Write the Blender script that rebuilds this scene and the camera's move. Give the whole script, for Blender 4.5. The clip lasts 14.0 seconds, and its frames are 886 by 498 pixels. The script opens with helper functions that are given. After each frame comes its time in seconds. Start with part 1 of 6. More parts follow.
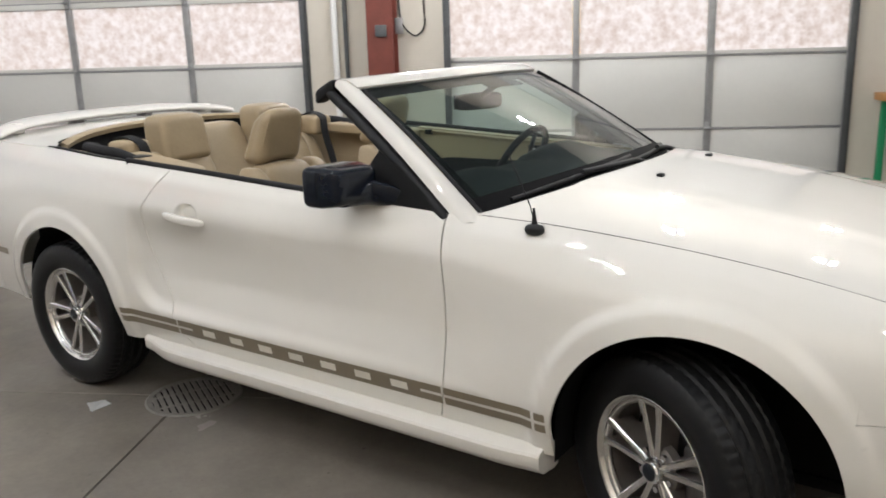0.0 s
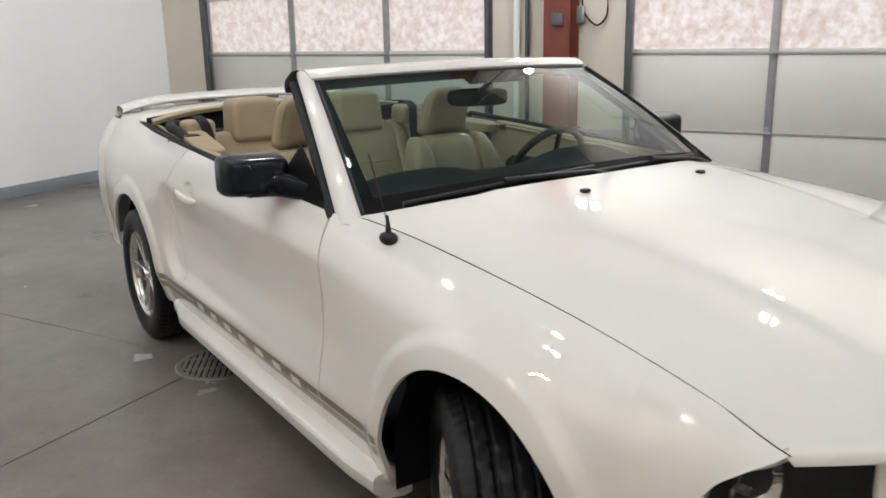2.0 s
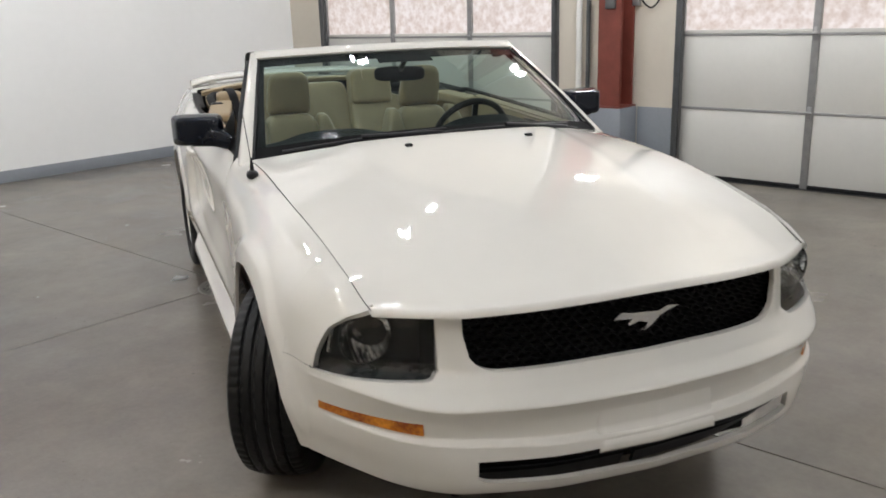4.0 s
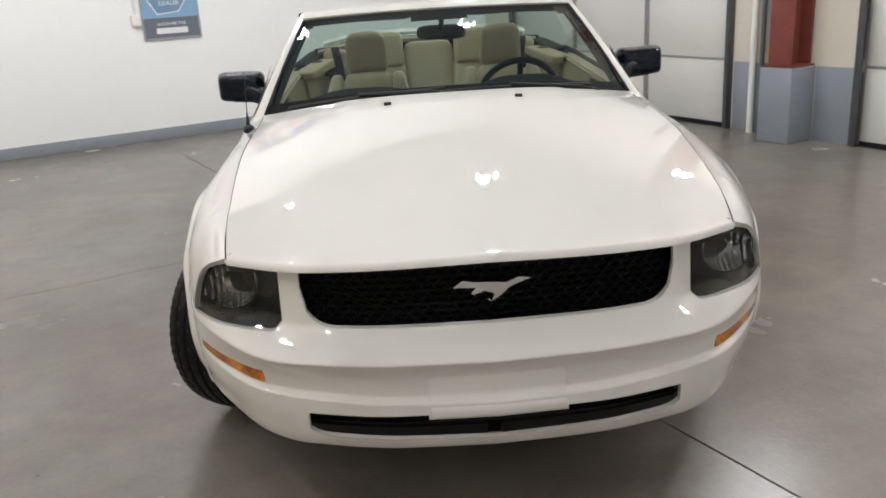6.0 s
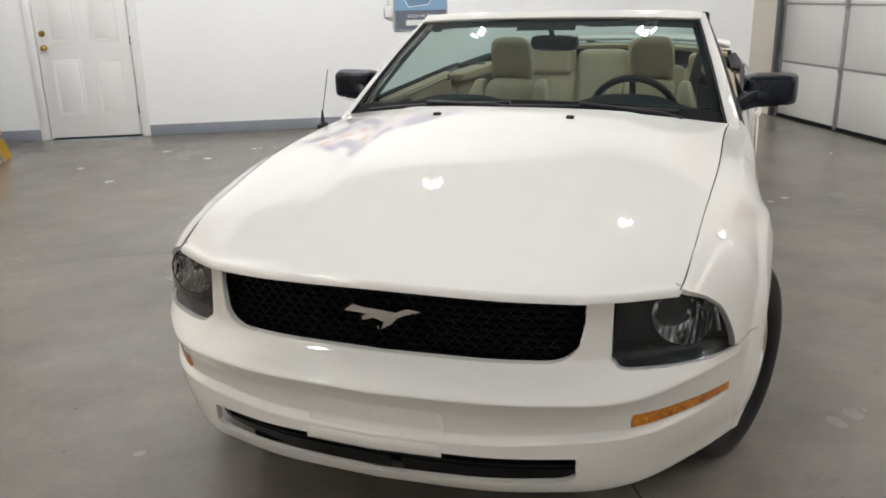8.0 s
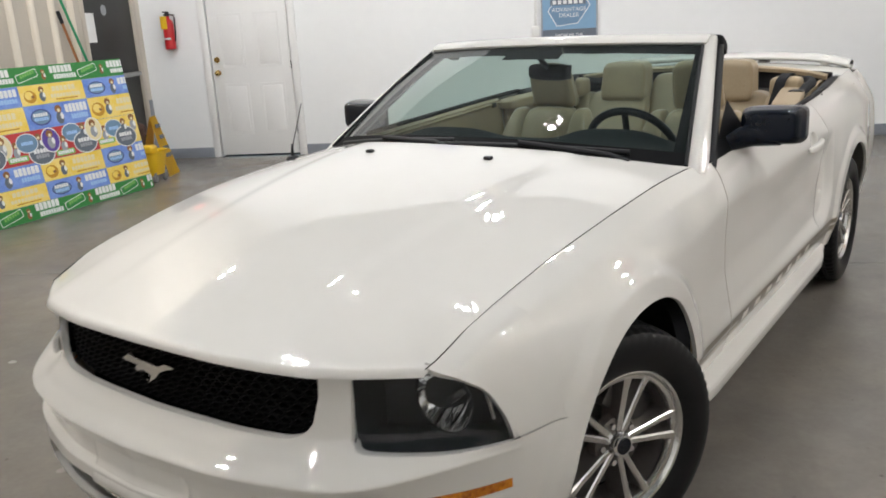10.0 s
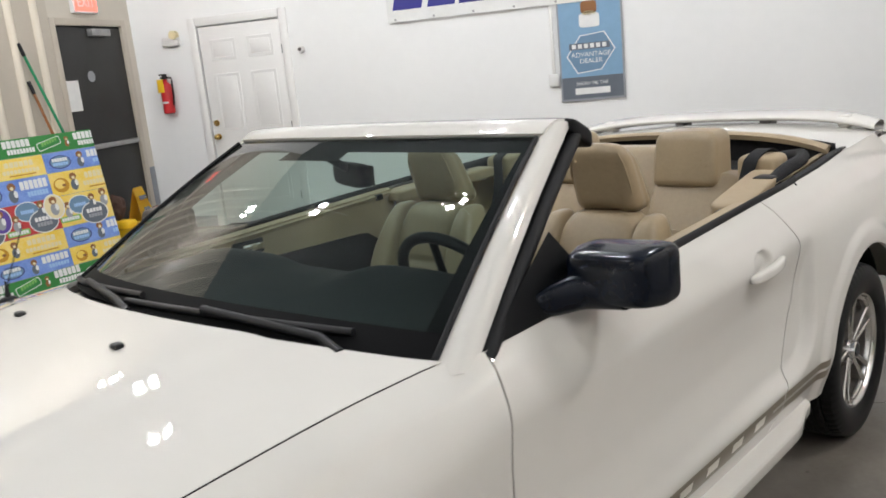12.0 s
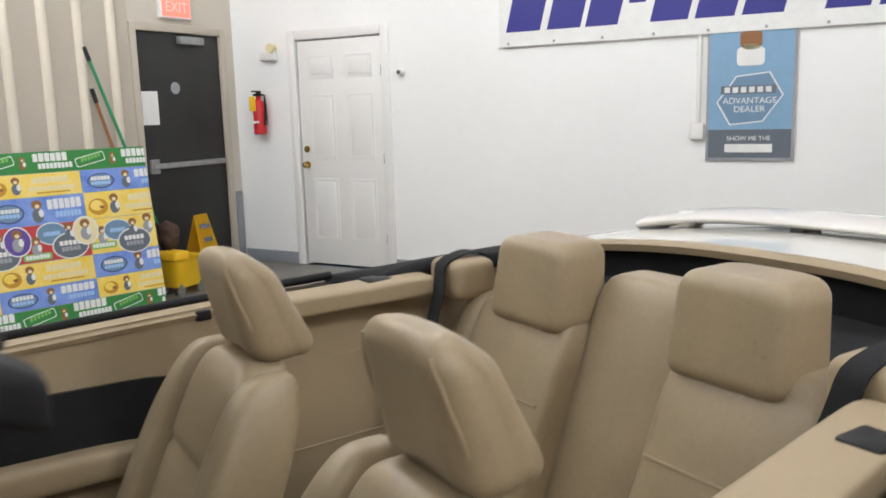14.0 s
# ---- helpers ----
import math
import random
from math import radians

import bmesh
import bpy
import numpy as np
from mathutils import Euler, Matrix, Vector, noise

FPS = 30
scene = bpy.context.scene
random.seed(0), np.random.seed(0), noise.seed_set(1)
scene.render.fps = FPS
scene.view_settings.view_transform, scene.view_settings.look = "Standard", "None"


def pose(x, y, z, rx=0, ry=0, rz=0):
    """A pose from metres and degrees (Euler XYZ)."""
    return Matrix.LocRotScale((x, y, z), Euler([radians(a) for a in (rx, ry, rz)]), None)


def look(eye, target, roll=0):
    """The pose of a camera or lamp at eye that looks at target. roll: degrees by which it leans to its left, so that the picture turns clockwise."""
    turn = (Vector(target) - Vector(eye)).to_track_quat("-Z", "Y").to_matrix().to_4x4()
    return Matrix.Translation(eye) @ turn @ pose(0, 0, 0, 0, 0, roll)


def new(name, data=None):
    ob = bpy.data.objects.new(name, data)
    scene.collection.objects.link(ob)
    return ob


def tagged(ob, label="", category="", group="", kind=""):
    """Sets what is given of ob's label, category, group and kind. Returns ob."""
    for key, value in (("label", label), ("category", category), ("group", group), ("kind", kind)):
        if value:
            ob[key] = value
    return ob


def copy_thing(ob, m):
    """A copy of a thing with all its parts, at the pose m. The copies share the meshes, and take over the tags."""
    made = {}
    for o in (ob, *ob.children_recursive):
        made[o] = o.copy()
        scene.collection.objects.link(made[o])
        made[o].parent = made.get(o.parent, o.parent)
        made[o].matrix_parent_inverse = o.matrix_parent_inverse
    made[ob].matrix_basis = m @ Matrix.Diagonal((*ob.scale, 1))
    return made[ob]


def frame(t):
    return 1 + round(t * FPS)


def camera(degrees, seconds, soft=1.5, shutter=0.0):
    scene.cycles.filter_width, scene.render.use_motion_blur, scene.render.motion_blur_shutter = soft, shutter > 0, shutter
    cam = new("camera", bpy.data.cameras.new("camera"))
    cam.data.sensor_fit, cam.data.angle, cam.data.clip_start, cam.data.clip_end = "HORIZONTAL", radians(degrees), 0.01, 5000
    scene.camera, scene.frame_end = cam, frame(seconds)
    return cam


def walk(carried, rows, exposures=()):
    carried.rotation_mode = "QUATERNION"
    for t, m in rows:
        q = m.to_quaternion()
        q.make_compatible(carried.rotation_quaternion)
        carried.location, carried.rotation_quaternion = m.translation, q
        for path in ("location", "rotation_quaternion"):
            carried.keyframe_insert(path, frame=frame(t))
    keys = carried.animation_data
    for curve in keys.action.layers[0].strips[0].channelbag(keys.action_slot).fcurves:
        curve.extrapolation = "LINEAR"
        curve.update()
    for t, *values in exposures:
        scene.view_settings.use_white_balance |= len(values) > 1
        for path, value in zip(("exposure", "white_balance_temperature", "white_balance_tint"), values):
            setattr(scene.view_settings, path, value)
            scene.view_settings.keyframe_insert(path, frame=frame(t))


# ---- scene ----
cam = camera(56.13, 14.0, 1.7, 0.25)
PATH = [
    (0.0, pose(-2.848, -0.675, 1.5, 75.55, 1.76, -55.2)),
    (0.5, pose(-2.637, -0.843, 1.522, 76.02, 2.18, -46.83)),
    (1.0, pose(-2.455, -1.111, 1.521, 76.32, 1.46, -39.61)),
    (1.5, pose(-2.157, -1.229, 1.486, 75.9, 0.66, -36.73)),
    (2.0, pose(-1.878, -1.42, 1.486, 75.23, 1.11, -34.07)),
    (2.5, pose(-1.696, -1.73, 1.497, 74.77, 1.28, -29.24)),
    (3.0, pose(-1.612, -2.05, 1.496, 74.38, 0.04, -26.46)),
    (3.5, pose(-1.379, -2.317, 1.501, 74.43, 0.61, -22.2)),
    (4.0, pose(-1.224, -2.624, 1.498, 74.23, 1.75, -21.19)),
    (4.2, pose(-1.163, -2.73, 1.508, 73.99, 1.67, -20.74)),
    (5.25, pose(-0.6, -2.95, 1.478, 73.1, 2.1, -11.6)),
    (6.3, pose(-0.045, -2.833, 1.45, 72.21, 2.67, 0.2)),
    (6.5, pose(0.041, -2.859, 1.464, 72.43, 1.65, 2.33)),
    (7.0, pose(0.277, -2.757, 1.441, 72.96, 0.86, 7.69)),
    (7.2, pose(0.364, -2.724, 1.46, 72.86, 0.78, 10.2)),
    (8.25, pose(0.925, -2.575, 1.465, 72.8, 1.6, 21.3)),
    (9.3, pose(1.475, -2.288, 1.473, 72.74, 2.63, 31.2)),
    (9.5, pose(1.561, -2.233, 1.486, 73.21, 2.8, 32.98)),
    (10.0, pose(1.67, -1.952, 1.479, 74.41, 3.11, 35.08)),
    (10.5, pose(1.781, -1.654, 1.523, 76.5, 2.79, 37.49)),
    (11.0, pose(1.877, -1.296, 1.526, 77.25, 2.8, 39.91)),
    (11.5, pose(1.835, -0.856, 1.526, 77.16, 4.5, 39.43)),
    (12.0, pose(1.825, -0.404, 1.517, 77.53, 5.52, 42.47)),
    (12.5, pose(1.732, 0.046, 1.503, 77.2, 4.43, 44.31)),
    (13.0, pose(1.628, 0.509, 1.488, 78.03, 2.85, 47.0)),
    (13.5, pose(1.458, 0.939, 1.489, 78.58, 2.76, 54.72)),
    (14.0, pose(1.282, 1.342, 1.499, 80.35, 1.64, 56.85)),
]
walk(cam, PATH, ((0.0, 0.06), (1.0, -0.03), (2.5, -0.10), (4.0, -0.06), (6.5, 0.11), (7.0, 0.11), (9.5, 0.05), (11.0, -0.03), (12.0, -0.03), (13.0, 0.06), (14.0, 0.03)))

# ---- world, lamps and exposure ----
world = bpy.data.worlds.new("sky")
scene.world = world
world.use_nodes = True
wt = world.node_tree
sky = wt.nodes.new("ShaderNodeTexSky")
sky.sky_type, sky.sun_disc = "NISHITA", False
sky.sun_elevation, sky.sun_rotation = radians(39), radians(66)
wt.nodes["Background"].inputs["Strength"].default_value = 0.15
wt.links.new(sky.outputs["Color"], wt.nodes["Background"].inputs["Color"])
sun = new("sun", bpy.data.lights.new("sun", "SUN"))
sun.data.energy, sun.data.angle, sun.data.color = 2.7, radians(1.0), (1.0, 0.95, 0.9)
sun.matrix_basis = look((9, 4, 8), (0, 0, 0))
scene.view_settings.exposure = 0.0

# The room stands turned against the car: a runs along the poster wall, b towards it.
TURN = 27.508
ROOM = pose(0, 0, 0, 0, 0, TURN)
A_DOORS, A_LEFT, B_POSTER, B_BACK, CEIL = 4.74, -4.25, 7.02, -5.6, 5.4


# ---- mesh helpers ----
def world_of(ob):
    if ob is None:
        return Matrix()
    return world_of(ob.parent) @ ob.matrix_parent_inverse @ ob.matrix_basis


def mesh(name, verts, faces, material, smooth=35):
    me = bpy.data.meshes.new(name)
    me.from_pydata([tuple(v) for v in verts], [], faces)
    me.materials.append(material)
    if smooth:
        me.shade_smooth()
        me.set_sharp_from_angle(angle=radians(smooth))
    me.update()
    return me


def from_bm(name, bm, material, smooth=35):
    me = bpy.data.meshes.new(name)
    bmesh.ops.recalc_face_normals(bm, faces=bm.faces)
    bm.to_mesh(me)
    bm.free()
    me.materials.append(material)
    if smooth:
        me.shade_smooth()
        me.set_sharp_from_angle(angle=radians(smooth))
    return me


def part(name, me, parent, label="", m=None):
    """Links a mesh as one part under a thing or a part; m is its pose in the world."""
    ob = new(name, me)
    ob.parent = parent
    ob.matrix_parent_inverse = world_of(parent).inverted()
    if m is not None:
        ob.matrix_basis = m
    return tagged(ob, label)


def thing(name, label, category, m=None, me=None, group="", kind=""):
    ob = new(name, me)
    if m is not None:
        ob.matrix_basis = m
    return tagged(ob, label, category, group, kind)


def box_bm(bm, lo, hi, bev=0.0, seg=2, m=None):
    """Adds a box between two corners, its edges rounded."""
    c = [(lo[i] + hi[i]) / 2 for i in range(3)]
    s = [abs(hi[i] - lo[i]) for i in range(3)]
    r = bmesh.ops.create_cube(bm, size=1, matrix=Matrix.LocRotScale(c, None, s))
    vs = r["verts"]
    if bev:
        es = list({e for v in vs for e in v.link_edges})
        out = bmesh.ops.bevel(bm, geom=es, offset=bev, segments=seg, profile=0.5, affect="EDGES")
        vs = list({v for f in out["faces"] for v in f.verts} | {v for v in vs if v.is_valid})
    if m is not None:
        bmesh.ops.transform(bm, matrix=m, verts=vs)
    return vs


def box(name, lo, hi, material, bev=0.004, seg=2, m=None):
    bm = bmesh.new()
    box_bm(bm, lo, hi, bev, seg, m)
    return from_bm(name, bm, material, 40)


def cyl_bm(bm, p, q, r, r2=None, seg=20):
    p, q = Vector(p), Vector(q)
    m = Matrix.Translation((p + q) / 2) @ (q - p).to_track_quat("Z", "Y").to_matrix().to_4x4()
    bmesh.ops.create_cone(bm, cap_ends=True, segments=seg, radius1=r, radius2=r if r2 is None else r2, depth=(q - p).length, matrix=m)


def cyl(name, p, q, r, material, r2=None, seg=20):
    bm = bmesh.new()
    cyl_bm(bm, p, q, r, r2, seg)
    return from_bm(name, bm, material, 40)


def pchip(pts):
    """A smooth curve y(x) through a few points that never overshoots; a point holds x and one or more values."""
    pts = sorted(pts)
    xs = [p[0] for p in pts]
    out = []
    for k in range(1, len(pts[0])):
        ys = [p[k] for p in pts]
        d = [(ys[i + 1] - ys[i]) / (xs[i + 1] - xs[i]) for i in range(len(xs) - 1)]
        s = [d[0]]
        for i in range(1, len(d)):
            s.append(0 if d[i - 1] * d[i] <= 0 else 2 * d[i - 1] * d[i] / (d[i - 1] + d[i]))
        s.append(d[-1])
        out.append((ys, s))

    def at(x):
        if x <= xs[0]:
            v = [ys[0] for ys, _ in out]
        elif x >= xs[-1]:
            v = [ys[-1] for ys, s in out]
        else:
            i = 0
            while xs[i + 1] < x:
                i += 1
            h = xs[i + 1] - xs[i]
            t = (x - xs[i]) / h
            v = [(1 + 2 * t) * (1 - t) ** 2 * ys[i] + t * (1 - t) ** 2 * h * s[i] + t * t * (3 - 2 * t) * ys[i + 1] + t * t * (t - 1) * h * s[i + 1] for ys, s in out]
        return v[0] if len(v) == 1 else v

    return at


def step01(a, b, x):
    t = min(1, max(0, (x - a) / (b - a)))
    return t * t * (3 - 2 * t)


def lattice(fn, us, vs, flange=0.0, inside=(0, 1.4, 0.6), close_u=False, fold=None):
    """A sheet fn(u, v) over a grid, turned away from the point inside, its rim folded inwards by flange."""
    nu, nv = len(us), len(vs)
    P = np.array([[fn(u, v) for v in vs] for u in us], float)
    du, dv = np.gradient(P, axis=0), np.gradient(P, axis=1)
    N = np.cross(du, dv)
    N /= np.linalg.norm(N, axis=-1, keepdims=True) + 1e-12
    flip = (N * (P - np.array(inside))).sum() < 0
    if flip:
        N = -N
    verts = [tuple(p) for p in P.reshape(-1, 3)]
    faces = []
    iu = nu if close_u else nu - 1
    for i in range(iu):
        for j in range(nv - 1):
            a, b, c, d = i * nv + j, ((i + 1) % nu) * nv + j, ((i + 1) % nu) * nv + j + 1, i * nv + j + 1
            faces.append((a, d, c, b) if flip else (a, b, c, d))
    if flange:
        rim = [(i, 0) for i in range(nu)] + [(nu - 1, j) for j in range(1, nv)] + [(i, nv - 1) for i in range(nu - 2, -1, -1)] + [(0, j) for j in range(nv - 2, 0, -1)]
        base = len(verts)
        n = len(rim)
        # The fold has its own rim a hair's breadth behind the sheet's, so that both shade by themselves.
        for i, j in rim:
            verts.append(tuple(P[i, j] + np.array(fold) * 0.0006 if fold else P[i, j] - N[i, j] * 0.0006))
        for i, j in rim:
            verts.append(tuple(P[i, j] + np.array(fold) * flange if fold else P[i, j] - N[i, j] * flange))
        for k in range(n):
            a, b = base + k, base + (k + 1) % n
            c, d = base + n + (k + 1) % n, base + n + k
            faces.append((a, b, c, d) if flip else (a, d, c, b))
    return verts, faces


def lin(n, a=0.0, b=1.0):
    return [a + (b - a) * i / (n - 1) for i in range(n)]


def joined(*sheets):
    verts, faces = [], []
    for v, f in sheets:
        o = len(verts)
        verts += v
        faces += [tuple(i + o for i in q) for q in f]
    return verts, faces


def set_normals(me, rule):
    """Gives the vertices that lie on a known surface that surface's own normals, so that butting sheets shade as one."""
    me.normals_split_custom_set_from_vertices([rule(v.co) or (0, 0, 0) for v in me.vertices])
    return me


def flipx(sheet):
    v, f = sheet
    return [(-p[0], p[1], p[2]) for p in v], [tuple(reversed(q)) for q in f]


def puff(sx, sy, sz, e=0.35, n=14, warp=None):
    """A cushion: a rounded block of half sizes sx, sy, sz, bent by warp."""
    bm = bmesh.new()
    bmesh.ops.create_cube(bm, size=2)
    bmesh.ops.subdivide_edges(bm, edges=bm.edges[:], cuts=n, use_grid_fill=True)
    for v in bm.verts:
        c = v.co
        k = 2 / e
        r = (abs(c.x) ** k + abs(c.y) ** k + abs(c.z) ** k) ** (1 / k)
        c = c / r
        q = Vector((c.x * sx, c.y * sy, c.z * sz))
        v.co = warp(q) if warp else q
    return bm


def block(sx, sy, sz, r, n=16, warp=None):
    """A firm pad: a box of half sizes sx, sy, sz with edges rounded by r, bent by warp."""
    bm = bmesh.new()
    bmesh.ops.create_cube(bm, size=2)
    bmesh.ops.subdivide_edges(bm, edges=bm.edges[:], cuts=n, use_grid_fill=True)
    half = (sx, sy, sz)
    for v in bm.verts:
        p = [math.copysign(abs(v.co[i]) ** 0.6, v.co[i]) * half[i] for i in range(3)]
        core = Vector([max(-(half[i] - r), min(half[i] - r, p[i])) for i in range(3)])
        d = Vector(p) - core
        q = core + d.normalized() * r if d.length > 1e-9 else core
        v.co = warp(q) if warp else q
    return bm


def tube(name, pts, r, material, seg=10, close=False, flat=1.0):
    """A round rod along a line of points."""
    P = [Vector(p) for p in pts]
    verts, faces, n = [], [], len(P)
    for i, p in enumerate(P):
        a = P[(i - 1) % n] if close or i else P[0]
        b = P[(i + 1) % n] if close or i < n - 1 else P[-1]
        t = (b - a).normalized()
        s = t.cross(Vector((0, 0, 1)))
        s = s.normalized() if s.length > 1e-3 else Vector((1, 0, 0))
        w = s.cross(t)
        for k in range(seg):
            g = 2 * math.pi * k / seg
            verts.append(p + r * (math.cos(g) * s + flat * math.sin(g) * w))
    for i in range(n if close else n - 1):
        for k in range(seg):
            a, b = i * seg + k, i * seg + (k + 1) % seg
            c, d = ((i + 1) % n) * seg + (k + 1) % seg, ((i + 1) % n) * seg + k
            faces.append((a, b, c, d))
    if not close:
        faces += [tuple(range(seg))[::-1], tuple(range((n - 1) * seg, n * seg))]
    return mesh(name, verts, faces, material, 50)


def curve_pts(ctrl, n):
    """n points of a smooth line through a few control points."""
    k = len(ctrl)
    f = pchip([(i / (k - 1), *c) for i, c in enumerate(ctrl)])
    return [Vector(f(t)) for t in lin(n)]


def lathe(profile, seg, axis="x"):
    """A ring of (along, radius) points swung round the x axis."""
    verts, faces, n = [], [], len(profile)
    for i in range(seg):
        g = 2 * math.pi * i / seg
        for a, r in profile:
            verts.append((a, r * math.cos(g), r * math.sin(g)))
    for i in range(seg):
        for j in range(n - 1):
            faces.append((i * n + j, i * n + j + 1, ((i + 1) % seg) * n + j + 1, ((i + 1) % seg) * n + j))
    return verts, faces


# ---- materials ----
def material(name, color, rough=0.5, metal=0.0, coat=0.0, vary=0.0, scale=8.0, color2=None, bump=0.0, bump_scale=200.0, rough_vary=0.0, transmission=0.0, ior=1.45, emit=None, spec=0.5, stretch=None, random_vary=0.0):
    """A surface with variation at a coarse and a fine scale, and fine relief."""
    m = bpy.data.materials.new(name)
    m.use_nodes = True
    nt = m.node_tree
    b = nt.nodes["Principled BSDF"]
    b.inputs["Base Color"].default_value = (*color, 1)
    b.inputs["Roughness"].default_value = rough
    b.inputs["Metallic"].default_value = metal
    b.inputs["Coat Weight"].default_value = coat
    b.inputs["Coat Roughness"].default_value = 0.03
    b.inputs["Specular IOR Level"].default_value = spec
    b.inputs["IOR"].default_value = ior
    b.inputs["Transmission Weight"].default_value = transmission
    if emit:
        b.inputs["Emission Color"].default_value = (*emit[:3], 1)
        b.inputs["Emission Strength"].default_value = emit[3]
    tc = nt.nodes.new("ShaderNodeTexCoord")
    vec = tc.outputs["Object"]
    if stretch:
        mp = nt.nodes.new("ShaderNodeMapping")
        mp.inputs["Scale"].default_value = stretch
        nt.links.new(vec, mp.inputs["Vector"])
        vec = mp.outputs["Vector"]
    if vary or rough_vary or color2:
        n1 = nt.nodes.new("ShaderNodeTexNoise")
        n1.inputs["Scale"].default_value, n1.inputs["Detail"].default_value = scale, 6
        n2 = nt.nodes.new("ShaderNodeTexNoise")
        n2.inputs["Scale"].default_value, n2.inputs["Detail"].default_value = scale * 9, 4
        for n in (n1, n2):
            nt.links.new(vec, n.inputs["Vector"])
        mixn = nt.nodes.new("ShaderNodeMath")
        mixn.operation = "MULTIPLY_ADD"
        nt.links.new(n2.outputs["Fac"], mixn.inputs[0])
        mixn.inputs[1].default_value = 0.4
        half = nt.nodes.new("ShaderNodeMath")
        half.operation = "MULTIPLY"
        half.inputs[1].default_value = 0.6
        nt.links.new(n1.outputs["Fac"], half.inputs[0])
        nt.links.new(half.outputs[0], mixn.inputs[2])
        ramp = nt.nodes.new("ShaderNodeValToRGB")
        ramp.color_ramp.elements[0].position, ramp.color_ramp.elements[1].position = 0.35, 0.65
        lo = color2 or tuple(c * (1 - vary) for c in color)
        ramp.color_ramp.elements[0].color = (*lo, 1)
        ramp.color_ramp.elements[1].color = (*color, 1)
        nt.links.new(mixn.outputs[0], ramp.inputs["Fac"])
        out = ramp.outputs["Color"]
        if random_vary:
            oi = nt.nodes.new("ShaderNodeObjectInfo")
            hs = nt.nodes.new("ShaderNodeHueSaturation")
            mr = nt.nodes.new("ShaderNodeMapRange")
            mr.inputs["To Min"].default_value, mr.inputs["To Max"].default_value = 1 - random_vary, 1 + random_vary
            nt.links.new(oi.outputs["Random"], mr.inputs["Value"])
            nt.links.new(mr.outputs["Result"], hs.inputs["Value"])
            nt.links.new(out, hs.inputs["Color"])
            out = hs.outputs["Color"]
        nt.links.new(out, b.inputs["Base Color"])
        if rough_vary:
            mr = nt.nodes.new("ShaderNodeMapRange")
            mr.inputs["From Min"].default_value, mr.inputs["From Max"].default_value = 0.3, 0.7
            mr.inputs["To Min"].default_value, mr.inputs["To Max"].default_value = rough - rough_vary, rough + rough_vary
            nt.links.new(mixn.outputs[0], mr.inputs["Value"])
            nt.links.new(mr.outputs["Result"], b.inputs["Roughness"])
    if bump:
        nb = nt.nodes.new("ShaderNodeTexNoise")
        nb.inputs["Scale"].default_value, nb.inputs["Detail"].default_value = bump_scale, 3
        nt.links.new(vec, nb.inputs["Vector"])
        bp = nt.nodes.new("ShaderNodeBump")
        bp.inputs["Strength"].default_value, bp.inputs["Distance"].default_value = bump, 0.002
        nt.links.new(nb.outputs["Fac"], bp.inputs["Height"])
        nt.links.new(bp.outputs["Normal"], b.inputs["Normal"])
    return m


PAINT = material("white_paint", (0.72, 0.697, 0.652), 0.6, coat=1.0, vary=0.02, scale=2, spec=0.0)
PAINT.node_tree.nodes["Principled BSDF"].inputs["Coat IOR"].default_value = 1.7
PAINT.node_tree.nodes["Principled BSDF"].inputs["Coat Roughness"].default_value = 0.0
GAP = material("dark_gap", (0.007, 0.007, 0.007), 0.9, spec=0.1)
BLACK = material("black_plastic", (0.012, 0.0125, 0.014), 0.45, vary=0.2, scale=20, spec=0.35)
GLOSSBLACK = material("glossy_black_plastic", (0.005, 0.0075, 0.014), 0.17, coat=0.1, vary=0.2, scale=10, spec=0.28)
RUBBER = material("tyre_rubber", (0.008, 0.008, 0.0085), 0.45, vary=0.35, scale=14, spec=0.28)
SEAL = material("rubber_seal", (0.009, 0.009, 0.010), 0.6, vary=0.2, scale=20, spec=0.3)
BORDER = material("printed_glass_border", (0.004, 0.004, 0.0045), 0.7, spec=0.1)
ALLOY = material("machined_alloy", (0.72, 0.71, 0.69), 0.22, metal=1.0, vary=0.06, scale=40, rough_vary=0.05)
ALLOYGREY = material("painted_alloy", (0.20, 0.18, 0.165), 0.38, metal=0.6, vary=0.1, scale=30)
CHROME = material("chrome", (0.85, 0.85, 0.86), 0.07, metal=1.0, vary=0.04, scale=30)
STEEL = material("brake_steel", (0.20, 0.19, 0.185), 0.4, metal=1.0, vary=0.3, scale=30)
LEATHER = material("tan_leather", (0.36, 0.280, 0.176), 0.33, vary=0.14, scale=9, bump=0.22, bump_scale=260, rough_vary=0.06)
TANTRIM = material("tan_plastic", (0.375, 0.29, 0.182), 0.5, vary=0.07, scale=12, bump=0.15, bump_scale=500)
CLOTH = material("black_fabric", (0.016, 0.016, 0.018), 0.9, vary=0.4, scale=30, bump=0.4, bump_scale=500)
DASH = material("charcoal_dash", (0.013, 0.017, 0.018), 0.75, vary=0.2, scale=15, spec=0.2)
STRIPE = material("taupe_stripe_vinyl", (0.20, 0.165, 0.115), 0.35, coat=0.5, vary=0.06, scale=20)
PALE = material("pale_vinyl", (0.72, 0.69, 0.62), 0.35, vary=0.03, scale=20)
AMBER = material("amber_lens", (0.80, 0.30, 0.02), 0.12, coat=0.6, scale=11, color2=(0.26, 0.06, 0.01))
MESHBLACK = material("grille_black", (0.004, 0.004, 0.0045), 0.6, spec=0.2, vary=0.2, scale=30)
LAMPDARK = material("smoked_housing", (0.022, 0.023, 0.025), 0.25, vary=0.2, scale=25)
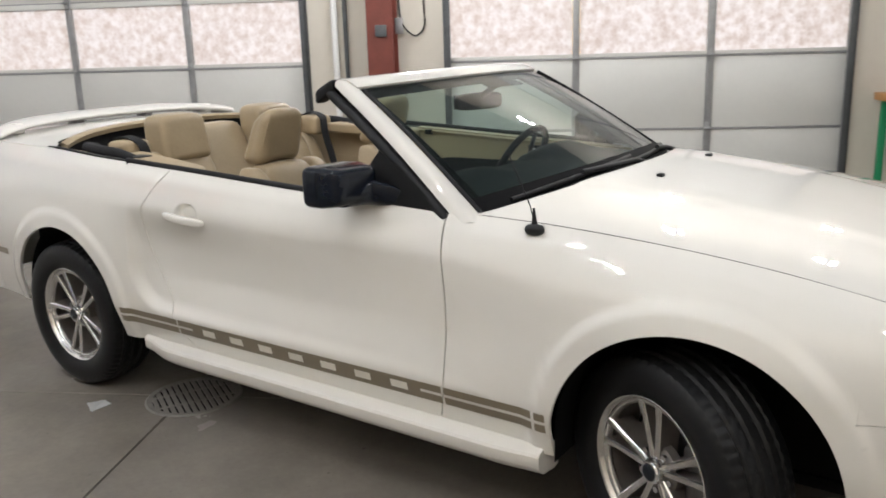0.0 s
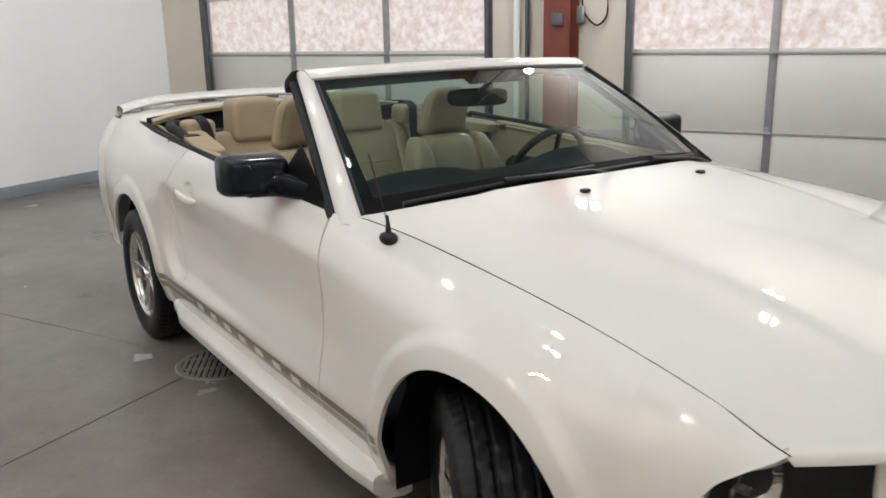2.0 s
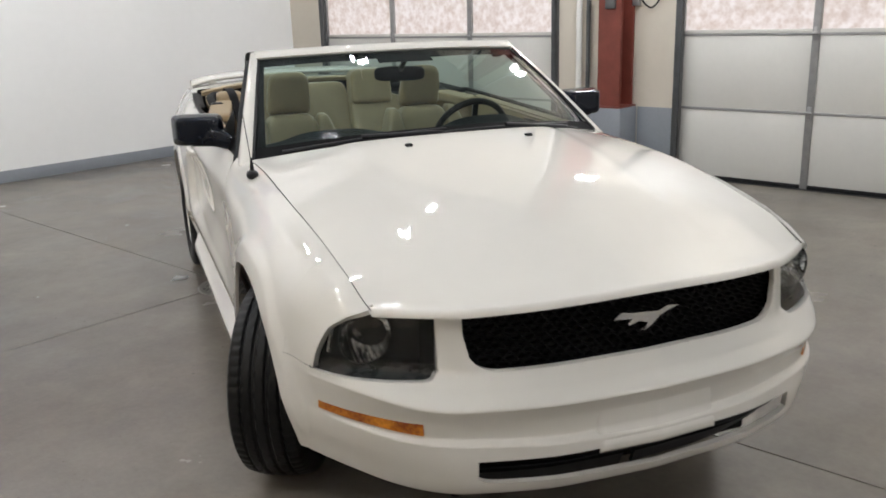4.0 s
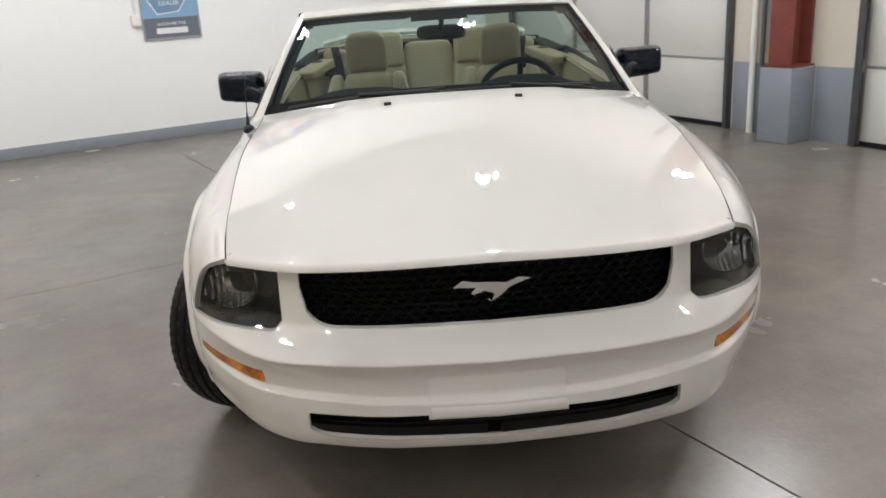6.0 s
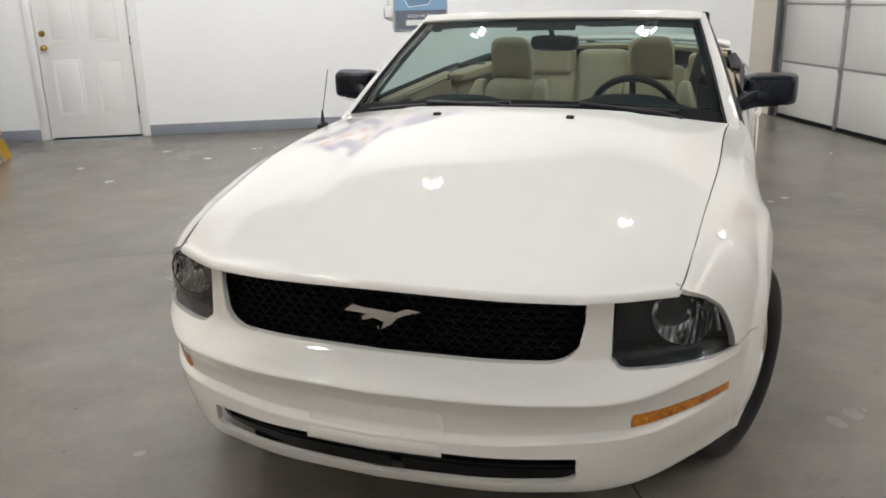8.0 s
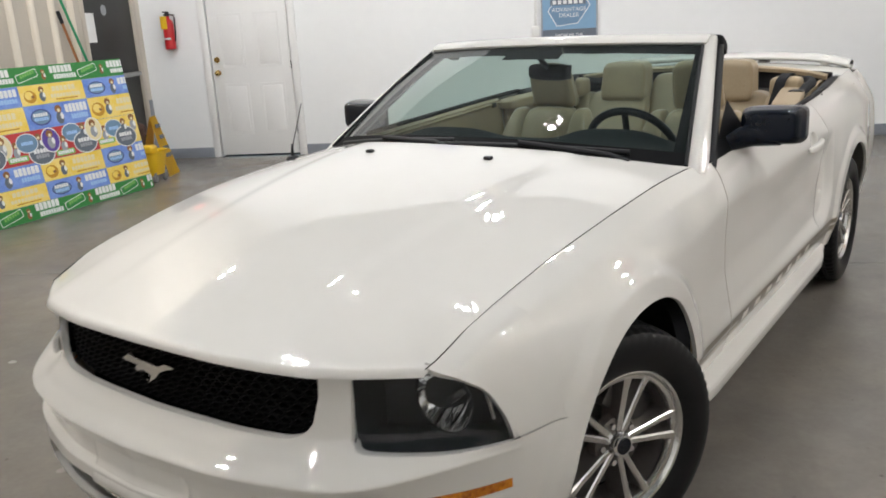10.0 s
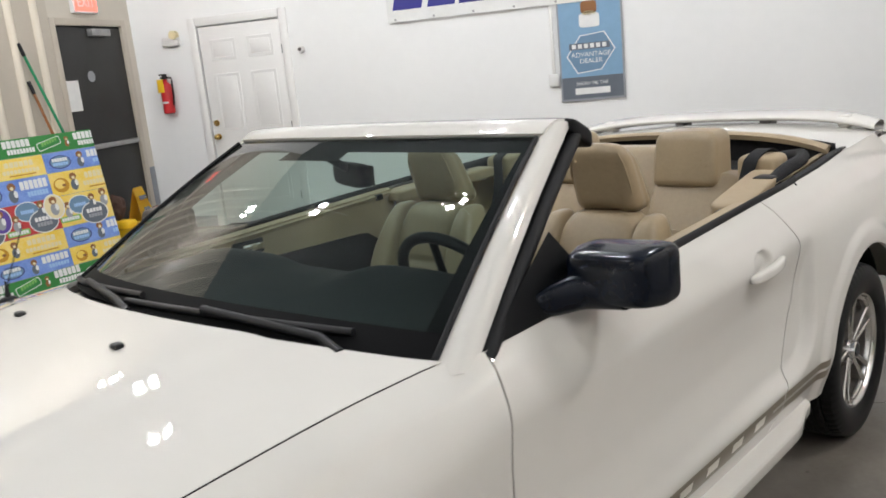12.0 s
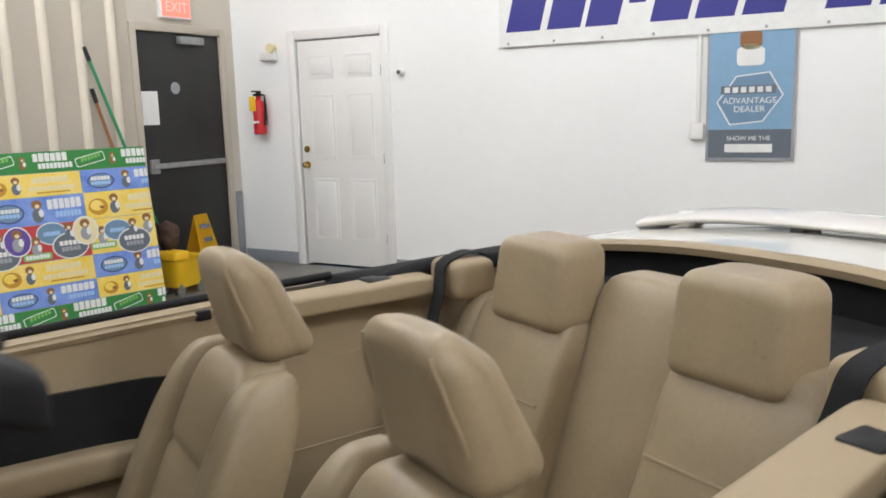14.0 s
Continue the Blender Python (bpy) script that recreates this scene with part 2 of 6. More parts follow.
REFLECTOR = material("lamp_reflector", (0.88, 0.88, 0.88), 0.10, metal=1.0, vary=0.15, scale=60)


def glass(name, tint, rough=0.0, mix=0.12):
    """Clear glass: what lies behind shows through, tinted, under a sharp gloss."""
    m = bpy.data.materials.new(name)
    m.use_nodes = True
    nt = m.node_tree
    nt.nodes.remove(nt.nodes["Principled BSDF"])
    out = nt.nodes["Material Output"]
    tr = nt.nodes.new("ShaderNodeBsdfTransparent")
    tr.inputs["Color"].default_value = (*tint, 1)
    gl = nt.nodes.new("ShaderNodeBsdfGlossy")
    gl.inputs["Roughness"].default_value = rough
    fr = nt.nodes.new("ShaderNodeFresnel")
    fr.inputs["IOR"].default_value = 1.5
    nz = nt.nodes.new("ShaderNodeTexNoise")
    nz.inputs["Scale"].default_value = 3
    bp = nt.nodes.new("ShaderNodeBump")
    bp.inputs["Strength"].default_value, bp.inputs["Distance"].default_value = 0.02, 0.002
    nt.links.new(nz.outputs["Fac"], bp.inputs["Height"])
    nt.links.new(bp.outputs["Normal"], gl.inputs["Normal"])
    mx = nt.nodes.new("ShaderNodeMixShader")
    nt.links.new(fr.outputs["Fac"], mx.inputs["Fac"])
    nt.links.new(tr.outputs["BSDF"], mx.inputs[1])
    nt.links.new(gl.outputs["BSDF"], mx.inputs[2])
    nt.links.new(mx.outputs["Shader"], out.inputs["Surface"])
    return m


GLASS = glass("green_tinted_glass", (0.46, 0.595, 0.55))
LENS = glass("clear_lens", (0.86, 0.87, 0.87))
MIRROR = material("mirror_glass", (0.8, 0.82, 0.84), 0.02, metal=1.0)

# ---- room materials ----
def concrete():
    """Sealed warm grey concrete: trowel clouds, fine mottling, faint stains and an uneven sheen."""
    m = material("sealed_concrete", (0.29, 0.266, 0.236), 0.3)
    nt = m.node_tree
    b = nt.nodes["Principled BSDF"]
    tc = nt.nodes.new("ShaderNodeTexCoord")

    def cloud(scale, detail, lo, hi, warp=0.0, seed=0.0):
        mp = nt.nodes.new("ShaderNodeMapping")
        mp.inputs["Location"].default_value = (seed, seed * 2, seed * 3)
        nt.links.new(tc.outputs["Object"], mp.inputs["Vector"])
        n = nt.nodes.new("ShaderNodeTexNoise")
        n.inputs["Scale"].default_value, n.inputs["Detail"].default_value, n.inputs["Distortion"].default_value = scale, detail, warp
        nt.links.new(mp.outputs["Vector"], n.inputs["Vector"])
        r = nt.nodes.new("ShaderNodeMapRange")
        r.inputs["From Min"].default_value, r.inputs["From Max"].default_value = 0.28, 0.72
        r.inputs["To Min"].default_value, r.inputs["To Max"].default_value = lo, hi
        nt.links.new(n.outputs["Fac"], r.inputs["Value"])
        return r.outputs["Result"]

    def times(p, q):
        k = nt.nodes.new("ShaderNodeMath")
        k.operation = "MULTIPLY"
        nt.links.new(p, k.inputs[0])
        nt.links.new(q, k.inputs[1])
        return k.outputs[0]

    def specks(scale, size, depth, seed):
        """Scattered small dark flecks of dirt."""
        mp = nt.nodes.new("ShaderNodeMapping")
        mp.inputs["Location"].default_value = (seed, seed, 0)
        nt.links.new(tc.outputs["Object"], mp.inputs["Vector"])
        v = nt.nodes.new("ShaderNodeTexVoronoi")
        v.inputs["Scale"].default_value = scale
        nt.links.new(mp.outputs["Vector"], v.inputs["Vector"])
        r = nt.nodes.new("ShaderNodeMapRange")
        r.inputs["From Min"].default_value, r.inputs["From Max"].default_value = size * 0.5, size
        r.inputs["To Min"].default_value, r.inputs["To Max"].default_value = 1 - depth, 1.0
        nt.links.new(v.outputs["Distance"], r.inputs["Value"])
        return r.outputs["Result"]

    level = times(times(cloud(0.9, 4, 0.84, 1.14, 0.0), cloud(3.4, 6, 0.90, 1.09, 0.0, 3.1)), cloud(42, 4, 0.955, 1.04, 0, 7.7))
    level = times(times(level, specks(5.5, 0.05, 0.35, 1.7)), times(specks(13, 0.07, 0.22, 6.1), cloud(11, 5, 0.95, 1.04, 0.0, 12.3)))
    hue = nt.nodes.new("ShaderNodeMix")
    hue.data_type = "RGBA"
    hue.inputs["A"].default_value, hue.inputs["B"].default_value = (0.190, 0.173, 0.152, 1), (0.208, 0.182, 0.150, 1)
    nt.links.new(cloud(1.6, 4, 0, 1, 0.0, 5.3), hue.inputs["Factor"])
    hs = nt.nodes.new("ShaderNodeHueSaturation")
    nt.links.new(hue.outputs["Result"], hs.inputs["Color"])
    nt.links.new(level, hs.inputs["Value"])
    nt.links.new(hs.outputs["Color"], b.inputs["Base Color"])
    nt.links.new(cloud(2.2, 4, 0.20, 0.28, 0.0, 9.2), b.inputs["Roughness"])
    bp = nt.nodes.new("ShaderNodeBump")
    bp.inputs["Strength"].default_value, bp.inputs["Distance"].default_value = 0.16, 0.003
    nt.links.new(times(cloud(55, 3, 0, 1, 0, 1.9), cloud(150, 2, 0.6, 1.2, 0, 4.4)), bp.inputs["Height"])
    nt.links.new(bp.outputs["Normal"], b.inputs["Normal"])
    return m


CONCRETE = concrete()
WALLWHITE = material("white_wall_paint", (0.86, 0.86, 0.85), 0.5, vary=0.03, scale=1.2, bump=0.2, bump_scale=120)
WALLBEIGE = material("beige_wall_paint", (0.60, 0.55, 0.47), 0.55, vary=0.05, scale=1.5, bump=0.2, bump_scale=120)
BASEGREY = material("grey_base_paint", (0.26, 0.28, 0.31), 0.45, vary=0.1, scale=5)
PANELGREY = material("door_panel_enamel", (0.62, 0.61, 0.575), 0.4, vary=0.04, scale=2.5, bump=0.1, bump_scale=300, random_vary=0.05)
RAIL = material("galvanised_rail", (0.38, 0.38, 0.38), 0.45, metal=0.6, vary=0.2, scale=14)
DARKRAIL = material("dark_track_steel", (0.12, 0.125, 0.13), 0.5, metal=0.5, vary=0.25, scale=14)
OXIDE = material("red_oxide_paint", (0.20, 0.05, 0.035), 0.5, vary=0.25, scale=10)
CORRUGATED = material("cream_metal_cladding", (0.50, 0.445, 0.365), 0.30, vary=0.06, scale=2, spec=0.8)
# Cladding cream made paler: the light the ribs catch is in the colour.
LITRIB = material("pale_cream_rib", (0.74, 0.67, 0.55), 0.28, vary=0.05, scale=3, spec=0.7)
DOORWHITE = material("white_door_enamel", (0.80, 0.79, 0.77), 0.4, vary=0.03, scale=4)
DOORBLACK = material("dark_door_enamel", (0.022, 0.022, 0.021), 0.42, vary=0.2, scale=6)
BRASS = material("brass", (0.65, 0.45, 0.16), 0.22, metal=1.0, vary=0.1, scale=40)
YELLOW = material("yellow_plastic", (0.85, 0.53, 0.02), 0.4, vary=0.1, scale=12)
GREEN = material("green_enamel", (0.02, 0.28, 0.12), 0.4, vary=0.1, scale=20)
REDPAINT = material("red_enamel", (0.55, 0.02, 0.025), 0.3, vary=0.1, scale=20)
WHITEPLASTIC = material("white_plastic", (0.78, 0.77, 0.74), 0.4, vary=0.03, scale=20)
ORANGEWOOD = material("worktop_wood", (0.50, 0.25, 0.08), 0.45, vary=0.35, scale=6, stretch=(1, 8, 8))
BROWN = material("brown_wood_handle", (0.35, 0.14, 0.05), 0.5, vary=0.2, scale=20)
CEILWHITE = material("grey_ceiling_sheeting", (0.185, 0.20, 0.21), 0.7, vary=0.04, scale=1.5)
PRINT = {}
for nm, c in dict(green=(0.035, 0.23, 0.05), yellow=(0.82, 0.56, 0.04), blue=(0.09, 0.22, 0.62), navy=(0.05, 0.06, 0.24), paleblue=(0.35, 0.55, 0.82), red=(0.55, 0.05, 0.05), white=(0.8, 0.8, 0.78), brown=(0.28, 0.12, 0.04), lime=(0.22, 0.5, 0.12), steel=(0.16, 0.27, 0.40), slate=(0.13, 0.15, 0.18), grey=(0.33, 0.34, 0.36), cream=(0.8, 0.7, 0.42), ochre=(0.55, 0.27, 0.02), ink=(0.03, 0.03, 0.24), purple=(0.12, 0.07, 0.33), skyblue=(0.22, 0.38, 0.55)).items():
    PRINT[nm] = material("print_" + nm, c, 0.45, vary=0.08, scale=14)
PRINT["blue"] = material("print_blue_picture", (0.11, 0.21, 0.60), 0.4, scale=7, color2=(0.24, 0.37, 0.74))
PRINT["yellow"] = material("print_yellow_picture", (0.83, 0.58, 0.05), 0.4, scale=7, color2=(0.87, 0.70, 0.26))


def frosted():
    """Rimy plastic glazing that daylight soaks through, with melting patches."""
    m = bpy.data.materials.new("frosted_glazing")
    m.use_nodes = True
    nt = m.node_tree
    out = nt.nodes["Material Output"]
    b = nt.nodes["Principled BSDF"]
    tc = nt.nodes.new("ShaderNodeTexCoord")
    n1 = nt.nodes.new("ShaderNodeTexNoise")
    n1.inputs["Scale"].default_value, n1.inputs["Detail"].default_value = 14, 5
    n2 = nt.nodes.new("ShaderNodeTexVoronoi")
    n2.inputs["Scale"].default_value = 30
    for n in (n1, n2):
        nt.links.new(tc.outputs["Object"], n.inputs["Vector"])
    ad = nt.nodes.new("ShaderNodeMath")
    ad.operation = "MULTIPLY_ADD"
    ad.inputs[1].default_value = 0.22
    nt.links.new(n2.outputs["Distance"], ad.inputs[0])
    nt.links.new(n1.outputs["Fac"], ad.inputs[2])
    r = nt.nodes.new("ShaderNodeValToRGB")
    r.color_ramp.elements[0].position, r.color_ramp.elements[1].position = 0.40, 0.78
    r.color_ramp.elements[0].color, r.color_ramp.elements[1].color = (0.76, 0.69, 0.65, 1), (0.97, 0.94, 0.935, 1)
    nt.links.new(ad.outputs[0], r.inputs["Fac"])
    tl = nt.nodes.new("ShaderNodeBsdfTranslucent")
    nt.links.new(r.outputs["Color"], tl.inputs["Color"])
    nt.links.new(r.outputs["Color"], b.inputs["Base Color"])
    b.inputs["Roughness"].default_value = 0.25
    mx = nt.nodes.new("ShaderNodeMixShader")
    mx.inputs["Fac"].default_value = 0.85
    nt.links.new(b.outputs["BSDF"], mx.inputs[1])
    nt.links.new(tl.outputs["BSDF"], mx.inputs[2])
    nt.links.new(mx.outputs["Shader"], out.inputs["Surface"])
    return m


FROST = frosted()

# ---- room shell ----
floor = thing("floor", "grey sealed concrete floor with saw-cut joints and stains", "floor", ROOM, kind="structure", me=box("floor", (A_LEFT - 0.3, B_BACK - 0.3, -0.2), (A_DOORS + 0.3, B_POSTER + 0.3, -0.012), GAP, 0))
cuts_a, cuts_b, J = (A_LEFT, 0.36, A_DOORS), (B_BACK, -1.9, 2.31, B_POSTER), 0.003
for i in range(2):
    for j in range(3):
        part("slab", box("slab", (cuts_a[i] + J, cuts_b[j] + J, -0.1), (cuts_a[i + 1] - J, cuts_b[j + 1] - J, 0), CONCRETE, 0.002, 1), floor, m=ROOM)


def wall(name, lo, hi, mat_, label):
    return thing(name, label, "wall", ROOM, box(name, lo, hi, mat_, 0), kind="structure")


# Poster wall, with the opening of the white door.
WD0, WD1, WDH = -3.455, -2.478, 2.17
bm = bmesh.new()
for lo, hi in (((A_LEFT - 0.2, B_POSTER, 0), (WD0, B_POSTER + 0.18, CEIL)), ((WD1, B_POSTER, 0), (A_DOORS + 0.2, B_POSTER + 0.18, CEIL)), ((WD0, B_POSTER, WDH), (WD1, B_POSTER + 0.18, CEIL))):
    box_bm(bm, lo, hi)
thing("wall_north", "smooth white painted showroom wall", "wall", ROOM, from_bm("wall_north", bm, WALLWHITE, 0), kind="structure")
for k, (a0, a1) in enumerate(((WD1 + 0.092, A_DOORS), (A_LEFT + 0.02, WD0 - 0.092))):
    thing("baseboard", "grey painted baseboard along the white wall", "baseboard", ROOM, box("baseboard", (a0, B_POSTER - 0.015, 0), (a1, B_POSTER - 0.001, 0.12), BASEGREY, 0.004), kind="structure")
# Garage wall: piers and head round the two door openings.
G1, G2, GH = (2.93, 6.40), (-1.79, 1.667), 3.16
bm = bmesh.new()
for b0, b1, z0 in ((G1[1], B_POSTER + 0.18, 0), (G2[1], G1[0], 0), (B_BACK, G2[0], 0), (G1[0], G1[1], GH), (G2[0], G2[1], GH)):
    box_bm(bm, (A_DOORS, b0, z0), (A_DOORS + 0.22, b1, CEIL))
thing("wall_east", "beige painted wall between two garage doors", "wall", ROOM, from_bm("wall_east", bm, WALLBEIGE, 0), kind="structure")
BD0, BD1, BDH = 5.79, 6.85, 2.27
bm = bmesh.new()
for b0, b1, z0 in ((BD1, B_POSTER, 0), (B_BACK, BD0, 0), (BD0, BD1, BDH)):
    box_bm(bm, (A_LEFT - 0.2, b0, z0), (A_LEFT, b1, CEIL))
thing("wall_west", "beige wall behind ribbed cream metal cladding", "wall", ROOM, from_bm("wall_west", bm, WALLBEIGE, 0), kind="structure")
wall("wall_south", (A_LEFT - 0.2, B_BACK - 0.2, 0), (A_DOORS + 0.22, B_BACK, CEIL), WALLWHITE, "plain white painted wall")
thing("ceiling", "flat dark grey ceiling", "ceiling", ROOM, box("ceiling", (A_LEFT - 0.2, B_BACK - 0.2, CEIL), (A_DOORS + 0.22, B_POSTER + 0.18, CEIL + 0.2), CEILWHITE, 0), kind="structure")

# Ribbed cladding on the west wall; the ribs' paler colour holds their lit look.
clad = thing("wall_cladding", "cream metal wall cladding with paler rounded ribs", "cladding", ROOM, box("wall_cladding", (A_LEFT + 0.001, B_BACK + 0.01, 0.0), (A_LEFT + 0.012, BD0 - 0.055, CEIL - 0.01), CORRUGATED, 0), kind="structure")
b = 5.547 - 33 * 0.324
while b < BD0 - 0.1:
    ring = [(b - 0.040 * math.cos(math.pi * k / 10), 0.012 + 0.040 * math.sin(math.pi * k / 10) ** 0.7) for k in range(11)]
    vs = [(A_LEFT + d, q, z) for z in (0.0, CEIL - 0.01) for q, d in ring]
    part("rib", mesh("rib", vs, [(k, k + 1, k + 12, k + 11) for k in range(10)], LITRIB, 40), clad, "paler cream rib", ROOM)
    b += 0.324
thing("baseboard", "grey painted base of the corner wall", "baseboard", ROOM, box("baseboard", (A_LEFT + 0.001, BD1 + 0.06, 0), (A_LEFT + 0.016, B_POSTER - 0.02, 0.72), BASEGREY, 0.003), kind="structure")


def garage_door(n, b0, b1):
    """A sectional overhead door of five rows; the third row is glazed."""
    g = thing("garage_door_%d" % n, "closed sectional garage door, pale panels and one row of frosted windows", "garage door", ROOM, kind="structure")
    a = A_DOORS + 0.05
    w = (b1 - b0) / 3
    h = 0.632
    for r in range(5):
        z0, z1 = r * h + 0.004, (r + 1) * h - 0.004
        for c in range(3):
            y0, y1 = b0 + c * w + 0.028, b0 + (c + 1) * w - 0.028
            if r == 2:
                part("pane", box("pane", (a + 0.012, y0 + 0.005, z0 + 0.03), (a + 0.018, y1 - 0.005, z1 - 0.05), FROST, 0), g, "frosted window pane", ROOM)
                part("window_rail", box("window_rail", (a - 0.008, y0, z0), (a + 0.03, y1, z0 + 0.03), PANELGREY, 0.004), g, "", ROOM)
                part("window_rail", box("window_rail", (a - 0.008, y0, z1 - 0.05), (a + 0.03, y1, z1), PANELGREY, 0.004), g, "", ROOM)
            else:
                part("panel", box("panel", (a, y0, z0), (a + 0.04, y1, z1), PANELGREY, 0.006, 2), g, "", ROOM)
        part("section_joint", box("section_joint", (a - 0.006, b0, z1 - 0.012), (a + 0.012, b1, z1 + 0.011), RAIL, 0.003), g, "", ROOM)
    for c in range(4):
        y = b0 + c * w
        part("stile", box("stile", (a - 0.012, max(b0, y - 0.03), 0.0), (a + 0.05, min(b1, y + 0.03), 5 * h), RAIL, 0.004), g, "grey steel stile", ROOM)
        for r in range(1, 5):
            bm = bmesh.new()
            box_bm(bm, (a - 0.03, y - 0.018, r * h - 0.05), (a - 0.012, y + 0.018, r * h + 0.05), 0.004)
            cyl_bm(bm, (a - 0.035, y - 0.03, r * h), (a - 0.035, y + 0.03, r * h), 0.012, seg=10)
            part("hinge", from_bm("hinge", bm, RAIL), g, "", ROOM)
    for y, s in ((b0, 1), (b1, -1)):
        bm = bmesh.new()
        box_bm(bm, (a - 0.10, y - 0.012, 0), (a - 0.02, y + 0.012, GH), 0.003)
        box_bm(bm, (a - 0.10, y - 0.012, 0), (a - 0.09, y + s * 0.05, GH), 0.003)
        part("track", from_bm("track", bm, DARKRAIL), g, "dark steel roller track", ROOM)
    part("bottom_seal", box("bottom_seal", (a - 0.01, b0, 0.0), (a + 0.05, b1, 0.035), SEAL, 0.008), g, "", ROOM)
    return g


garage_door(1, *G1)
garage_door(2, *G2)

for b0, b1 in ((G2[1] + 0.03, 2.046), (2.374, G1[0] - 0.03)):
    thing("baseboard", "grey painted base of the beige wall between the garage doors", "baseboard", ROOM, box("baseboard", (A_DOORS - 0.006, b0, 0), (A_DOORS - 0.001, b1, 0.62), BASEGREY, 0.001), kind="structure")
# Red steel column on its grey plinth, with pipes and a cable loop.
thing("column_plinth", "grey painted concrete plinth under the red column", "plinth", ROOM, box("column_plinth", (4.43, 2.05, 0), (A_DOORS - 0.006, 2.37, 0.625), BASEGREY, 0.012))
bm = bmesh.new()
for lo, hi in (((4.47, 2.09, 0.64), (4.49, 2.32, CEIL)), ((4.70, 2.09, 0.64), (4.72, 2.32, CEIL)), ((4.49, 2.195, 0.64), (4.70, 2.215, CEIL))):
    box_bm(bm, lo, hi, 0.003, 1)
col = thing("steel_column", "red oxide painted steel column standing on a plinth", "column", ROOM, from_bm("steel_column", bm, OXIDE))
part("base_plate", box("base_plate", (4.44, 2.06, 0.625), (4.733, 2.35, 0.64), OXIDE, 0.003), col, "", ROOM)
for nm, b, r, mat_ in (("conduit", 2.56, 0.02, DARKRAIL), ("drain_pipe", 2.66, 0.028, WHITEPLASTIC)):
    thing(nm, "vertical pipe fixed to the beige wall", "pipe", ROOM, cyl(nm, (4.69, b, 0.0), (4.69, b, CEIL), r, mat_))
bm = bmesh.new()
box_bm(bm, (4.695, 2.04, 1.52), (4.738, 2.11, 1.66), 0.006)
thing("switch_box", "small grey switch box on the beige wall", "switch", ROOM, from_bm("switch_box", bm, RAIL))
thing("cable", "black cable hanging in a loop on the wall", "cable", ROOM, tube("cable", curve_pts([(4.72, 2.08, 1.85), (4.71, 2.05, 1.62), (4.71, 1.93, 1.50), (4.71, 1.84, 1.62), (4.72, 1.86, 2.4), (4.72, 1.86, CEIL)], 24), 0.008, SEAL))
thing("latch_box", "dark metal latch box on the red column", "latch", ROOM, box("latch_box", (4.44, 2.14, 1.50), (4.47, 2.24, 1.60), DARKRAIL, 0.006))
# Workbench beyond the second garage door.
wb = thing("workbench", "green steel workbench with an orange wooden top", "workbench", ROOM)
part("worktop", box("worktop", (4.0, -3.6, 0.86), (4.7, -1.98, 0.92), ORANGEWOOD, 0.006), wb, "orange wooden worktop", ROOM)
for x in (4.06, 4.64):
    for y in (-3.55, -2.05):
        part("leg", box("leg", (x - 0.025, y - 0.025, 0), (x + 0.025, y + 0.025, 0.86), GREEN, 0.004), wb, "", ROOM)
part("apron", box("apron", (4.04, -3.56, 0.72), (4.06, -2.03, 0.86), GREEN, 0.004), wb, "", ROOM)
thing("tool_box", "dark tool box standing on the workbench", "tool box", ROOM, box("tool_box", (4.2, -2.7, 0.92), (4.55, -2.15, 1.12), BLACK, 0.02))


# ---- things on the poster wall ----
def panel_door():
    d = thing("door_1", "closed white six-panel door in a white frame", "door", ROOM, kind="structure")
    b = B_POSTER + 0.01
    part("leaf", box("leaf", (WD0 + 0.012, b, 0.02), (WD1 - 0.012, b + 0.04, WDH - 0.012), DOORWHITE, 0.003), d, "", ROOM)
    cw = (WD1 - WD0) / 2
    for c in (0, 1):
        x0 = WD0 + 0.13 + c * (cw - 0.05)
        for z0, z1 in ((0.26, 0.86), (1.04, 1.66), (1.80, 2.02)):
            bm = bmesh.new()
            box_bm(bm, (x0, b - 0.004, z0), (x0 + 0.30, b + 0.002, z1), 0.003, 1)
            box_bm(bm, (x0 + 0.035, b - 0.010, z0 + 0.035), (x0 + 0.265, b - 0.003, z1 - 0.035), 0.005, 2)
            part("door_panel", from_bm("door_panel", bm, DOORWHITE), d, "", ROOM)
    for lo, hi in (((WD0 - 0.09, b - 0.03, 0), (WD0, b + 0.05, WDH + 0.09)), ((WD1, b - 0.03, 0), (WD1 + 0.09, b + 0.05, WDH + 0.09)), ((WD0, b - 0.03, WDH), (WD1, b + 0.05, WDH + 0.09))):
        part("casing", box("casing", lo, hi, DOORWHITE, 0.008), d, "", ROOM)
    for z, r in ((0.99, 0.03), (1.14, 0.026)):
        bm = bmesh.new()
        cyl_bm(bm, (WD0 + 0.075, b, z), (WD0 + 0.075, b - 0.012, z), 0.033)
        if z < 1.1:
            bmesh.ops.create_uvsphere(bm, u_segments=16, v_segments=10, radius=r, matrix=Matrix.Translation((WD0 + 0.075, b - 0.05, z)))
            cyl_bm(bm, (WD0 + 0.075, b, z), (WD0 + 0.075, b - 0.04, z), 0.012)
        else:
            cyl_bm(bm, (WD0 + 0.075, b, z), (WD0 + 0.075, b - 0.022, z), 0.022)
        part("knob" if z < 1.1 else "deadbolt", from_bm("knob", bm, BRASS), d, "polished brass", ROOM)
    for z in (0.3, 1.05, 1.85):
        part("hinge", cyl("hinge", (WD1 - 0.006, b - 0.008, z - 0.045), (WD1 - 0.006, b - 0.008, z + 0.045), 0.008, DARKRAIL, seg=10), d, "", ROOM)


panel_door()


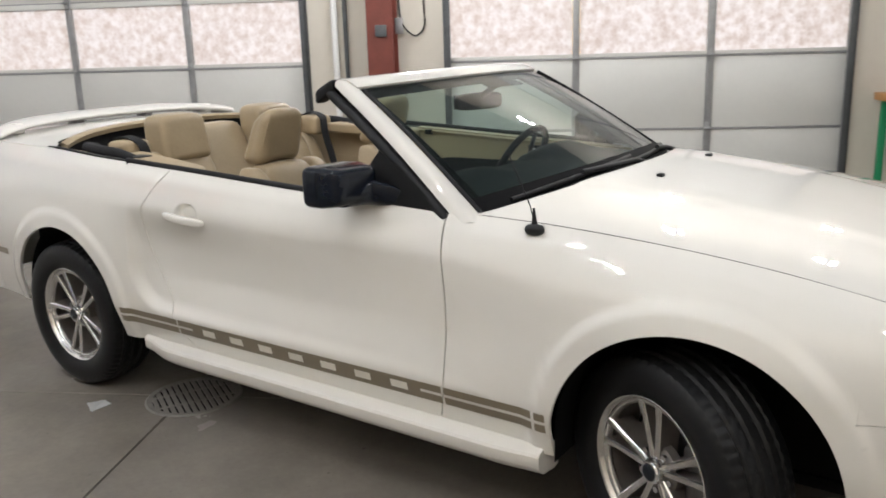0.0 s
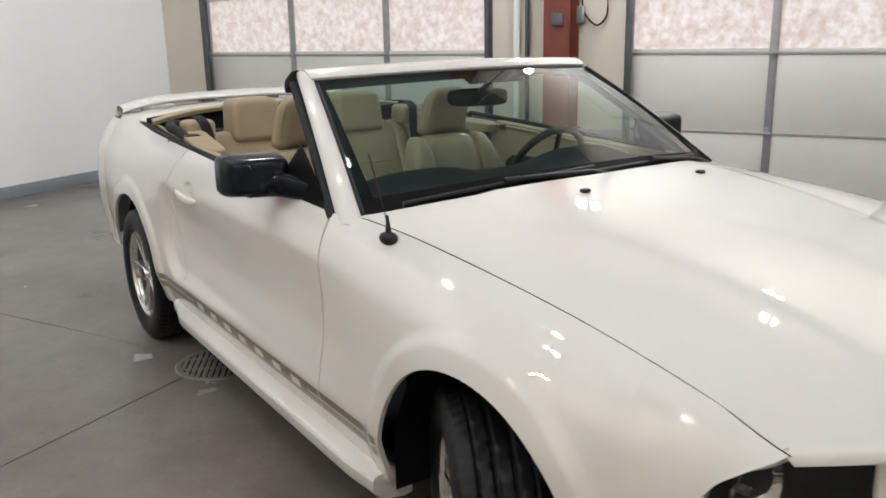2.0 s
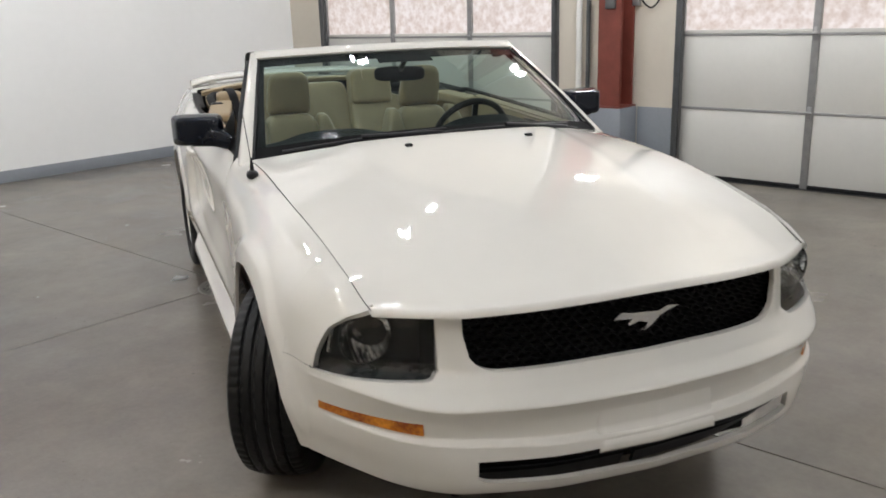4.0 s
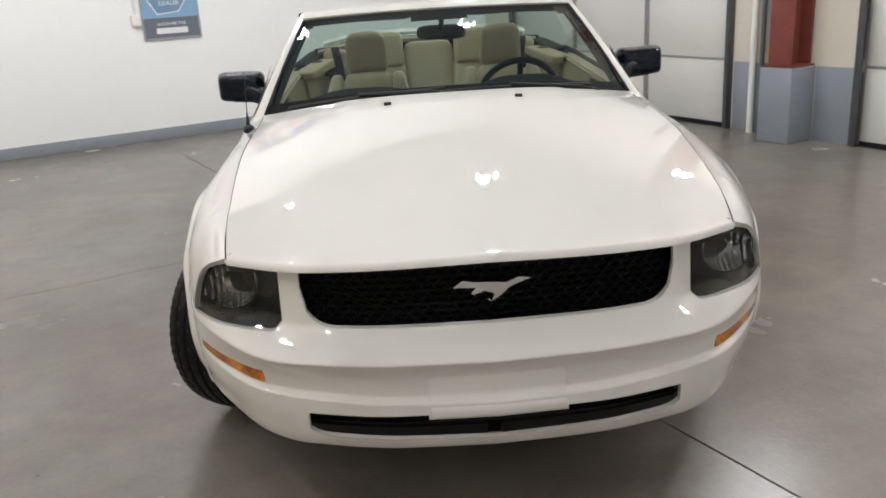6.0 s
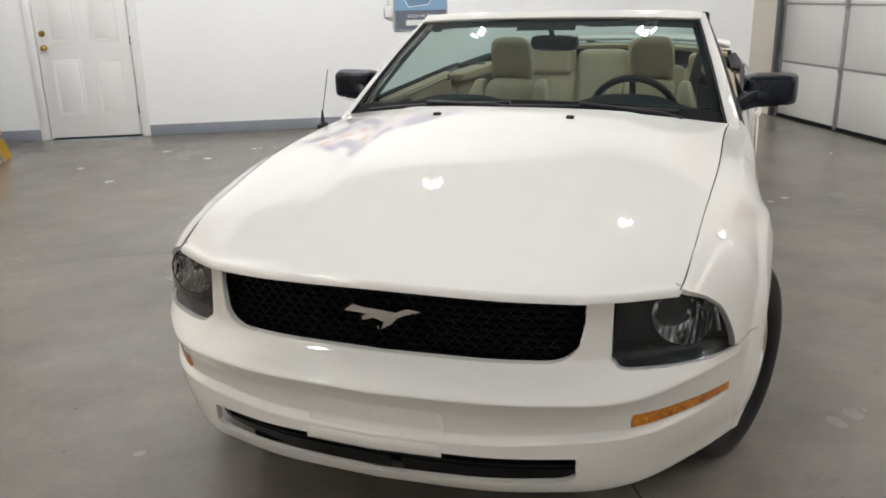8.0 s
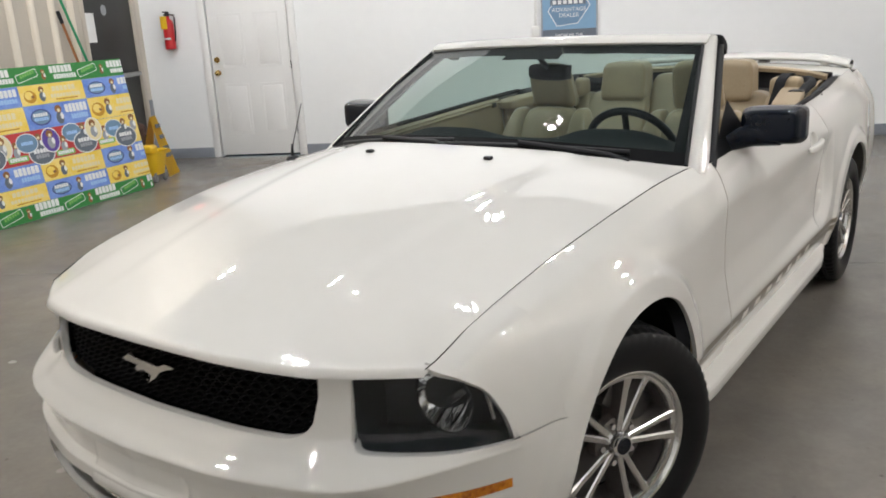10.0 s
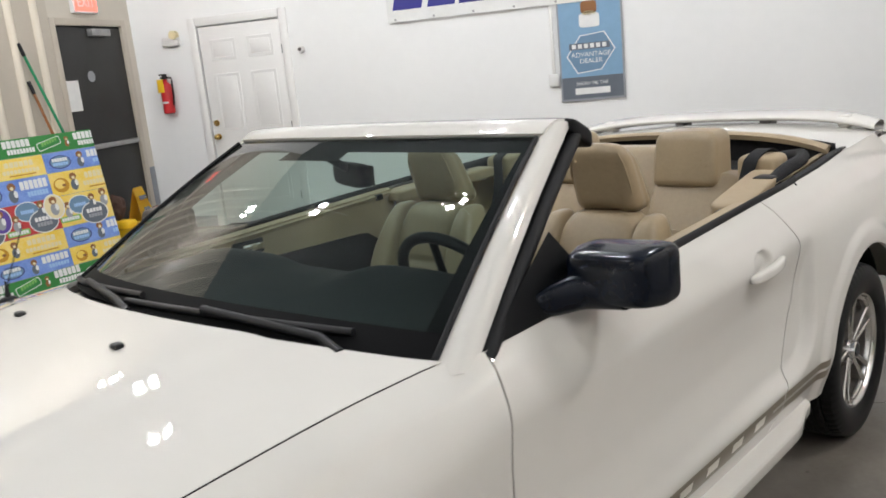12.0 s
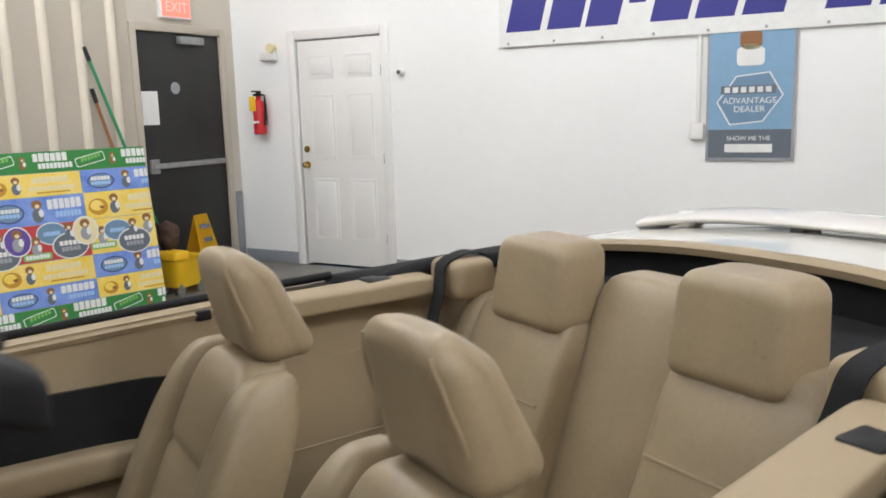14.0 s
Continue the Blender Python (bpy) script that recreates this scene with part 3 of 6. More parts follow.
def exit_door():
    d = thing("door_2", "closed dark steel exit door with a push bar", "door", ROOM, kind="structure")
    a = A_LEFT
    part("leaf", box("leaf", (a - 0.06, BD0 + 0.02, 0.01), (a - 0.015, BD1 - 0.02, BDH - 0.02), DOORBLACK, 0.004), d, "", ROOM)
    for lo, hi in (((a - 0.1, BD0 - 0.05, 0), (a + 0.02, BD0 + 0.02, BDH + 0.05)), ((a - 0.1, BD1 - 0.02, 0), (a + 0.02, BD1 + 0.05, BDH + 0.05)), ((a - 0.1, BD0 + 0.02, BDH - 0.02), (a + 0.02, BD1 - 0.02, BDH + 0.05))):
        part("door_frame", box("door_frame", lo, hi, CORRUGATED, 0.006), d, "", ROOM)
    bm = bmesh.new()
    box_bm(bm, (a - 0.015, BD0 + 0.08, 1.02), (a + 0.05, BD1 - 0.08, 1.07), 0.01)
    box_bm(bm, (a - 0.015, BD0 + 0.06, 0.98), (a + 0.03, BD0 + 0.16, 1.11), 0.008)
    part("push_bar", from_bm("push_bar", bm, RAIL), d, "grey steel push bar", ROOM)
    part("notice", box("notice", (a - 0.014, BD0 + 0.03, 1.42), (a - 0.010, BD0 + 0.23, 1.72), PRINT["white"], 0), d, "white paper notice", ROOM)
    part("round_sticker", cyl("round_sticker", (a - 0.014, BD0 + 0.45, 1.75), (a - 0.010, BD0 + 0.45, 1.75), 0.055, PRINT["grey"]), d, "", ROOM)
    part("door_closer", box("door_closer", (a - 0.015, BD0 + 0.5, BDH - 0.12), (a + 0.05, BD0 + 0.8, BDH - 0.05), RAIL, 0.008), d, "", ROOM)


exit_door()


def lettering(text, size, mat_, m, parent, depth=0.001, align="CENTER", label=""):
    cu = bpy.data.curves.new("lettering", "FONT")
    cu.body, cu.size, cu.extrude = text, size, depth
    cu.align_x, cu.align_y = align, "CENTER"
    cu.materials.append(mat_)
    ob = new("lettering", cu)
    bpy.context.view_layer.update()
    me = bpy.data.meshes.new_from_object(ob.evaluated_get(bpy.context.evaluated_depsgraph_get()))
    bpy.data.objects.remove(ob)
    return part("lettering", me, parent, label, m)


POSTER_M = ROOM @ pose(0, B_POSTER - 0.012, 0, 90, 0, 0)  # x along the wall, y up, towards the room


def flat(name, x0, y0, x1, y1, mat_, parent, m, z=0.0, t=0.002, label="", r=0.0):
    bm = bmesh.new()
    if r:
        box_bm(bm, (x0, y0, z), (x1, y1, z + t))
        es = [e for e in bm.edges if abs(e.verts[0].co.z - e.verts[1].co.z) > t / 2]
        bmesh.ops.bevel(bm, geom=es, offset=r, segments=4, profile=0.5, affect="EDGES")
    else:
        box_bm(bm, (x0, y0, z), (x1, y1, z + t))
    return part(name, from_bm(name, bm, mat_, 0), parent, label, m)


poster = thing("wall_poster", "tall blue framed advertising poster on the white wall", "poster", POSTER_M)
flat("frame", 0.398, 1.055, 1.008, 2.02, PRINT["grey"], poster, POSTER_M, 0, 0.012)
flat("sheet", 0.415, 1.28, 0.99, 2.0, PRINT["skyblue"], poster, POSTER_M, 0.012, 0.002)
flat("footer", 0.415, 1.075, 0.99, 1.28, PRINT["slate"], poster, POSTER_M, 0.012, 0.002)
bm = bmesh.new()
bmesh.ops.create_circle(bm, cap_ends=True, segments=6, radius=0.245, matrix=Matrix.LocRotScale((0.70, 1.50, 0.015), Euler((0, 0, radians(30))), (1.0, 0.78, 1)))
part("badge", from_bm("badge", bm, PRINT["white"], 0), poster, "", POSTER_M)
bm = bmesh.new()
bmesh.ops.create_circle(bm, cap_ends=True, segments=6, radius=0.232, matrix=Matrix.LocRotScale((0.70, 1.50, 0.0162), Euler((0, 0, radians(30))), (1.0, 0.78, 1)))
part("badge_field", from_bm("badge_field", bm, PRINT["steel"], 0), poster, "", POSTER_M)
flat("badge_bar", 0.50, 1.535, 0.88, 1.595, PRINT["slate"], poster, POSTER_M, 0.0165, 0.001)
for i in range(6):
    flat("mark", 0.525 + i * 0.057, 1.545, 0.563 + i * 0.057, 1.585, PRINT["white"], poster, POSTER_M, 0.0176, 0.0008)
lettering("ADVANTAGE", 0.062, PRINT["white"], POSTER_M @ pose(0.70, 1.485, 0.018), poster)
lettering("DEALER", 0.062, PRINT["white"], POSTER_M @ pose(0.70, 1.425, 0.018), poster)
lettering("SHOW ME THE", 0.045, PRINT["white"], POSTER_M @ pose(0.70, 1.215, 0.0155), poster)
flat("brand_bar", 0.535, 1.115, 0.865, 1.175, PRINT["white"], poster, POSTER_M, 0.0142, 0.001)
for x, y, w, h, c in ((0.70, 1.92, 0.15, 0.11, "brown"), (0.70, 1.80, 0.19, 0.13, "white"), (0.70, 1.865, 0.12, 0.04, "cream")):
    flat("figure_shape", x - w / 2, y - h / 2, x + w / 2, y + h / 2, PRINT[c], poster, POSTER_M, 0.0145, 0.0006 + 0.0004 * len(c), r=0.03)

banner = thing("wall_banner", "long white vinyl banner with large blue and red marks", "banner", POSTER_M)
flat("sheet", -1.28, 1.975, 3.3, 3.55, PRINT["white"], banner, POSTER_M, 0.018, 0.006)
x = -1.22
for w, gap in ((0.30, 0.06), (0.28, 0.04), (0.26, 0.05), (0.13, 0.07), (0.28, 0.05), (0.28, 0.05), (0.28, 0.07), (0.13, 0.06), (0.28, 0.05), (0.28, 0.05), (0.28, 0.05), (0.28, 0.05)):
    tall = w > 0.2
    me = box("mark", (x, 2.09 if tall else 2.24, 0.024), (x + w, 2.47 if tall else 2.30, 0.026), PRINT["ink"], 0)
    for v in me.vertices:
        v.co.x += (v.co.y - 2.09) * 0.25
    part("mark", me, banner, "", POSTER_M)
    x += w + gap
for k in range(14):
    flat("mark", -1.1 + k * 0.3, 2.60, -0.90 + k * 0.3, 2.86, PRINT["red"], banner, POSTER_M, 0.024, 0.002)
for k in range(7):
    flat("mark", -1.1 + k * 0.6, 2.98, -0.68 + k * 0.6, 3.40, PRINT["ink"], banner, POSTER_M, 0.024, 0.002)
for k in range(12):
    part("eyelet", cyl("eyelet", (-1.2 + k * 0.4, 2.0, 0.022), (-1.2 + k * 0.4, 2.0, 0.0262), 0.012, RAIL, seg=12), banner, "", POSTER_M)

cd = thing("wall_conduit", "thin white conduit running down to an outlet", "conduit", POSTER_M)
part("pipe", box("pipe", (0.325, 1.32, 0.002), (0.355, 1.98, 0.02), WHITEPLASTIC, 0.006), cd, "", POSTER_M)
thing("wall_outlet", "white surface-mounted wall outlet", "outlet", POSTER_M, box("wall_outlet", (0.29, 1.21, 0.0), (0.385, 1.33, 0.045), WHITEPLASTIC, 0.01))
s = thing("wall_sensor", "small round chrome and white wall sensor", "sensor", POSTER_M, cyl("wall_sensor", (-2.26, 1.82, 0), (-2.26, 1.82, 0.05), 0.038, WHITEPLASTIC, 0.030))
part("eye", cyl("eye", (-2.26, 1.82, 0.05), (-2.26, 1.82, 0.056), 0.018, STEEL), s, "", POSTER_M)
em = thing("emergency_light", "small white emergency light with yellowed lamps", "emergency light", POSTER_M, box("emergency_light", (-3.86, 2.0, 0), (-3.66, 2.09, 0.05), WHITEPLASTIC, 0.012))
part("lamp_head", cyl("lamp_head", (-3.7, 2.11, 0.02), (-3.7, 2.11, 0.08), 0.045, PRINT["cream"]), em, "", POSTER_M)

# Fire extinguisher on its bracket.
ex = thing("fire_extinguisher", "red fire extinguisher with a yellow tag on the white wall", "fire extinguisher", ROOM)
ec = (-3.88, B_POSTER - 0.085)
vs, fs = lathe([(1.29, 0.0), (1.29, 0.05), (1.30, 0.062), (1.57, 0.062), (1.61, 0.05), (1.63, 0.025), (1.66, 0.025), (1.66, 0.0)], 24)
vs = [(ec[0] + p[1], ec[1] + p[2], p[0]) for p in vs]
part("cylinder", mesh("cylinder", vs, fs, REDPAINT), ex, "red steel cylinder", ROOM)
bm = bmesh.new()
box_bm(bm, (ec[0] - 0.012, ec[1] - 0.07, 1.665), (ec[0] + 0.012, ec[1] + 0.05, 1.685), 0.004)
box_bm(bm, (ec[0] - 0.012, ec[1] - 0.09, 1.70), (ec[0] + 0.012, ec[1] + 0.03, 1.715), 0.004)
box_bm(bm, (ec[0] - 0.02, ec[1] - 0.02, 1.655), (ec[0] + 0.02, ec[1] + 0.02, 1.71), 0.004)
part("valve", from_bm("valve", bm, BLACK), ex, "", ROOM)
part("hose", tube("hose", curve_pts([(ec[0] + 0.02, ec[1], 1.68), (ec[0] + 0.09, ec[1] - 0.01, 1.66), (ec[0] + 0.08, ec[1] - 0.01, 1.45), (ec[0] + 0.068, ec[1] - 0.01, 1.38)], 14), 0.009, SEAL), ex, "", ROOM)
part("tag", box("tag", (ec[0] - 0.055, ec[1] - 0.075, 1.52), (ec[0] + 0.02, ec[1] - 0.068, 1.66), YELLOW, 0.001), ex, "yellow inspection tag", ROOM)
part("label", box("label", (ec[0] - 0.045, ec[1] - 0.068, 1.40), (ec[0] + 0.045, ec[1] - 0.061, 1.42), PRINT["white"], 0.001), ex, "", ROOM)
part("bracket", box("bracket", (ec[0] - 0.03, ec[1] + 0.058, 1.38), (ec[0] + 0.03, B_POSTER - 0.001, 1.6), STEEL, 0.002), ex, "", ROOM)

# Lit exit sign over the dark door.
EXITRED = material("lit_sign_face", (0.8, 0.1, 0.08), 0.4, vary=0.1, scale=20, emit=(1.0, 0.12, 0.08, 2.2))
sg = thing("exit_sign", "red lit exit sign above the dark door", "exit sign", ROOM)
part("case", box("case", (A_LEFT + 0.001, 6.08, 2.37), (A_LEFT + 0.05, 6.45, 2.57), WHITEPLASTIC, 0.006), sg, "", ROOM)
part("face", box("face", (A_LEFT + 0.05, 6.10, 2.39), (A_LEFT + 0.056, 6.43, 2.55), EXITRED, 0.002), sg, "glowing red face", ROOM)
lettering("EXIT", 0.13, PRINT["white"], ROOM @ pose(A_LEFT + 0.058, 6.265, 2.47, 90, 0, 90), sg)


# ---- display board, bucket, sign and brooms by the west wall ----
def display_board():
    """A broad printed board that leans back, covered in colour blocks."""
    p0, p1 = Vector((-3.44, 5.20)), Vector((-3.96, 3.45))
    w = (p1 - p0).length
    ux = (p0 - p1).normalized()
    ang = math.degrees(math.atan2(ux.y, ux.x))
    m = ROOM @ pose(p1.x, p1.y, 0, 0, 0, ang) @ pose(0, 0, 0, 90 - 9, 0, 0)
    h = 1.28
    bd = thing("display_board", "large printed display board in green, yellow and blue", "display board", m)
    x0 = -0.9

    def clip_flat(nm, xa, ya, xb, *rest, **more):
        xb = min(xb, w)
        if xb - xa > 0.012:
            flat(nm, xa, ya, xb, *rest, **more)

    clip_flat("backing", x0, 0.004, w, h, PRINT["grey"], bd, m, -0.02, 0.02)
    rng = random.Random(4)

    def word(x, y, wide, tall, n, colour, z=0.0024):
        """A printed word as a row of plain upright blocks."""
        step = wide / n
        for k in range(n):
            clip_flat("mark", x + k * step, y, x + k * step + step * 0.84, y + tall * (1 if k % 3 else 0.96), PRINT[colour], bd, m, z, 0.0006, r=min(0.006, step * 0.2))

    def oval(x, y, rx, ry, colour, z, nm="badge", seg=20):
        if x + rx < w:
            bm = bmesh.new()
            bmesh.ops.create_circle(bm, cap_ends=True, segments=seg, radius=1, matrix=Matrix.LocRotScale((x, y, z), None, (rx, ry, 1)))
            part(nm, from_bm(nm, bm, PRINT[colour], 0), bd, "", m)

    def figure(x, y, k, coat="slate", z=0.0026):
        """A small printed figure: a plain round head over a plain body."""
        oval(x, y - 0.022 * k, 0.026 * k, 0.034 * k, coat, z, "figure_shape")
        oval(x + 0.016 * k, y - 0.012 * k, 0.012 * k, 0.02 * k, "white", z + 0.0003, "figure_shape", 10)
        oval(x, y + 0.030 * k, 0.024 * k, 0.022 * k, "brown", z + 0.0005, "figure_shape")
        oval(x + 0.002, y + 0.022 * k, 0.011 * k, 0.010 * k, "cream", z + 0.0008, "figure_shape", 10)

    def green_band(y0, y1, off):
        clip_flat("band", x0, y0, w, y1, PRINT["green"], bd, m, 0.0, 0.002, "green printed band")
        mid, x = (y0 + y1) / 2, x0 + off
        while x < w:
            if x > x0 + 0.01:
                word(x, mid + 0.004, 0.25, 0.062, 6, "white")
                word(x + 0.03, mid - 0.05, 0.25, 0.042, 9, "white")
            if x + 0.52 < w:
                for q, c, e in ((0.0, "white", 0.0022), (0.006, "green", 0.0028)):
                    bm = bmesh.new()
                    box_bm(bm, (-0.115 + q, -0.036 + q, e), (0.115 - q, 0.036 - q, e + 0.0005), 0)
                    es = [d for d in bm.edges if abs(d.verts[0].co.z - d.verts[1].co.z) > 0.0002]
                    bmesh.ops.bevel(bm, geom=es, offset=0.016, segments=3, profile=0.5, affect="EDGES")
                    bmesh.ops.transform(bm, matrix=Matrix.Translation((x + 0.415, mid, 0)) @ Matrix.Rotation(radians(13), 4, "Z"), verts=bm.verts)
                    part("badge", from_bm("badge", bm, PRINT[c], 0), bd, "", m)
                for q in range(6):
                    yq = mid - 0.018 + q * 0.007
                    clip_flat("badge_bar", x + 0.345 + q * 0.026, yq, x + 0.362 + q * 0.026, yq + 0.034, PRINT["lime"], bd, m, 0.0034, 0.0005)
                figure(x + 0.585, mid, 0.85, "brown")
            x += 0.66

    def card(xa, xb, y0, y1, yellow):
        """A printed card of one column: yellow with an ochre ball, or blue with an oval badge."""
        clip_flat("colour_block", xa + 0.002, y0 + 0.002, xb - 0.002, y1 - 0.002, PRINT["yellow" if yellow else "blue"], bd, m, 0.0, 0.002, "yellow printed card" if yellow else "blue printed card")
        mid, k = (y0 + y1) / 2, (y1 - y0) / 0.18
        if yellow:
            oval(xa + 0.10, mid - 0.012, 0.066 * k, 0.056 * k, "ochre", 0.0024)
            oval(xa + 0.09, mid - 0.002, 0.044 * k, 0.036 * k, "yellow", 0.0027)
            oval(xa + 0.125, mid - 0.016, 0.018, 0.012, "brown", 0.003)
            figure(xa + 0.225, mid + 0.005, 1.25 * k)
            word(xa + 0.34, mid + 0.012, 0.26, 0.048 * k, 6, "cream")
            word(xa + 0.31, mid - 0.045 * k, 0.33, 0.036 * k, 10, "cream")
            clip_flat("mark", xa + 0.36, mid - 0.066 * k, xa + 0.60, mid - 0.056 * k, PRINT["ochre"], bd, m, 0.0022, 0.0006)
        else:
            oval(xa + 0.15, mid - 0.004, 0.105, 0.062 * k, "navy", 0.0024)
            oval(xa + 0.15, mid - 0.004, 0.094, 0.053 * k, "steel", 0.0027)
            word(xa + 0.075, mid + 0.002, 0.15, 0.030, 6, "white", 0.003)
            word(xa + 0.075, mid - 0.034, 0.15, 0.028, 6, "paleblue", 0.003)
            figure(xa + 0.345, mid, 1.35 * k)
            word(xa + 0.42, mid + 0.004, 0.25, 0.066 * k, 6, "white")
            word(xa + 0.47, mid - 0.052 * k, 0.19, 0.040 * k, 7, "paleblue")

    green_band(0.006, 0.138, 0.02)
    green_band(1.125, h, -0.10)
    cols = (x0, -0.08, 0.61, 1.30, 1.99)
    rows = ((0.14, 0.295), (0.295, 0.475), (0.745, 0.95), (0.95, 1.123))
    for c in range(4):
        for r, (y0, y1) in enumerate(rows):
            card(max(x0, cols[c]) if c else cols[1] - 0.69, cols[c + 1], y0, y1, (r + c) % 2 == 1) if c else None
        clip_flat("colour_block", cols[c], 0.477, cols[c + 1], 0.743, PRINT["yellow" if c == 3 else "red"], bd, m, 0.0, 0.002)
    clip_flat("colour_block", x0, 0.14, -0.084, 0.474, PRINT["blue"], bd, m, 0.0, 0.002)
    clip_flat("colour_block", x0, 0.746, -0.084, 1.123, PRINT["yellow"], bd, m, 0.0, 0.002)
    # Cut-out stickers crowd the middle.
    for k in range(22):
        x = x0 + 0.10 + k * 0.122
        y = 0.555 + (0.10 if k % 2 else 0.0) + rng.uniform(-0.02, 0.02)
        kind, z = k % 4, 0.0040 + 0.0014 * (k % 3)
        if kind == 0:
            oval(x, y, 0.135, 0.100, "white", z, "sticker")
            oval(x, y, 0.126, 0.091, "slate", z + 0.0003, "sticker")
            word(x - 0.08, y + 0.004, 0.16, 0.036, 5, "white", z + 0.0005)
            word(x - 0.07, y - 0.040, 0.14, 0.034, 5, "grey", z + 0.0005)
            figure(x, y + 0.105, 1.3, "slate", z + 0.0006)
        elif kind == 1:
            oval(x, y, 0.098, 0.110, "white", z, "sticker")
            oval(x, y, 0.088, 0.100, "cream" if k % 8 == 1 else "purple", z + 0.0003, "sticker")
            figure(x, y + 0.01, 1.5, "grey", z + 0.0006)
        elif kind == 2:
            clip_flat("sticker", x - 0.10, y - 0.055, x + 0.10, y - 0.005, PRINT["lime"], bd, m, z, 0.0004, r=0.014)
            word(x - 0.085, y - 0.044, 0.17, 0.03, 7, "white", z + 0.0006)
            figure(x, y + 0.05, 1.3, "grey", z + 0.0006)
        else:
            oval(x, y, 0.112, 0.084, "white", z, "sticker")
            oval(x, y, 0.104, 0.076, "steel", z + 0.0003, "sticker")
            word(x - 0.06, y - 0.016, 0.12, 0.032, 6, "paleblue", z + 0.0006)


display_board()

MOP = material("brown_mop_yarn", (0.10, 0.055, 0.04), 0.85, vary=0.4, scale=30, bump=0.6, bump_scale=90)
bk = thing("mop_bucket", "yellow plastic mop bucket on casters", "mop bucket", ROOM)
BC = (-3.64, 5.56)
vs, fs = [], []
for (z, hx, hy) in ((0.07, 0.11, 0.14), (0.30, 0.15, 0.18), (0.315, 0.165, 0.195), (0.30, 0.145, 0.175), (0.09, 0.10, 0.13)):
    for i in range(32):
        g = 2 * math.pi * i / 32
        c, s_ = math.cos(g), math.sin(g)
        vs.append((BC[0] + hx * math.copysign(abs(c) ** 0.5, c), BC[1] + hy * math.copysign(abs(s_) ** 0.5, s_), z))
for k in range(4):
    for i in range(32):
        fs.append((k * 32 + i, k * 32 + (i + 1) % 32, (k + 1) * 32 + (i + 1) % 32, (k + 1) * 32 + i))
fs += [tuple(range(32))[::-1], tuple(range(128, 160))]
part("tub", mesh("tub", vs, fs, YELLOW), bk, "", ROOM)
for dx in (-0.1, 0.1):
    for dy in (-0.11, 0.11):
        bm = bmesh.new()
        cyl_bm(bm, (BC[0] + dx - 0.012, BC[1] + dy, 0.038), (BC[0] + dx + 0.012, BC[1] + dy, 0.038), 0.038, seg=16)
        box_bm(bm, (BC[0] + dx - 0.018, BC[1] + dy - 0.01, 0.04), (BC[0] + dx + 0.018, BC[1] + dy + 0.01, 0.10), 0.003)
        part("caster", from_bm("caster", bm, RAIL), bk, "grey caster", ROOM)
part("wringer", box("wringer", (BC[0] - 0.12, BC[1] - 0.16, 0.27), (BC[0] + 0.12, BC[1] + 0.0, 0.38), YELLOW, 0.03, 3), bk, "", ROOM)
part("handle", tube("handle", [(BC[0] - 0.06, BC[1] - 0.1, 0.36), (BC[0] - 0.1, BC[1] - 0.14, 0.62)], 0.014, BLACK), bk, "", ROOM)
part("mop_head", from_bm("mop_head", puff(0.09, 0.08, 0.12, 0.8, 8, lambda q: q + Vector((BC[0] - 0.06, BC[1] - 0.06, 0.50)) + 0.02 * noise.noise_vector(q * 18)), MOP), bk, "brown mop head", ROOM)

ws = thing("wet_floor_sign", "yellow folding wet floor sign, standing open", "floor sign", ROOM)
for s_ in (-1, 1):
    m = ROOM @ pose(-3.70, 5.88, 0.635, 0, 0, 95) @ pose(0, 0, 0, 14 * s_, 0, 0)
    bm = bmesh.new()
    vsq = [bm.verts.new(p) for p in ((-0.155, 0, -0.65), (0.155, 0, -0.65), (0.085, 0, 0), (-0.085, 0, 0))]
    f = bm.faces.new(vsq)
    bmesh.ops.solidify(bm, geom=[f], thickness=0.014)
    part("leaf", from_bm("leaf", bm, YELLOW, 30), ws, "", m)
    for z, w in ((-0.10, 0.06), (-0.22, 0.05), (-0.34, 0.08), (-0.42, 0.08)):
        part("mark", box("mark", (-w, -0.019, z - 0.03), (w, -0.015, z + 0.01), PRINT["slate"], 0), ws, "", m) if s_ < 0 else None
for nm, p, q, mt in (("green_broom", (-3.93, 5.80, 0.05), (A_LEFT + 0.065, 5.27, 1.96), GREEN), ("brown_broom", (-3.97, 5.62, 0.05), (A_LEFT + 0.065, 5.30, 1.62), BROWN)):
    br = thing("broom", "long-handled broom leaning on the ribbed wall, " + nm.split("_")[0] + " handle", "broom", ROOM)
    part("handle", cyl("handle", p, q, 0.013, mt, seg=12), br, nm.split("_")[0] + " handle", ROOM)
    part("tip", cyl("tip", Vector(q), Vector(q) + (Vector(q) - Vector(p)).normalized() * 0.12, 0.018, BLACK, seg=12), br, "", ROOM)
    part("brush", box("brush", (p[0] - 0.03, p[1] - 0.14, 0.0), (p[0] + 0.03, p[1] + 0.14, 0.09), SEAL, 0.015), br, "", ROOM)

IRON = material("worn_cast_iron", (0.20, 0.185, 0.165), 0.55, vary=0.3, scale=25)
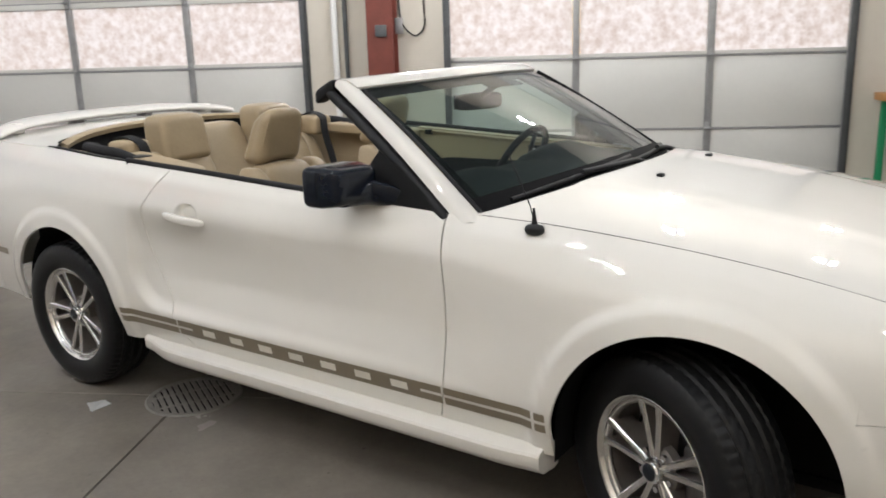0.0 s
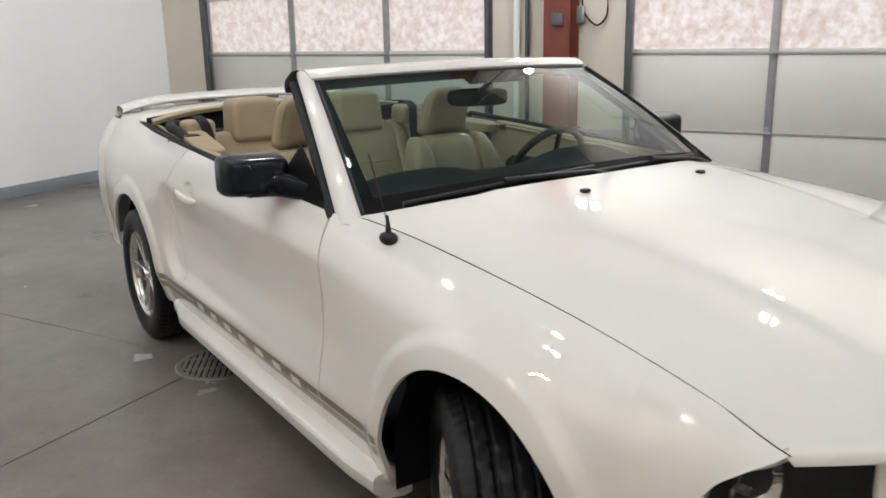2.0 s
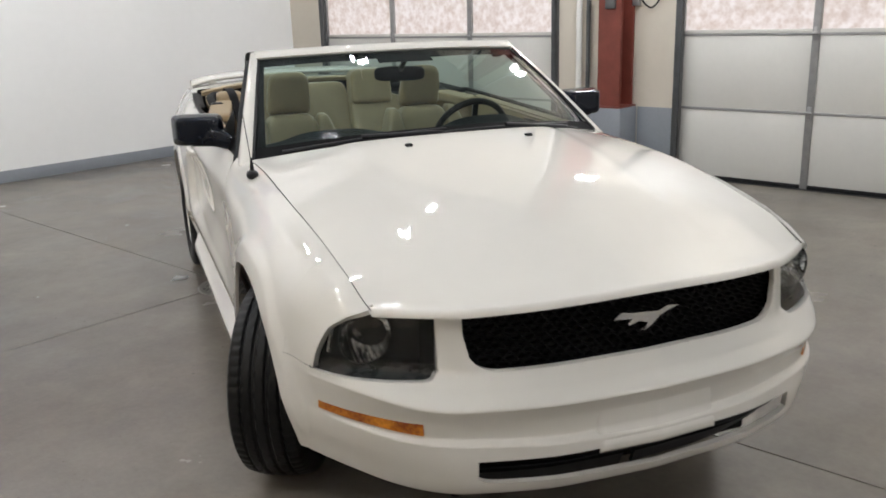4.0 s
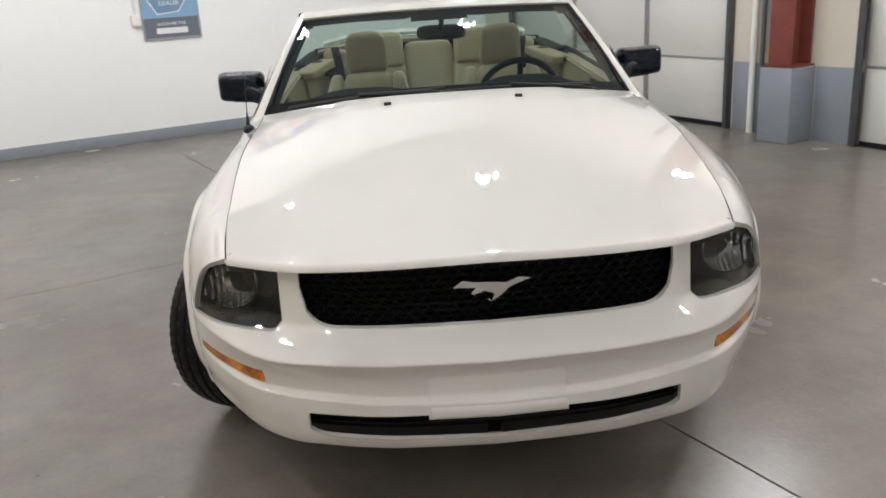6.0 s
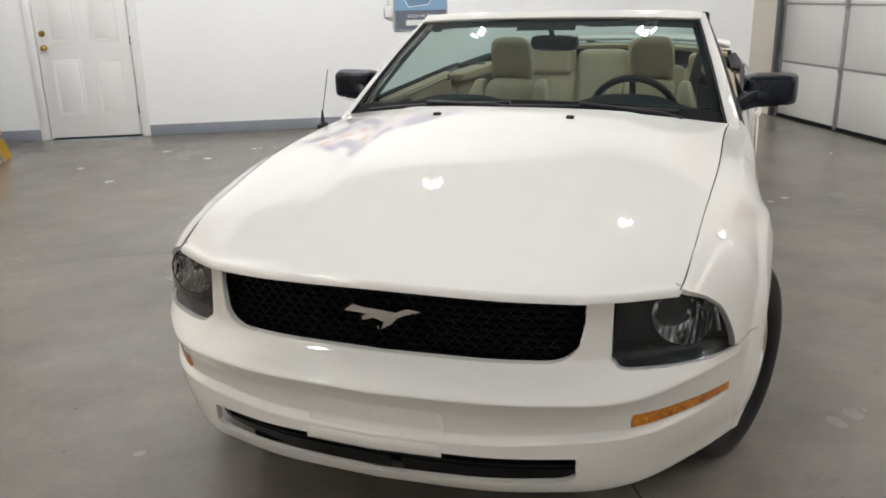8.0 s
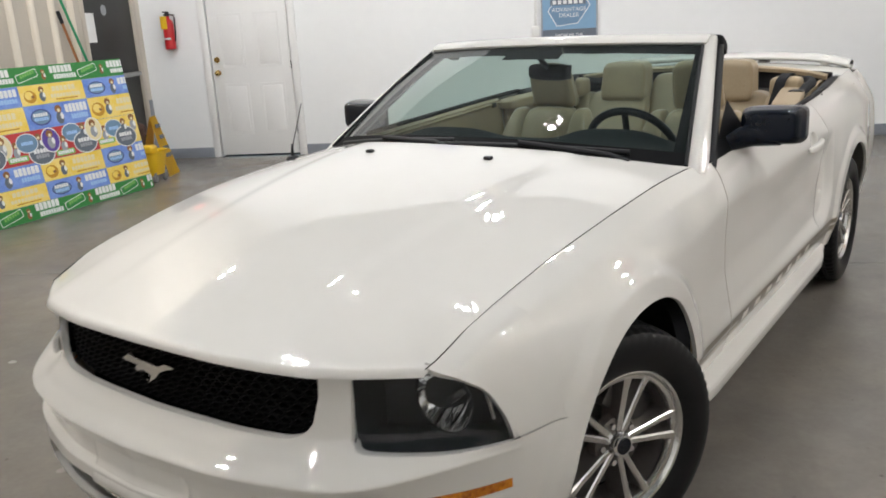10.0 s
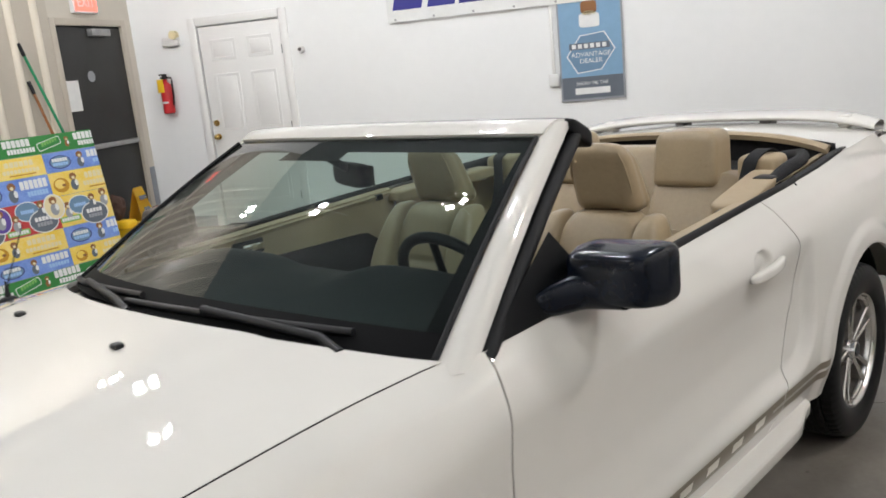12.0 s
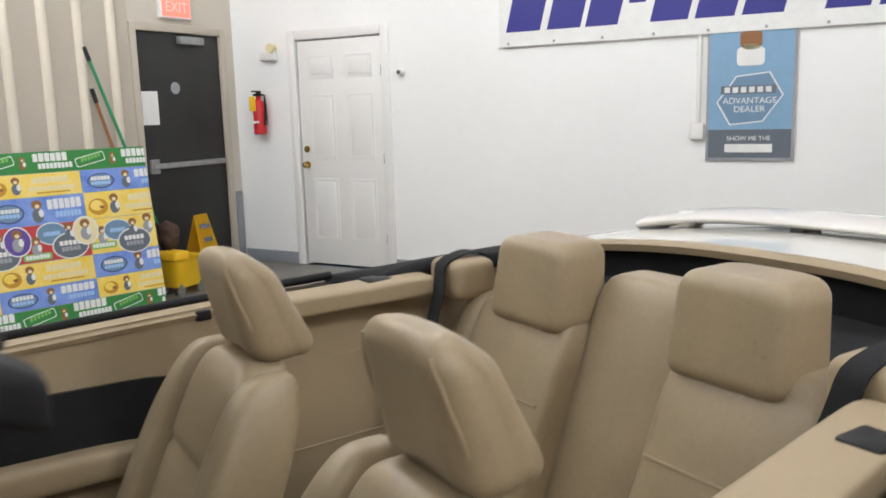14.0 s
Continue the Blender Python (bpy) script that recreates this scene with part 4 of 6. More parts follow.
# Floor drain where the joints cross.
dr = thing("floor_drain", "round cast iron floor drain grate with slots", "drain", ROOM @ pose(0.355, 2.27, 0))
DM = ROOM @ pose(0.355, 2.27, 0, 0, 0, 35)
part("rim", mesh("rim", *(lambda s: ([(p[1], p[2], p[0]) for p in s[0]], s[1]))(lathe([(0.001, 0.175), (0.006, 0.178), (0.007, 0.20), (0.001, 0.207)], 40)), IRON), dr, "", DM)
part("pit", mesh("pit", [(0.178 * math.cos(g), 0.178 * math.sin(g), 0.0012) for g in (2 * math.pi * i / 32 for i in range(32))], [tuple(range(32))], GAP, 0), dr, "", DM)
for k in range(-6, 7):
    y = k * 0.027
    hw = math.sqrt(max(0, 0.176 ** 2 - y * y))
    if hw > 0.03:
        part("bar", box("bar", (-hw, y - 0.0092, 0.001), (hw, y + 0.0092, 0.006), IRON, 0.001, 1), dr, "", DM)
for x in (-0.06, 0.06):
    part("cross_bar", box("cross_bar", (x - 0.006, -0.16, 0.001), (x + 0.006, 0.16, 0.0055), IRON, 0.001, 1), dr, "", DM)

# A scrap of paper on the floor behind the rear wheel.
pm = pose(-1.02, 2.46, 0.0)
bm = bmesh.new()
f = bm.faces.new([bm.verts.new(p) for p in ((-0.05, -0.03, 0.002), (0.04, -0.04, 0.006), (0.055, 0.03, 0.002), (-0.02, 0.045, 0.012))])
bmesh.ops.solidify(bm, geom=[f], thickness=0.001)
thing("paper_scrap", "small crumpled scrap of white paper on the floor", "paper", pm, from_bm("paper_scrap", bm, PRINT["white"], 0))

# ---- ceiling lamps: clusters of five bright panels ----
LED = material("led_panel", (0.9, 0.9, 0.88), 0.5, vary=0.02, emit=(0.985, 1.0, 1.035, 440.0))


def led_lamp(m, drop):
    """A lamp of five outward panels, hung on a rod of the given length."""
    lamp = thing("ceiling_lamp", "white LED lamp with five tilted panels hanging from the ceiling", "ceiling lamp", m, group="ceiling lamps")
    part("socket", cyl("socket", (0, 0, -0.30), (0, 0, 0.02), 0.035, WHITEPLASTIC), lamp, "", m)
    part("rod", cyl("rod", (0, 0, 0.02), (0, 0, drop), 0.012, WHITEPLASTIC), lamp, "", m)
    for k in range(5):
        pm = m @ pose(0, 0, 0, 0, 0, 72 * k) @ pose(0.105, 0, -0.30, 0, -81, 0)
        pl_ = part("led_panel", box("led_panel", (-0.075, -0.047, 0.0), (0.075, 0.047, 0.016), WHITEPLASTIC, 0.003), lamp, "", pm)
        part("led_face", mesh("led_face", [(-0.07, -0.042, -0.002), (-0.07, 0.042, -0.002), (0.07, 0.042, -0.002), (0.07, -0.042, -0.002)], [(0, 1, 2, 3)], LED, 0), pl_, "bright panel face", pm)


# The lamps at (-3.3, -0.9) and (4.1, -0.5) are added to brighten the flanks.
LAMPS = ((0.05, 4.5, 4.66), (2.2, 2.9, 4.66), (0.1, 1.8, 4.66), (-1.7, 2.7, 4.66), (3.8, 1.55, 3.4), (-3.4, 4.0, 4.66), (-3.2, 1.3, 4.66), (-3.3, -0.9, 4.66), (-1.6, -2.4, 4.66), (4.1, -2.4, 4.66), (4.1, -0.5, 4.66))
for i, (a, b, z) in enumerate(LAMPS):
    led_lamp(ROOM @ pose(a, b, z, 0, 0, 23 * i), CEIL - z)

# ---- the car: nose towards -y, its left side towards +x ----
CAR_AT = (0, 1.36, 0)
car = thing("convertible_car", "white two-door convertible with the top down and tan leather seats", "car", pose(*CAR_AT))

# Lines along the flank, each as (y, x, z), from the top edge down to the sill.
TOP = pchip([(-0.80, 0.64, 0.755), (-0.69, 0.70, 0.782), (-0.55, 0.718, 0.832), (-0.4, 0.729, 0.866), (-0.2, 0.744, 0.903), (0, 0.757, 0.930), (0.2, 0.763, 0.948), (0.42, 0.765, 0.961), (0.62, 0.775, 0.968), (0.74, 0.820, 0.974), (1.37, 0.832, 1.000), (2.05, 0.832, 1.030), (2.5, 0.822, 1.045), (2.95, 0.79, 1.062), (3.4, 0.755, 1.065), (3.85, 0.69, 1.05)])
K1 = pchip([(-0.80, 0.67, 0.745), (-0.69, 0.735, 0.762), (-0.55, 0.772, 0.806), (-0.35, 0.802, 0.846), (0, 0.832, 0.890), (0.35, 0.836, 0.912), (0.74, 0.853, 0.930), (1.37, 0.862, 0.950), (2.05, 0.868, 0.975), (2.5, 0.870, 0.990), (2.95, 0.850, 0.995), (3.4, 0.82, 0.985), (3.85, 0.75, 0.97)])
K2 = pchip([(-0.80, 0.71, 0.69), (-0.66, 0.785, 0.690), (-0.35, 0.872, 0.755), (0, 0.902, 0.800), (0.35, 0.893, 0.800), (0.74, 0.886, 0.830), (1.37, 0.895, 0.840), (2.05, 0.905, 0.860), (2.5, 0.915, 0.865), (2.95, 0.910, 0.860), (3.4, 0.880, 0.850), (3.85, 0.80, 0.84)])
K3 = pchip([(-0.80, 0.73, 0.60), (-0.66, 0.790, 0.600), (-0.574, 0.834, 0.602), (-0.45, 0.872, 0.62), (-0.35, 0.900, 0.640), (0, 0.922, 0.70), (0.35, 0.905, 0.660), (0.74, 0.889, 0.645), (1.37, 0.887, 0.640), (1.95, 0.895, 0.645), (2.5, 0.928, 0.680), (2.95, 0.928, 0.690), (3.4, 0.892, 0.66), (3.85, 0.81, 0.65)])
K4 = pchip([(-0.80, 0.74, 0.48), (-0.574, 0.835, 0.480), (-0.35, 0.900, 0.480), (0.35, 0.913, 0.465), (0.74, 0.914, 0.465), (1.37, 0.917, 0.465), (1.95, 0.919, 0.465), (2.5, 0.926, 0.475), (2.95, 0.920, 0.50), (3.4, 0.88, 0.50), (3.85, 0.80, 0.50)])
K5 = pchip([(-0.80, 0.72, 0.30), (-0.574, 0.80, 0.300), (-0.35, 0.86, 0.300), (0.35, 0.875, 0.300), (0.74, 0.872, 0.300), (1.95, 0.876, 0.300), (2.5, 0.885, 0.300), (2.95, 0.88, 0.320), (3.4, 0.85, 0.34), (3.85, 0.77, 0.36)])
ARCHES = ((-0.045, 0.365, 0.388), (2.745, 0.355, 0.388))
_keys = {}


def flank(y, z):
    """Half width of the body at y and z."""
    k = round(y, 5)
    if k not in _keys:
        ks = [f(y) for f in (K5, K4, K3, K2, K1, TOP)]
        _keys[k] = pchip([(q[1], q[0]) for q in ks])
    x = _keys[k](z)
    # Hollow along the door that ends in a rounded hockey-stick edge ahead of the rear wheel.
    dy, dz = y - 2.07, 0.645 - z
    d = math.hypot(dy, dz) - 0.17 if dy > 0 and dz > 0 else max(dy, dz) - 0.17
    x -= (0.010 + 0.022 * step01(1.2, 2.1, y)) * (1 - step01(-0.035, 0.022, d)) * step01(0.45, 0.95, y) * (1 - step01(0.72, 0.90, z))
    # Cup behind the door handle.
    g = math.hypot((y - 1.885) / 0.055, (z - 0.876) / 0.036)
    if g < 1.2:
        x -= 0.020 * (1 - step01(0.72, 1.12, g))
    # Raised lips round the wheel openings.
    for c, cz, r in ARCHES:
        d = math.hypot(y - c, max(0, z - cz)) - r
        if d < 0.12:
            x += 0.013 * (1 - step01(0.050, 0.092, d))
    return x


DOOR0 = pchip([(0.28, 0.765), (0.36, 0.730), (0.46, 0.708), (0.70, 0.712), (0.97, 0.737)])
DOOR1 = pchip([(0.28, 1.90), (0.42, 1.985), (0.50, 2.03), (0.62, 2.11), (0.75, 2.162), (0.86, 2.152), (0.945, 2.10), (1.03, 2.025)])
FEND0 = pchip([(0.594, -0.575), (0.65, -0.586), (0.69, -0.600), (0.725, -0.618), (0.748, -0.641), (0.765, -0.662), (0.783, -0.695)])
TAIL = 3.42
SILL = 0.305


def strip(y0, y1, z0, nu, nv, side, gap0=0.0, gap1=0.0, us=None, vs=None):
    """Flank sheet between two edge lines y0(z), y1(z), from z0(y) up to the top line."""

    def at(u, v):
        zt = 0.95
        y = 0
        for _ in range(3):
            ya, yb = y0(zt) + gap0, y1(zt) - gap1
            y = ya + u * (yb - ya)
            top = TOP(y)[1]
            zt = z0(y) + v * (top - z0(y))
        return side * flank(y, zt), y, zt

    return lattice(at, us or lin(nu), vs or lin(nv), 0.016)


def over_arch(arch, side):
    c, cz, r = arch

    def at(u, v):
        y = c - r * math.cos(math.pi * u)
        z0 = cz + r * math.sin(math.pi * u)
        z = z0 + v ** 1.3 * (TOP(y)[1] - z0)
        return side * flank(y, z), y, z

    return lattice(at, lin(56), lin(24), 0.012)


def seam_back(y, z0, side):
    """A narrow sheet just behind a joint of the flank's pieces, so that no slit shows."""
    return lattice(lambda u, v: (side * (flank(y, z0 + v * (TOP(y)[1] - 0.01 - z0)) - 0.0012), y - 0.004 + 0.008 * u, z0 + v * (TOP(y)[1] - 0.01 - z0)), lin(3), lin(50))


def const(v):
    return lambda _: v


def flank_normal(co):
    s_ = 1 if co.x > 0 else -1
    x = flank(co.y, co.z)
    if abs(abs(co.x) - x) > 2e-4:
        return None
    e = 0.004
    dy = (flank(co.y + e, co.z) - flank(co.y - e, co.z)) / (2 * e)
    top = TOP(co.y)[1]
    z1, z0 = min(co.z + e, top), co.z - e
    dz = (flank(co.y, z1) - flank(co.y, z0)) / (z1 - z0)
    return Vector((s_, -dy, -dz)).normalized()


for side in (-1, 1):
    c, cz, r = ARCHES[0]
    fender = joined(
        strip(FEND0, const(c - r), const(0.602), 10, 18, side),
        seam_back(c - r, 0.605, side),
        seam_back(c + r, SILL, side),
        over_arch(ARCHES[0], side),
        strip(const(c + r), DOOR0, const(SILL), 16, 40, side, 0, 0.0025),
    )
    part("front_fender", set_normals(mesh("front_fender", *fender, PAINT, 40), flank_normal), car)
    door = part("door", mesh("door", *strip(DOOR0, DOOR1, const(SILL), 0, 0, side, 0.0025, 0.0025, lin(40, 0, 0.74) + lin(44, 0.75, 0.94) + lin(6, 0.95, 1), lin(44, 0, 0.70) + lin(28, 0.71, 0.92) + lin(6, 0.935, 1)), PAINT, 40), car)
    c, cz, r = ARCHES[1]
    quarter = joined(
        strip(DOOR1, const(c - r), const(SILL), 20, 48, side, 0.0025, 0),
        over_arch(ARCHES[1], side),
        strip(const(c + r), const(TAIL), const(0.34), 16, 40, side, 0, 0.0025),
        seam_back(c - r, SILL, side),
        seam_back(c + r, 0.34, side),
    )
    part("rear_quarter", set_normals(mesh("rear_quarter", *quarter, PAINT, 40), flank_normal), car)
    for line in (DOOR0, DOOR1):
        part("shut_gap", mesh("shut_gap", *lattice(lambda u, v: (side * (flank(line(0.31 + v * 0.63), 0.31 + v * 0.63) - 0.014), line(0.31 + v * 0.63) - 0.02 + 0.04 * u, 0.31 + v * 0.63), lin(2), lin(24)), GAP), car)
    # Sill skirt.
    prof = [(0.868, 0.326), (0.921, 0.318), (0.931, 0.312), (0.936, 0.303), (0.935, 0.272), (0.930, 0.262), (0.906, 0.240), (0.84, 0.230)]
    skirt = lattice(lambda u, v: (side * (prof[v][0] - (0.03 * step01(0.9, 1.0, u) + 0.012 * step01(0.08, 0.0, u))), 0.37 + 1.86 * u, prof[v][1] + 0.012 * step01(0.92, 1, u)), lin(40), range(len(prof)), 0.02)
    ends = []
    for y, dx in ((0.37, 0.012), (2.23, 0.03)):
        ring = [(side * (q[0] - dx), y, q[1] + (0.012 if y > 1 else 0)) for q in prof] + [(side * 0.80, y, 0.235), (side * 0.80, y, 0.318)]
        ends.append((ring, [tuple(range(len(ring)))]))
    part("sill_skirt", mesh("sill_skirt", *joined(skirt, *ends), PAINT, 28), car)
    # Wheel housings.
    for c, cz, r in ARCHES:
        hoop = [(c - r - 0.006, 0.33)] + [(c - (r + 0.006) * math.cos(math.pi * k / 40), cz + (r + 0.006) * math.sin(math.pi * k / 40)) for k in range(41)] + [(c + r + 0.006, 0.27)]
        liner = lattice(lambda u, v: (side * (0.52 + 0.345 * v), *hoop[u]), range(len(hoop)), lin(4), 0, (side * 0.7, c, cz + 2))
        back = ([(side * 0.52, c - (r + 0.02) * math.cos(2 * math.pi * i / 32), cz + (r + 0.02) * math.sin(2 * math.pi * i / 32)) for i in range(17)], [tuple(range(17))])
        part("wheel_liner", mesh("wheel_liner", *joined(liner, back), GAP), car, "black plastic wheel liner")
    # Twin stripe low on the flank.
    def band(y0, y1, z0, z1, mt, nm, lift=0.0012, label=""):
        n = max(2, int((y1 - y0) / 0.03) + 2)
        part(nm, mesh(nm, *lattice(lambda u, v: (side * (flank(y0 + u * (y1 - y0), z0 + v * (z1 - z0)) + lift), y0 + u * (y1 - y0), z0 + v * (z1 - z0)), lin(n), lin(4)), mt), car, label)

    for y0, y1 in ((0.352, DOOR0(0.42) - 0.004), (DOOR1(0.42) + 0.004, 2.335)):
        band(y0, y1, 0.421, 0.446, STRIPE, "stripe", label="taupe vinyl stripe")
        band(y0, y1, 0.384, 0.411, STRIPE, "stripe", label="taupe vinyl stripe")
    band(DOOR0(0.42) + 0.006, 0.80, 0.421, 0.446, STRIPE, "stripe")
    band(DOOR0(0.42) + 0.006, 0.80, 0.384, 0.411, STRIPE, "stripe")
    band(0.80, 1.90, 0.384, 0.446, STRIPE, "stripe_field", label="taupe vinyl stripe with pale marks")
    band(1.90, DOOR1(0.42) - 0.004, 0.421, 0.446, STRIPE, "stripe")
    band(1.90, DOOR1(0.42) - 0.004, 0.384, 0.411, STRIPE, "stripe")
    for k in range(7):
        y = 0.885 + k * 0.153
        w = 0.034
        # Plain pale blocks stand for the seven marks.
        band(y - w, y + w, 0.402, 0.430, PALE, "pale_mark", 0.002)
    # Side marker near the tail.
    band(3.215, 3.33, 0.555, 0.585, STRIPE, "side_marker", 0.004)
    # Door handle in its cup.
    hb = puff(0.014, 0.115, 0.016, 0.6, 12, lambda q: Vector((side * (flank(1.98, 0.845) + 0.022 - 1.2 * q.y * q.y) + q.x, 1.90 + q.y, 0.856 + q.z + 0.06 * q.y)))
    part("door_handle", from_bm("door_handle", hb, PAINT, 60), door, "white door handle")

# ---- hood ----
LIP = pchip([(0, -0.905), (0.25, -0.888), (0.485, -0.838), (0.56, -0.795), (0.64, -0.742), (0.71, -0.690)])
LIPZ = pchip([(0, 0.786), (0.485, 0.772), (0.56, 0.768), (0.66, 0.765), (0.71, 0.763)])
SPINE = pchip([(-0.905, 0.815), (-0.7, 0.862), (-0.4, 0.925), (0, 0.994), (0.284, 1.032), (0.42, 1.046), (0.66, 1.055)])


def hood_z(x, y):
    xs, zs = TOP(y)
    q = abs(x) / xs
    z = zs + (SPINE(y) - zs) * (1 - min(1, q) ** 2.4)
    # Two faint creases that run in towards the nose.
    cx = 0.33 + 0.12 * step01(-0.9, 0.5, y)
    return z + 0.006 * (1 - step01(cx - 0.03, cx + 0.03, abs(x)))


def cowl_y(x):
    return 0.405 + 0.25 * (abs(x) / 0.772) ** 2.2


def hood_at(u, v):
    s = 2 * u - 1
    ys = -0.69 + 1.344 * v
    x = s * (TOP(ys)[0] - 0.0048)
    R = 0.020
    y0, y1 = LIP(abs(x)), cowl_y(x)
    if v < 0.06:
        g = (1 - v / 0.06) * math.pi / 2
        y = y0 + R * (1 - math.sin(g))
        zt = LIPZ(abs(x)) + R
        return x, y, zt - R * (1 - math.cos(g))
    t = (v - 0.06) / 0.94
    y = y0 + R + t * (y1 - y0 - R)
    zl = LIPZ(abs(x)) + R
    # The lip's height is met by a slow change, so that the panel stays free of waves.
    reach = 0.55 - 0.46 * min(1, abs(s)) ** 3
    return x, y, hood_z(x, y) + (zl - hood_z(x, y0 + R)) * (1 - step01(0.0, reach, t))


hood = part("hood", mesh("hood", *lattice(hood_at, lin(61), lin(8, 0, 0.06)[:-1] + lin(60, 0.06, 1), 0.014), PAINT, 40), car, "white hood with faint creases")
for s in (-1, 1):
    bm = bmesh.new()
    x, y = 0.247 * s, 0.284
    z = hood_z(x, y)
    box_bm(bm, (x - 0.014, y - 0.010, z - 0.004), (x + 0.014, y + 0.012, z + 0.010), 0.005, 2)
    part("washer_nozzle", from_bm("washer_nozzle", bm, BLACK), hood, "black washer nozzle")
    # A thin dark rod lies in the hood gap as its painted shade.
    part("hood_seam", tube("hood_seam", [(s * (TOP(y)[0] - 0.0026), y, TOP(y)[1] - 0.0004) for y in lin(50, -0.695, 0.64)], 0.0013, GAP, 6), car, "dark gap along the hood")
    part("hood_gap", mesh("hood_gap", *lattice(lambda u, v: (s * (TOP(-0.68 + 1.32 * v)[0] - 0.012 + 0.018 * u), -0.68 + 1.32 * v, TOP(-0.68 + 1.32 * v)[1] - 0.007), lin(2), lin(24), 0, (0, 0, 0)), GAP), car)

# ---- front bumper and the panel round grille and lamps ----
P_TOP = pchip([(0, -0.880), (0.25, -0.868), (0.485, -0.818), (0.554, -0.775), (0.64, -0.728), (0.70, -0.685), (0.77, -0.635), (0.834, -0.574), (0.857, -0.522), (0.878, -0.476), (0.893, -0.445), (0.8985, -0.432), (0.901, -0.427)])
P_CRE = pchip([(0, -0.978), (0.25, -0.962), (0.5, -0.906), (0.62, -0.848), (0.75, -0.716), (0.838, -0.574), (0.859, -0.522), (0.880, -0.476), (0.894, -0.445), (0.899, -0.432), (0.901, -0.427)])
P_LOW = pchip([(0, -0.958), (0.25, -0.942), (0.494, -0.880), (0.613, -0.826), (0.75, -0.69), (0.834, -0.565), (0.856, -0.517), (0.877, -0.473), (0.892, -0.444), (0.898, -0.432), (0.901, -0.427)])


def front(x, z):
    lo, cr, tp = P_LOW(x), P_CRE(x), P_TOP(x)
    zc = 0.548 + 0.03 * step01(0.55, 0.84, x)
    y = pchip([(0.285, lo + 0.075), (0.30, lo + 0.035), (0.345, lo + 0.014), (0.40, lo + 0.008), (0.445, lo + 0.010), (0.50, lo + 0.002), (zc - 0.005, cr + 0.004), (zc + 0.001, cr + 0.0005), (zc + 0.006, cr + 0.004), (zc + 0.035, cr * 0.5 + tp * 0.5), (0.625, tp - 0.004), (0.66, tp), (0.80, tp + 0.014)])(z)
    # The chin stands proud below a narrow shelf that climbs towards the corners.
    zs = 0.438 + 0.034 * (x / 0.85) ** 2
    return y - 0.025 * (1 - step01(zs - 0.002, zs + 0.007, z)) * (1 - step01(0.66, 0.86, x)) + 0.055 * step01(0.5, 0.78, x) * (1 - step01(0.84, 0.90, x)) * (1 - step01(0.32, 0.46, z))


FACE_ROWS = lin(24, 0.284, 0.40)[:-1] + lin(26, 0.40, 0.50)[:-1] + lin(41, 0.50, 0.60)[:-1] + lin(20, 0.60, 0.775)


def face_patch(x0, x1, zlo, zhi, nu, nv=0, flange=0.02):
    """A piece of the front between two heights, its rows shared with its neighbours."""

    def at(u, v):
        x = x0 + (x1 - x0) * u
        z = min(max(v, zlo(x)), zhi(x))
        return x, front(x, z), z

    rows = [z for z in FACE_ROWS if z <= max(zhi(x0 + (x1 - x0) * u) for u in lin(9)) + 0.012 and z >= min(zlo(x0 + (x1 - x0) * u) for u in lin(9)) - 0.012]
    return lattice(at, lin(nu), [rows[0] - 0.02] + rows + [rows[-1] + 0.02], flange, (0, 0.5, 0.5), fold=(0, 1, 0))


def bend(x, x0, x1, e=2.4):
    """0 up to x0, then a rounded rise to 1 at x1."""
    t = min(1, max(0, (x - x0) / (x1 - x0)))
    return 1 - (1 - t ** e) ** (1 / e)


GB = lambda x: 0.617 + 0.002 * x + 0.10 * bend(x, 0.40, 0.493)
LG0 = lambda x: 0.331 + 0.018 * x + 0.034 * bend(x, 0.43, 0.50)
LG1 = lambda x: 0.409 - 0.008 * x
HL0 = lambda x: 0.598 + 0.02 * bend(-x, -0.60, -0.560)
HL1 = pchip([(0.55, 0.768), (0.66, 0.766), (0.695, 0.764), (0.724, 0.759), (0.76, 0.748), (0.785, 0.727), (0.805, 0.692), (0.822, 0.65), (0.838, 0.606), (0.842, 0.600)])
BOT = lambda x: 0.288 + 0.02 * step01(0.5, 0.88, x)


def corner_at(u, v):
    """The bumper's corner, from the lamp's outer end round to the edge of the wheel opening."""
    z = BOT(0.842) + v * (0.600 - BOT(0.842))
    c, cz, r = ARCHES[0]
    y0, y1 = front(0.842, z), c - math.sqrt(r * r - max(0, z - cz) ** 2)
    y = y0 + u * (y1 - y0)
    return flank(y, z) + (0.842 - flank(y0, z)) * (1 - u) ** 2, y, z


for_bumper = []
for mir in (False, True):
    sheets = [
        face_patch(0.0, 0.493, BOT, LG0, 30, 8),
        face_patch(0.0, 0.493, LG1, GB, 40, 52),
        face_patch(0.493, 0.552, BOT, const(0.770), 6, 84),
        face_patch(0.552, 0.842, BOT, HL0, 34, 64),
        lattice(corner_at, lin(18), lin(40), 0.012, (0, 0.5, 0.5)),
    ]
    for_bumper += [flipx(s) for s in sheets] if mir else sheets


def face_normal(co):
    x, z, e = abs(co.x), co.z, 0.004
    if abs(co.y - front(x, z)) > 2e-4:
        return None
    dx = (front(min(0.901, x + e), z) - front(max(0, x - e), z)) / (min(0.901, x + e) - max(0, x - e)) if x > e else 0
    dz = (front(x, z + e) - front(x, z - e)) / (2 * e)
    return Vector((dx * (1 if co.x > 0 else -1), -1, dz)).normalized()


bumper = part("front_bumper", set_normals(mesh("front_bumper", *joined(*for_bumper), PAINT, 40), face_normal), car, "white moulded front bumper")
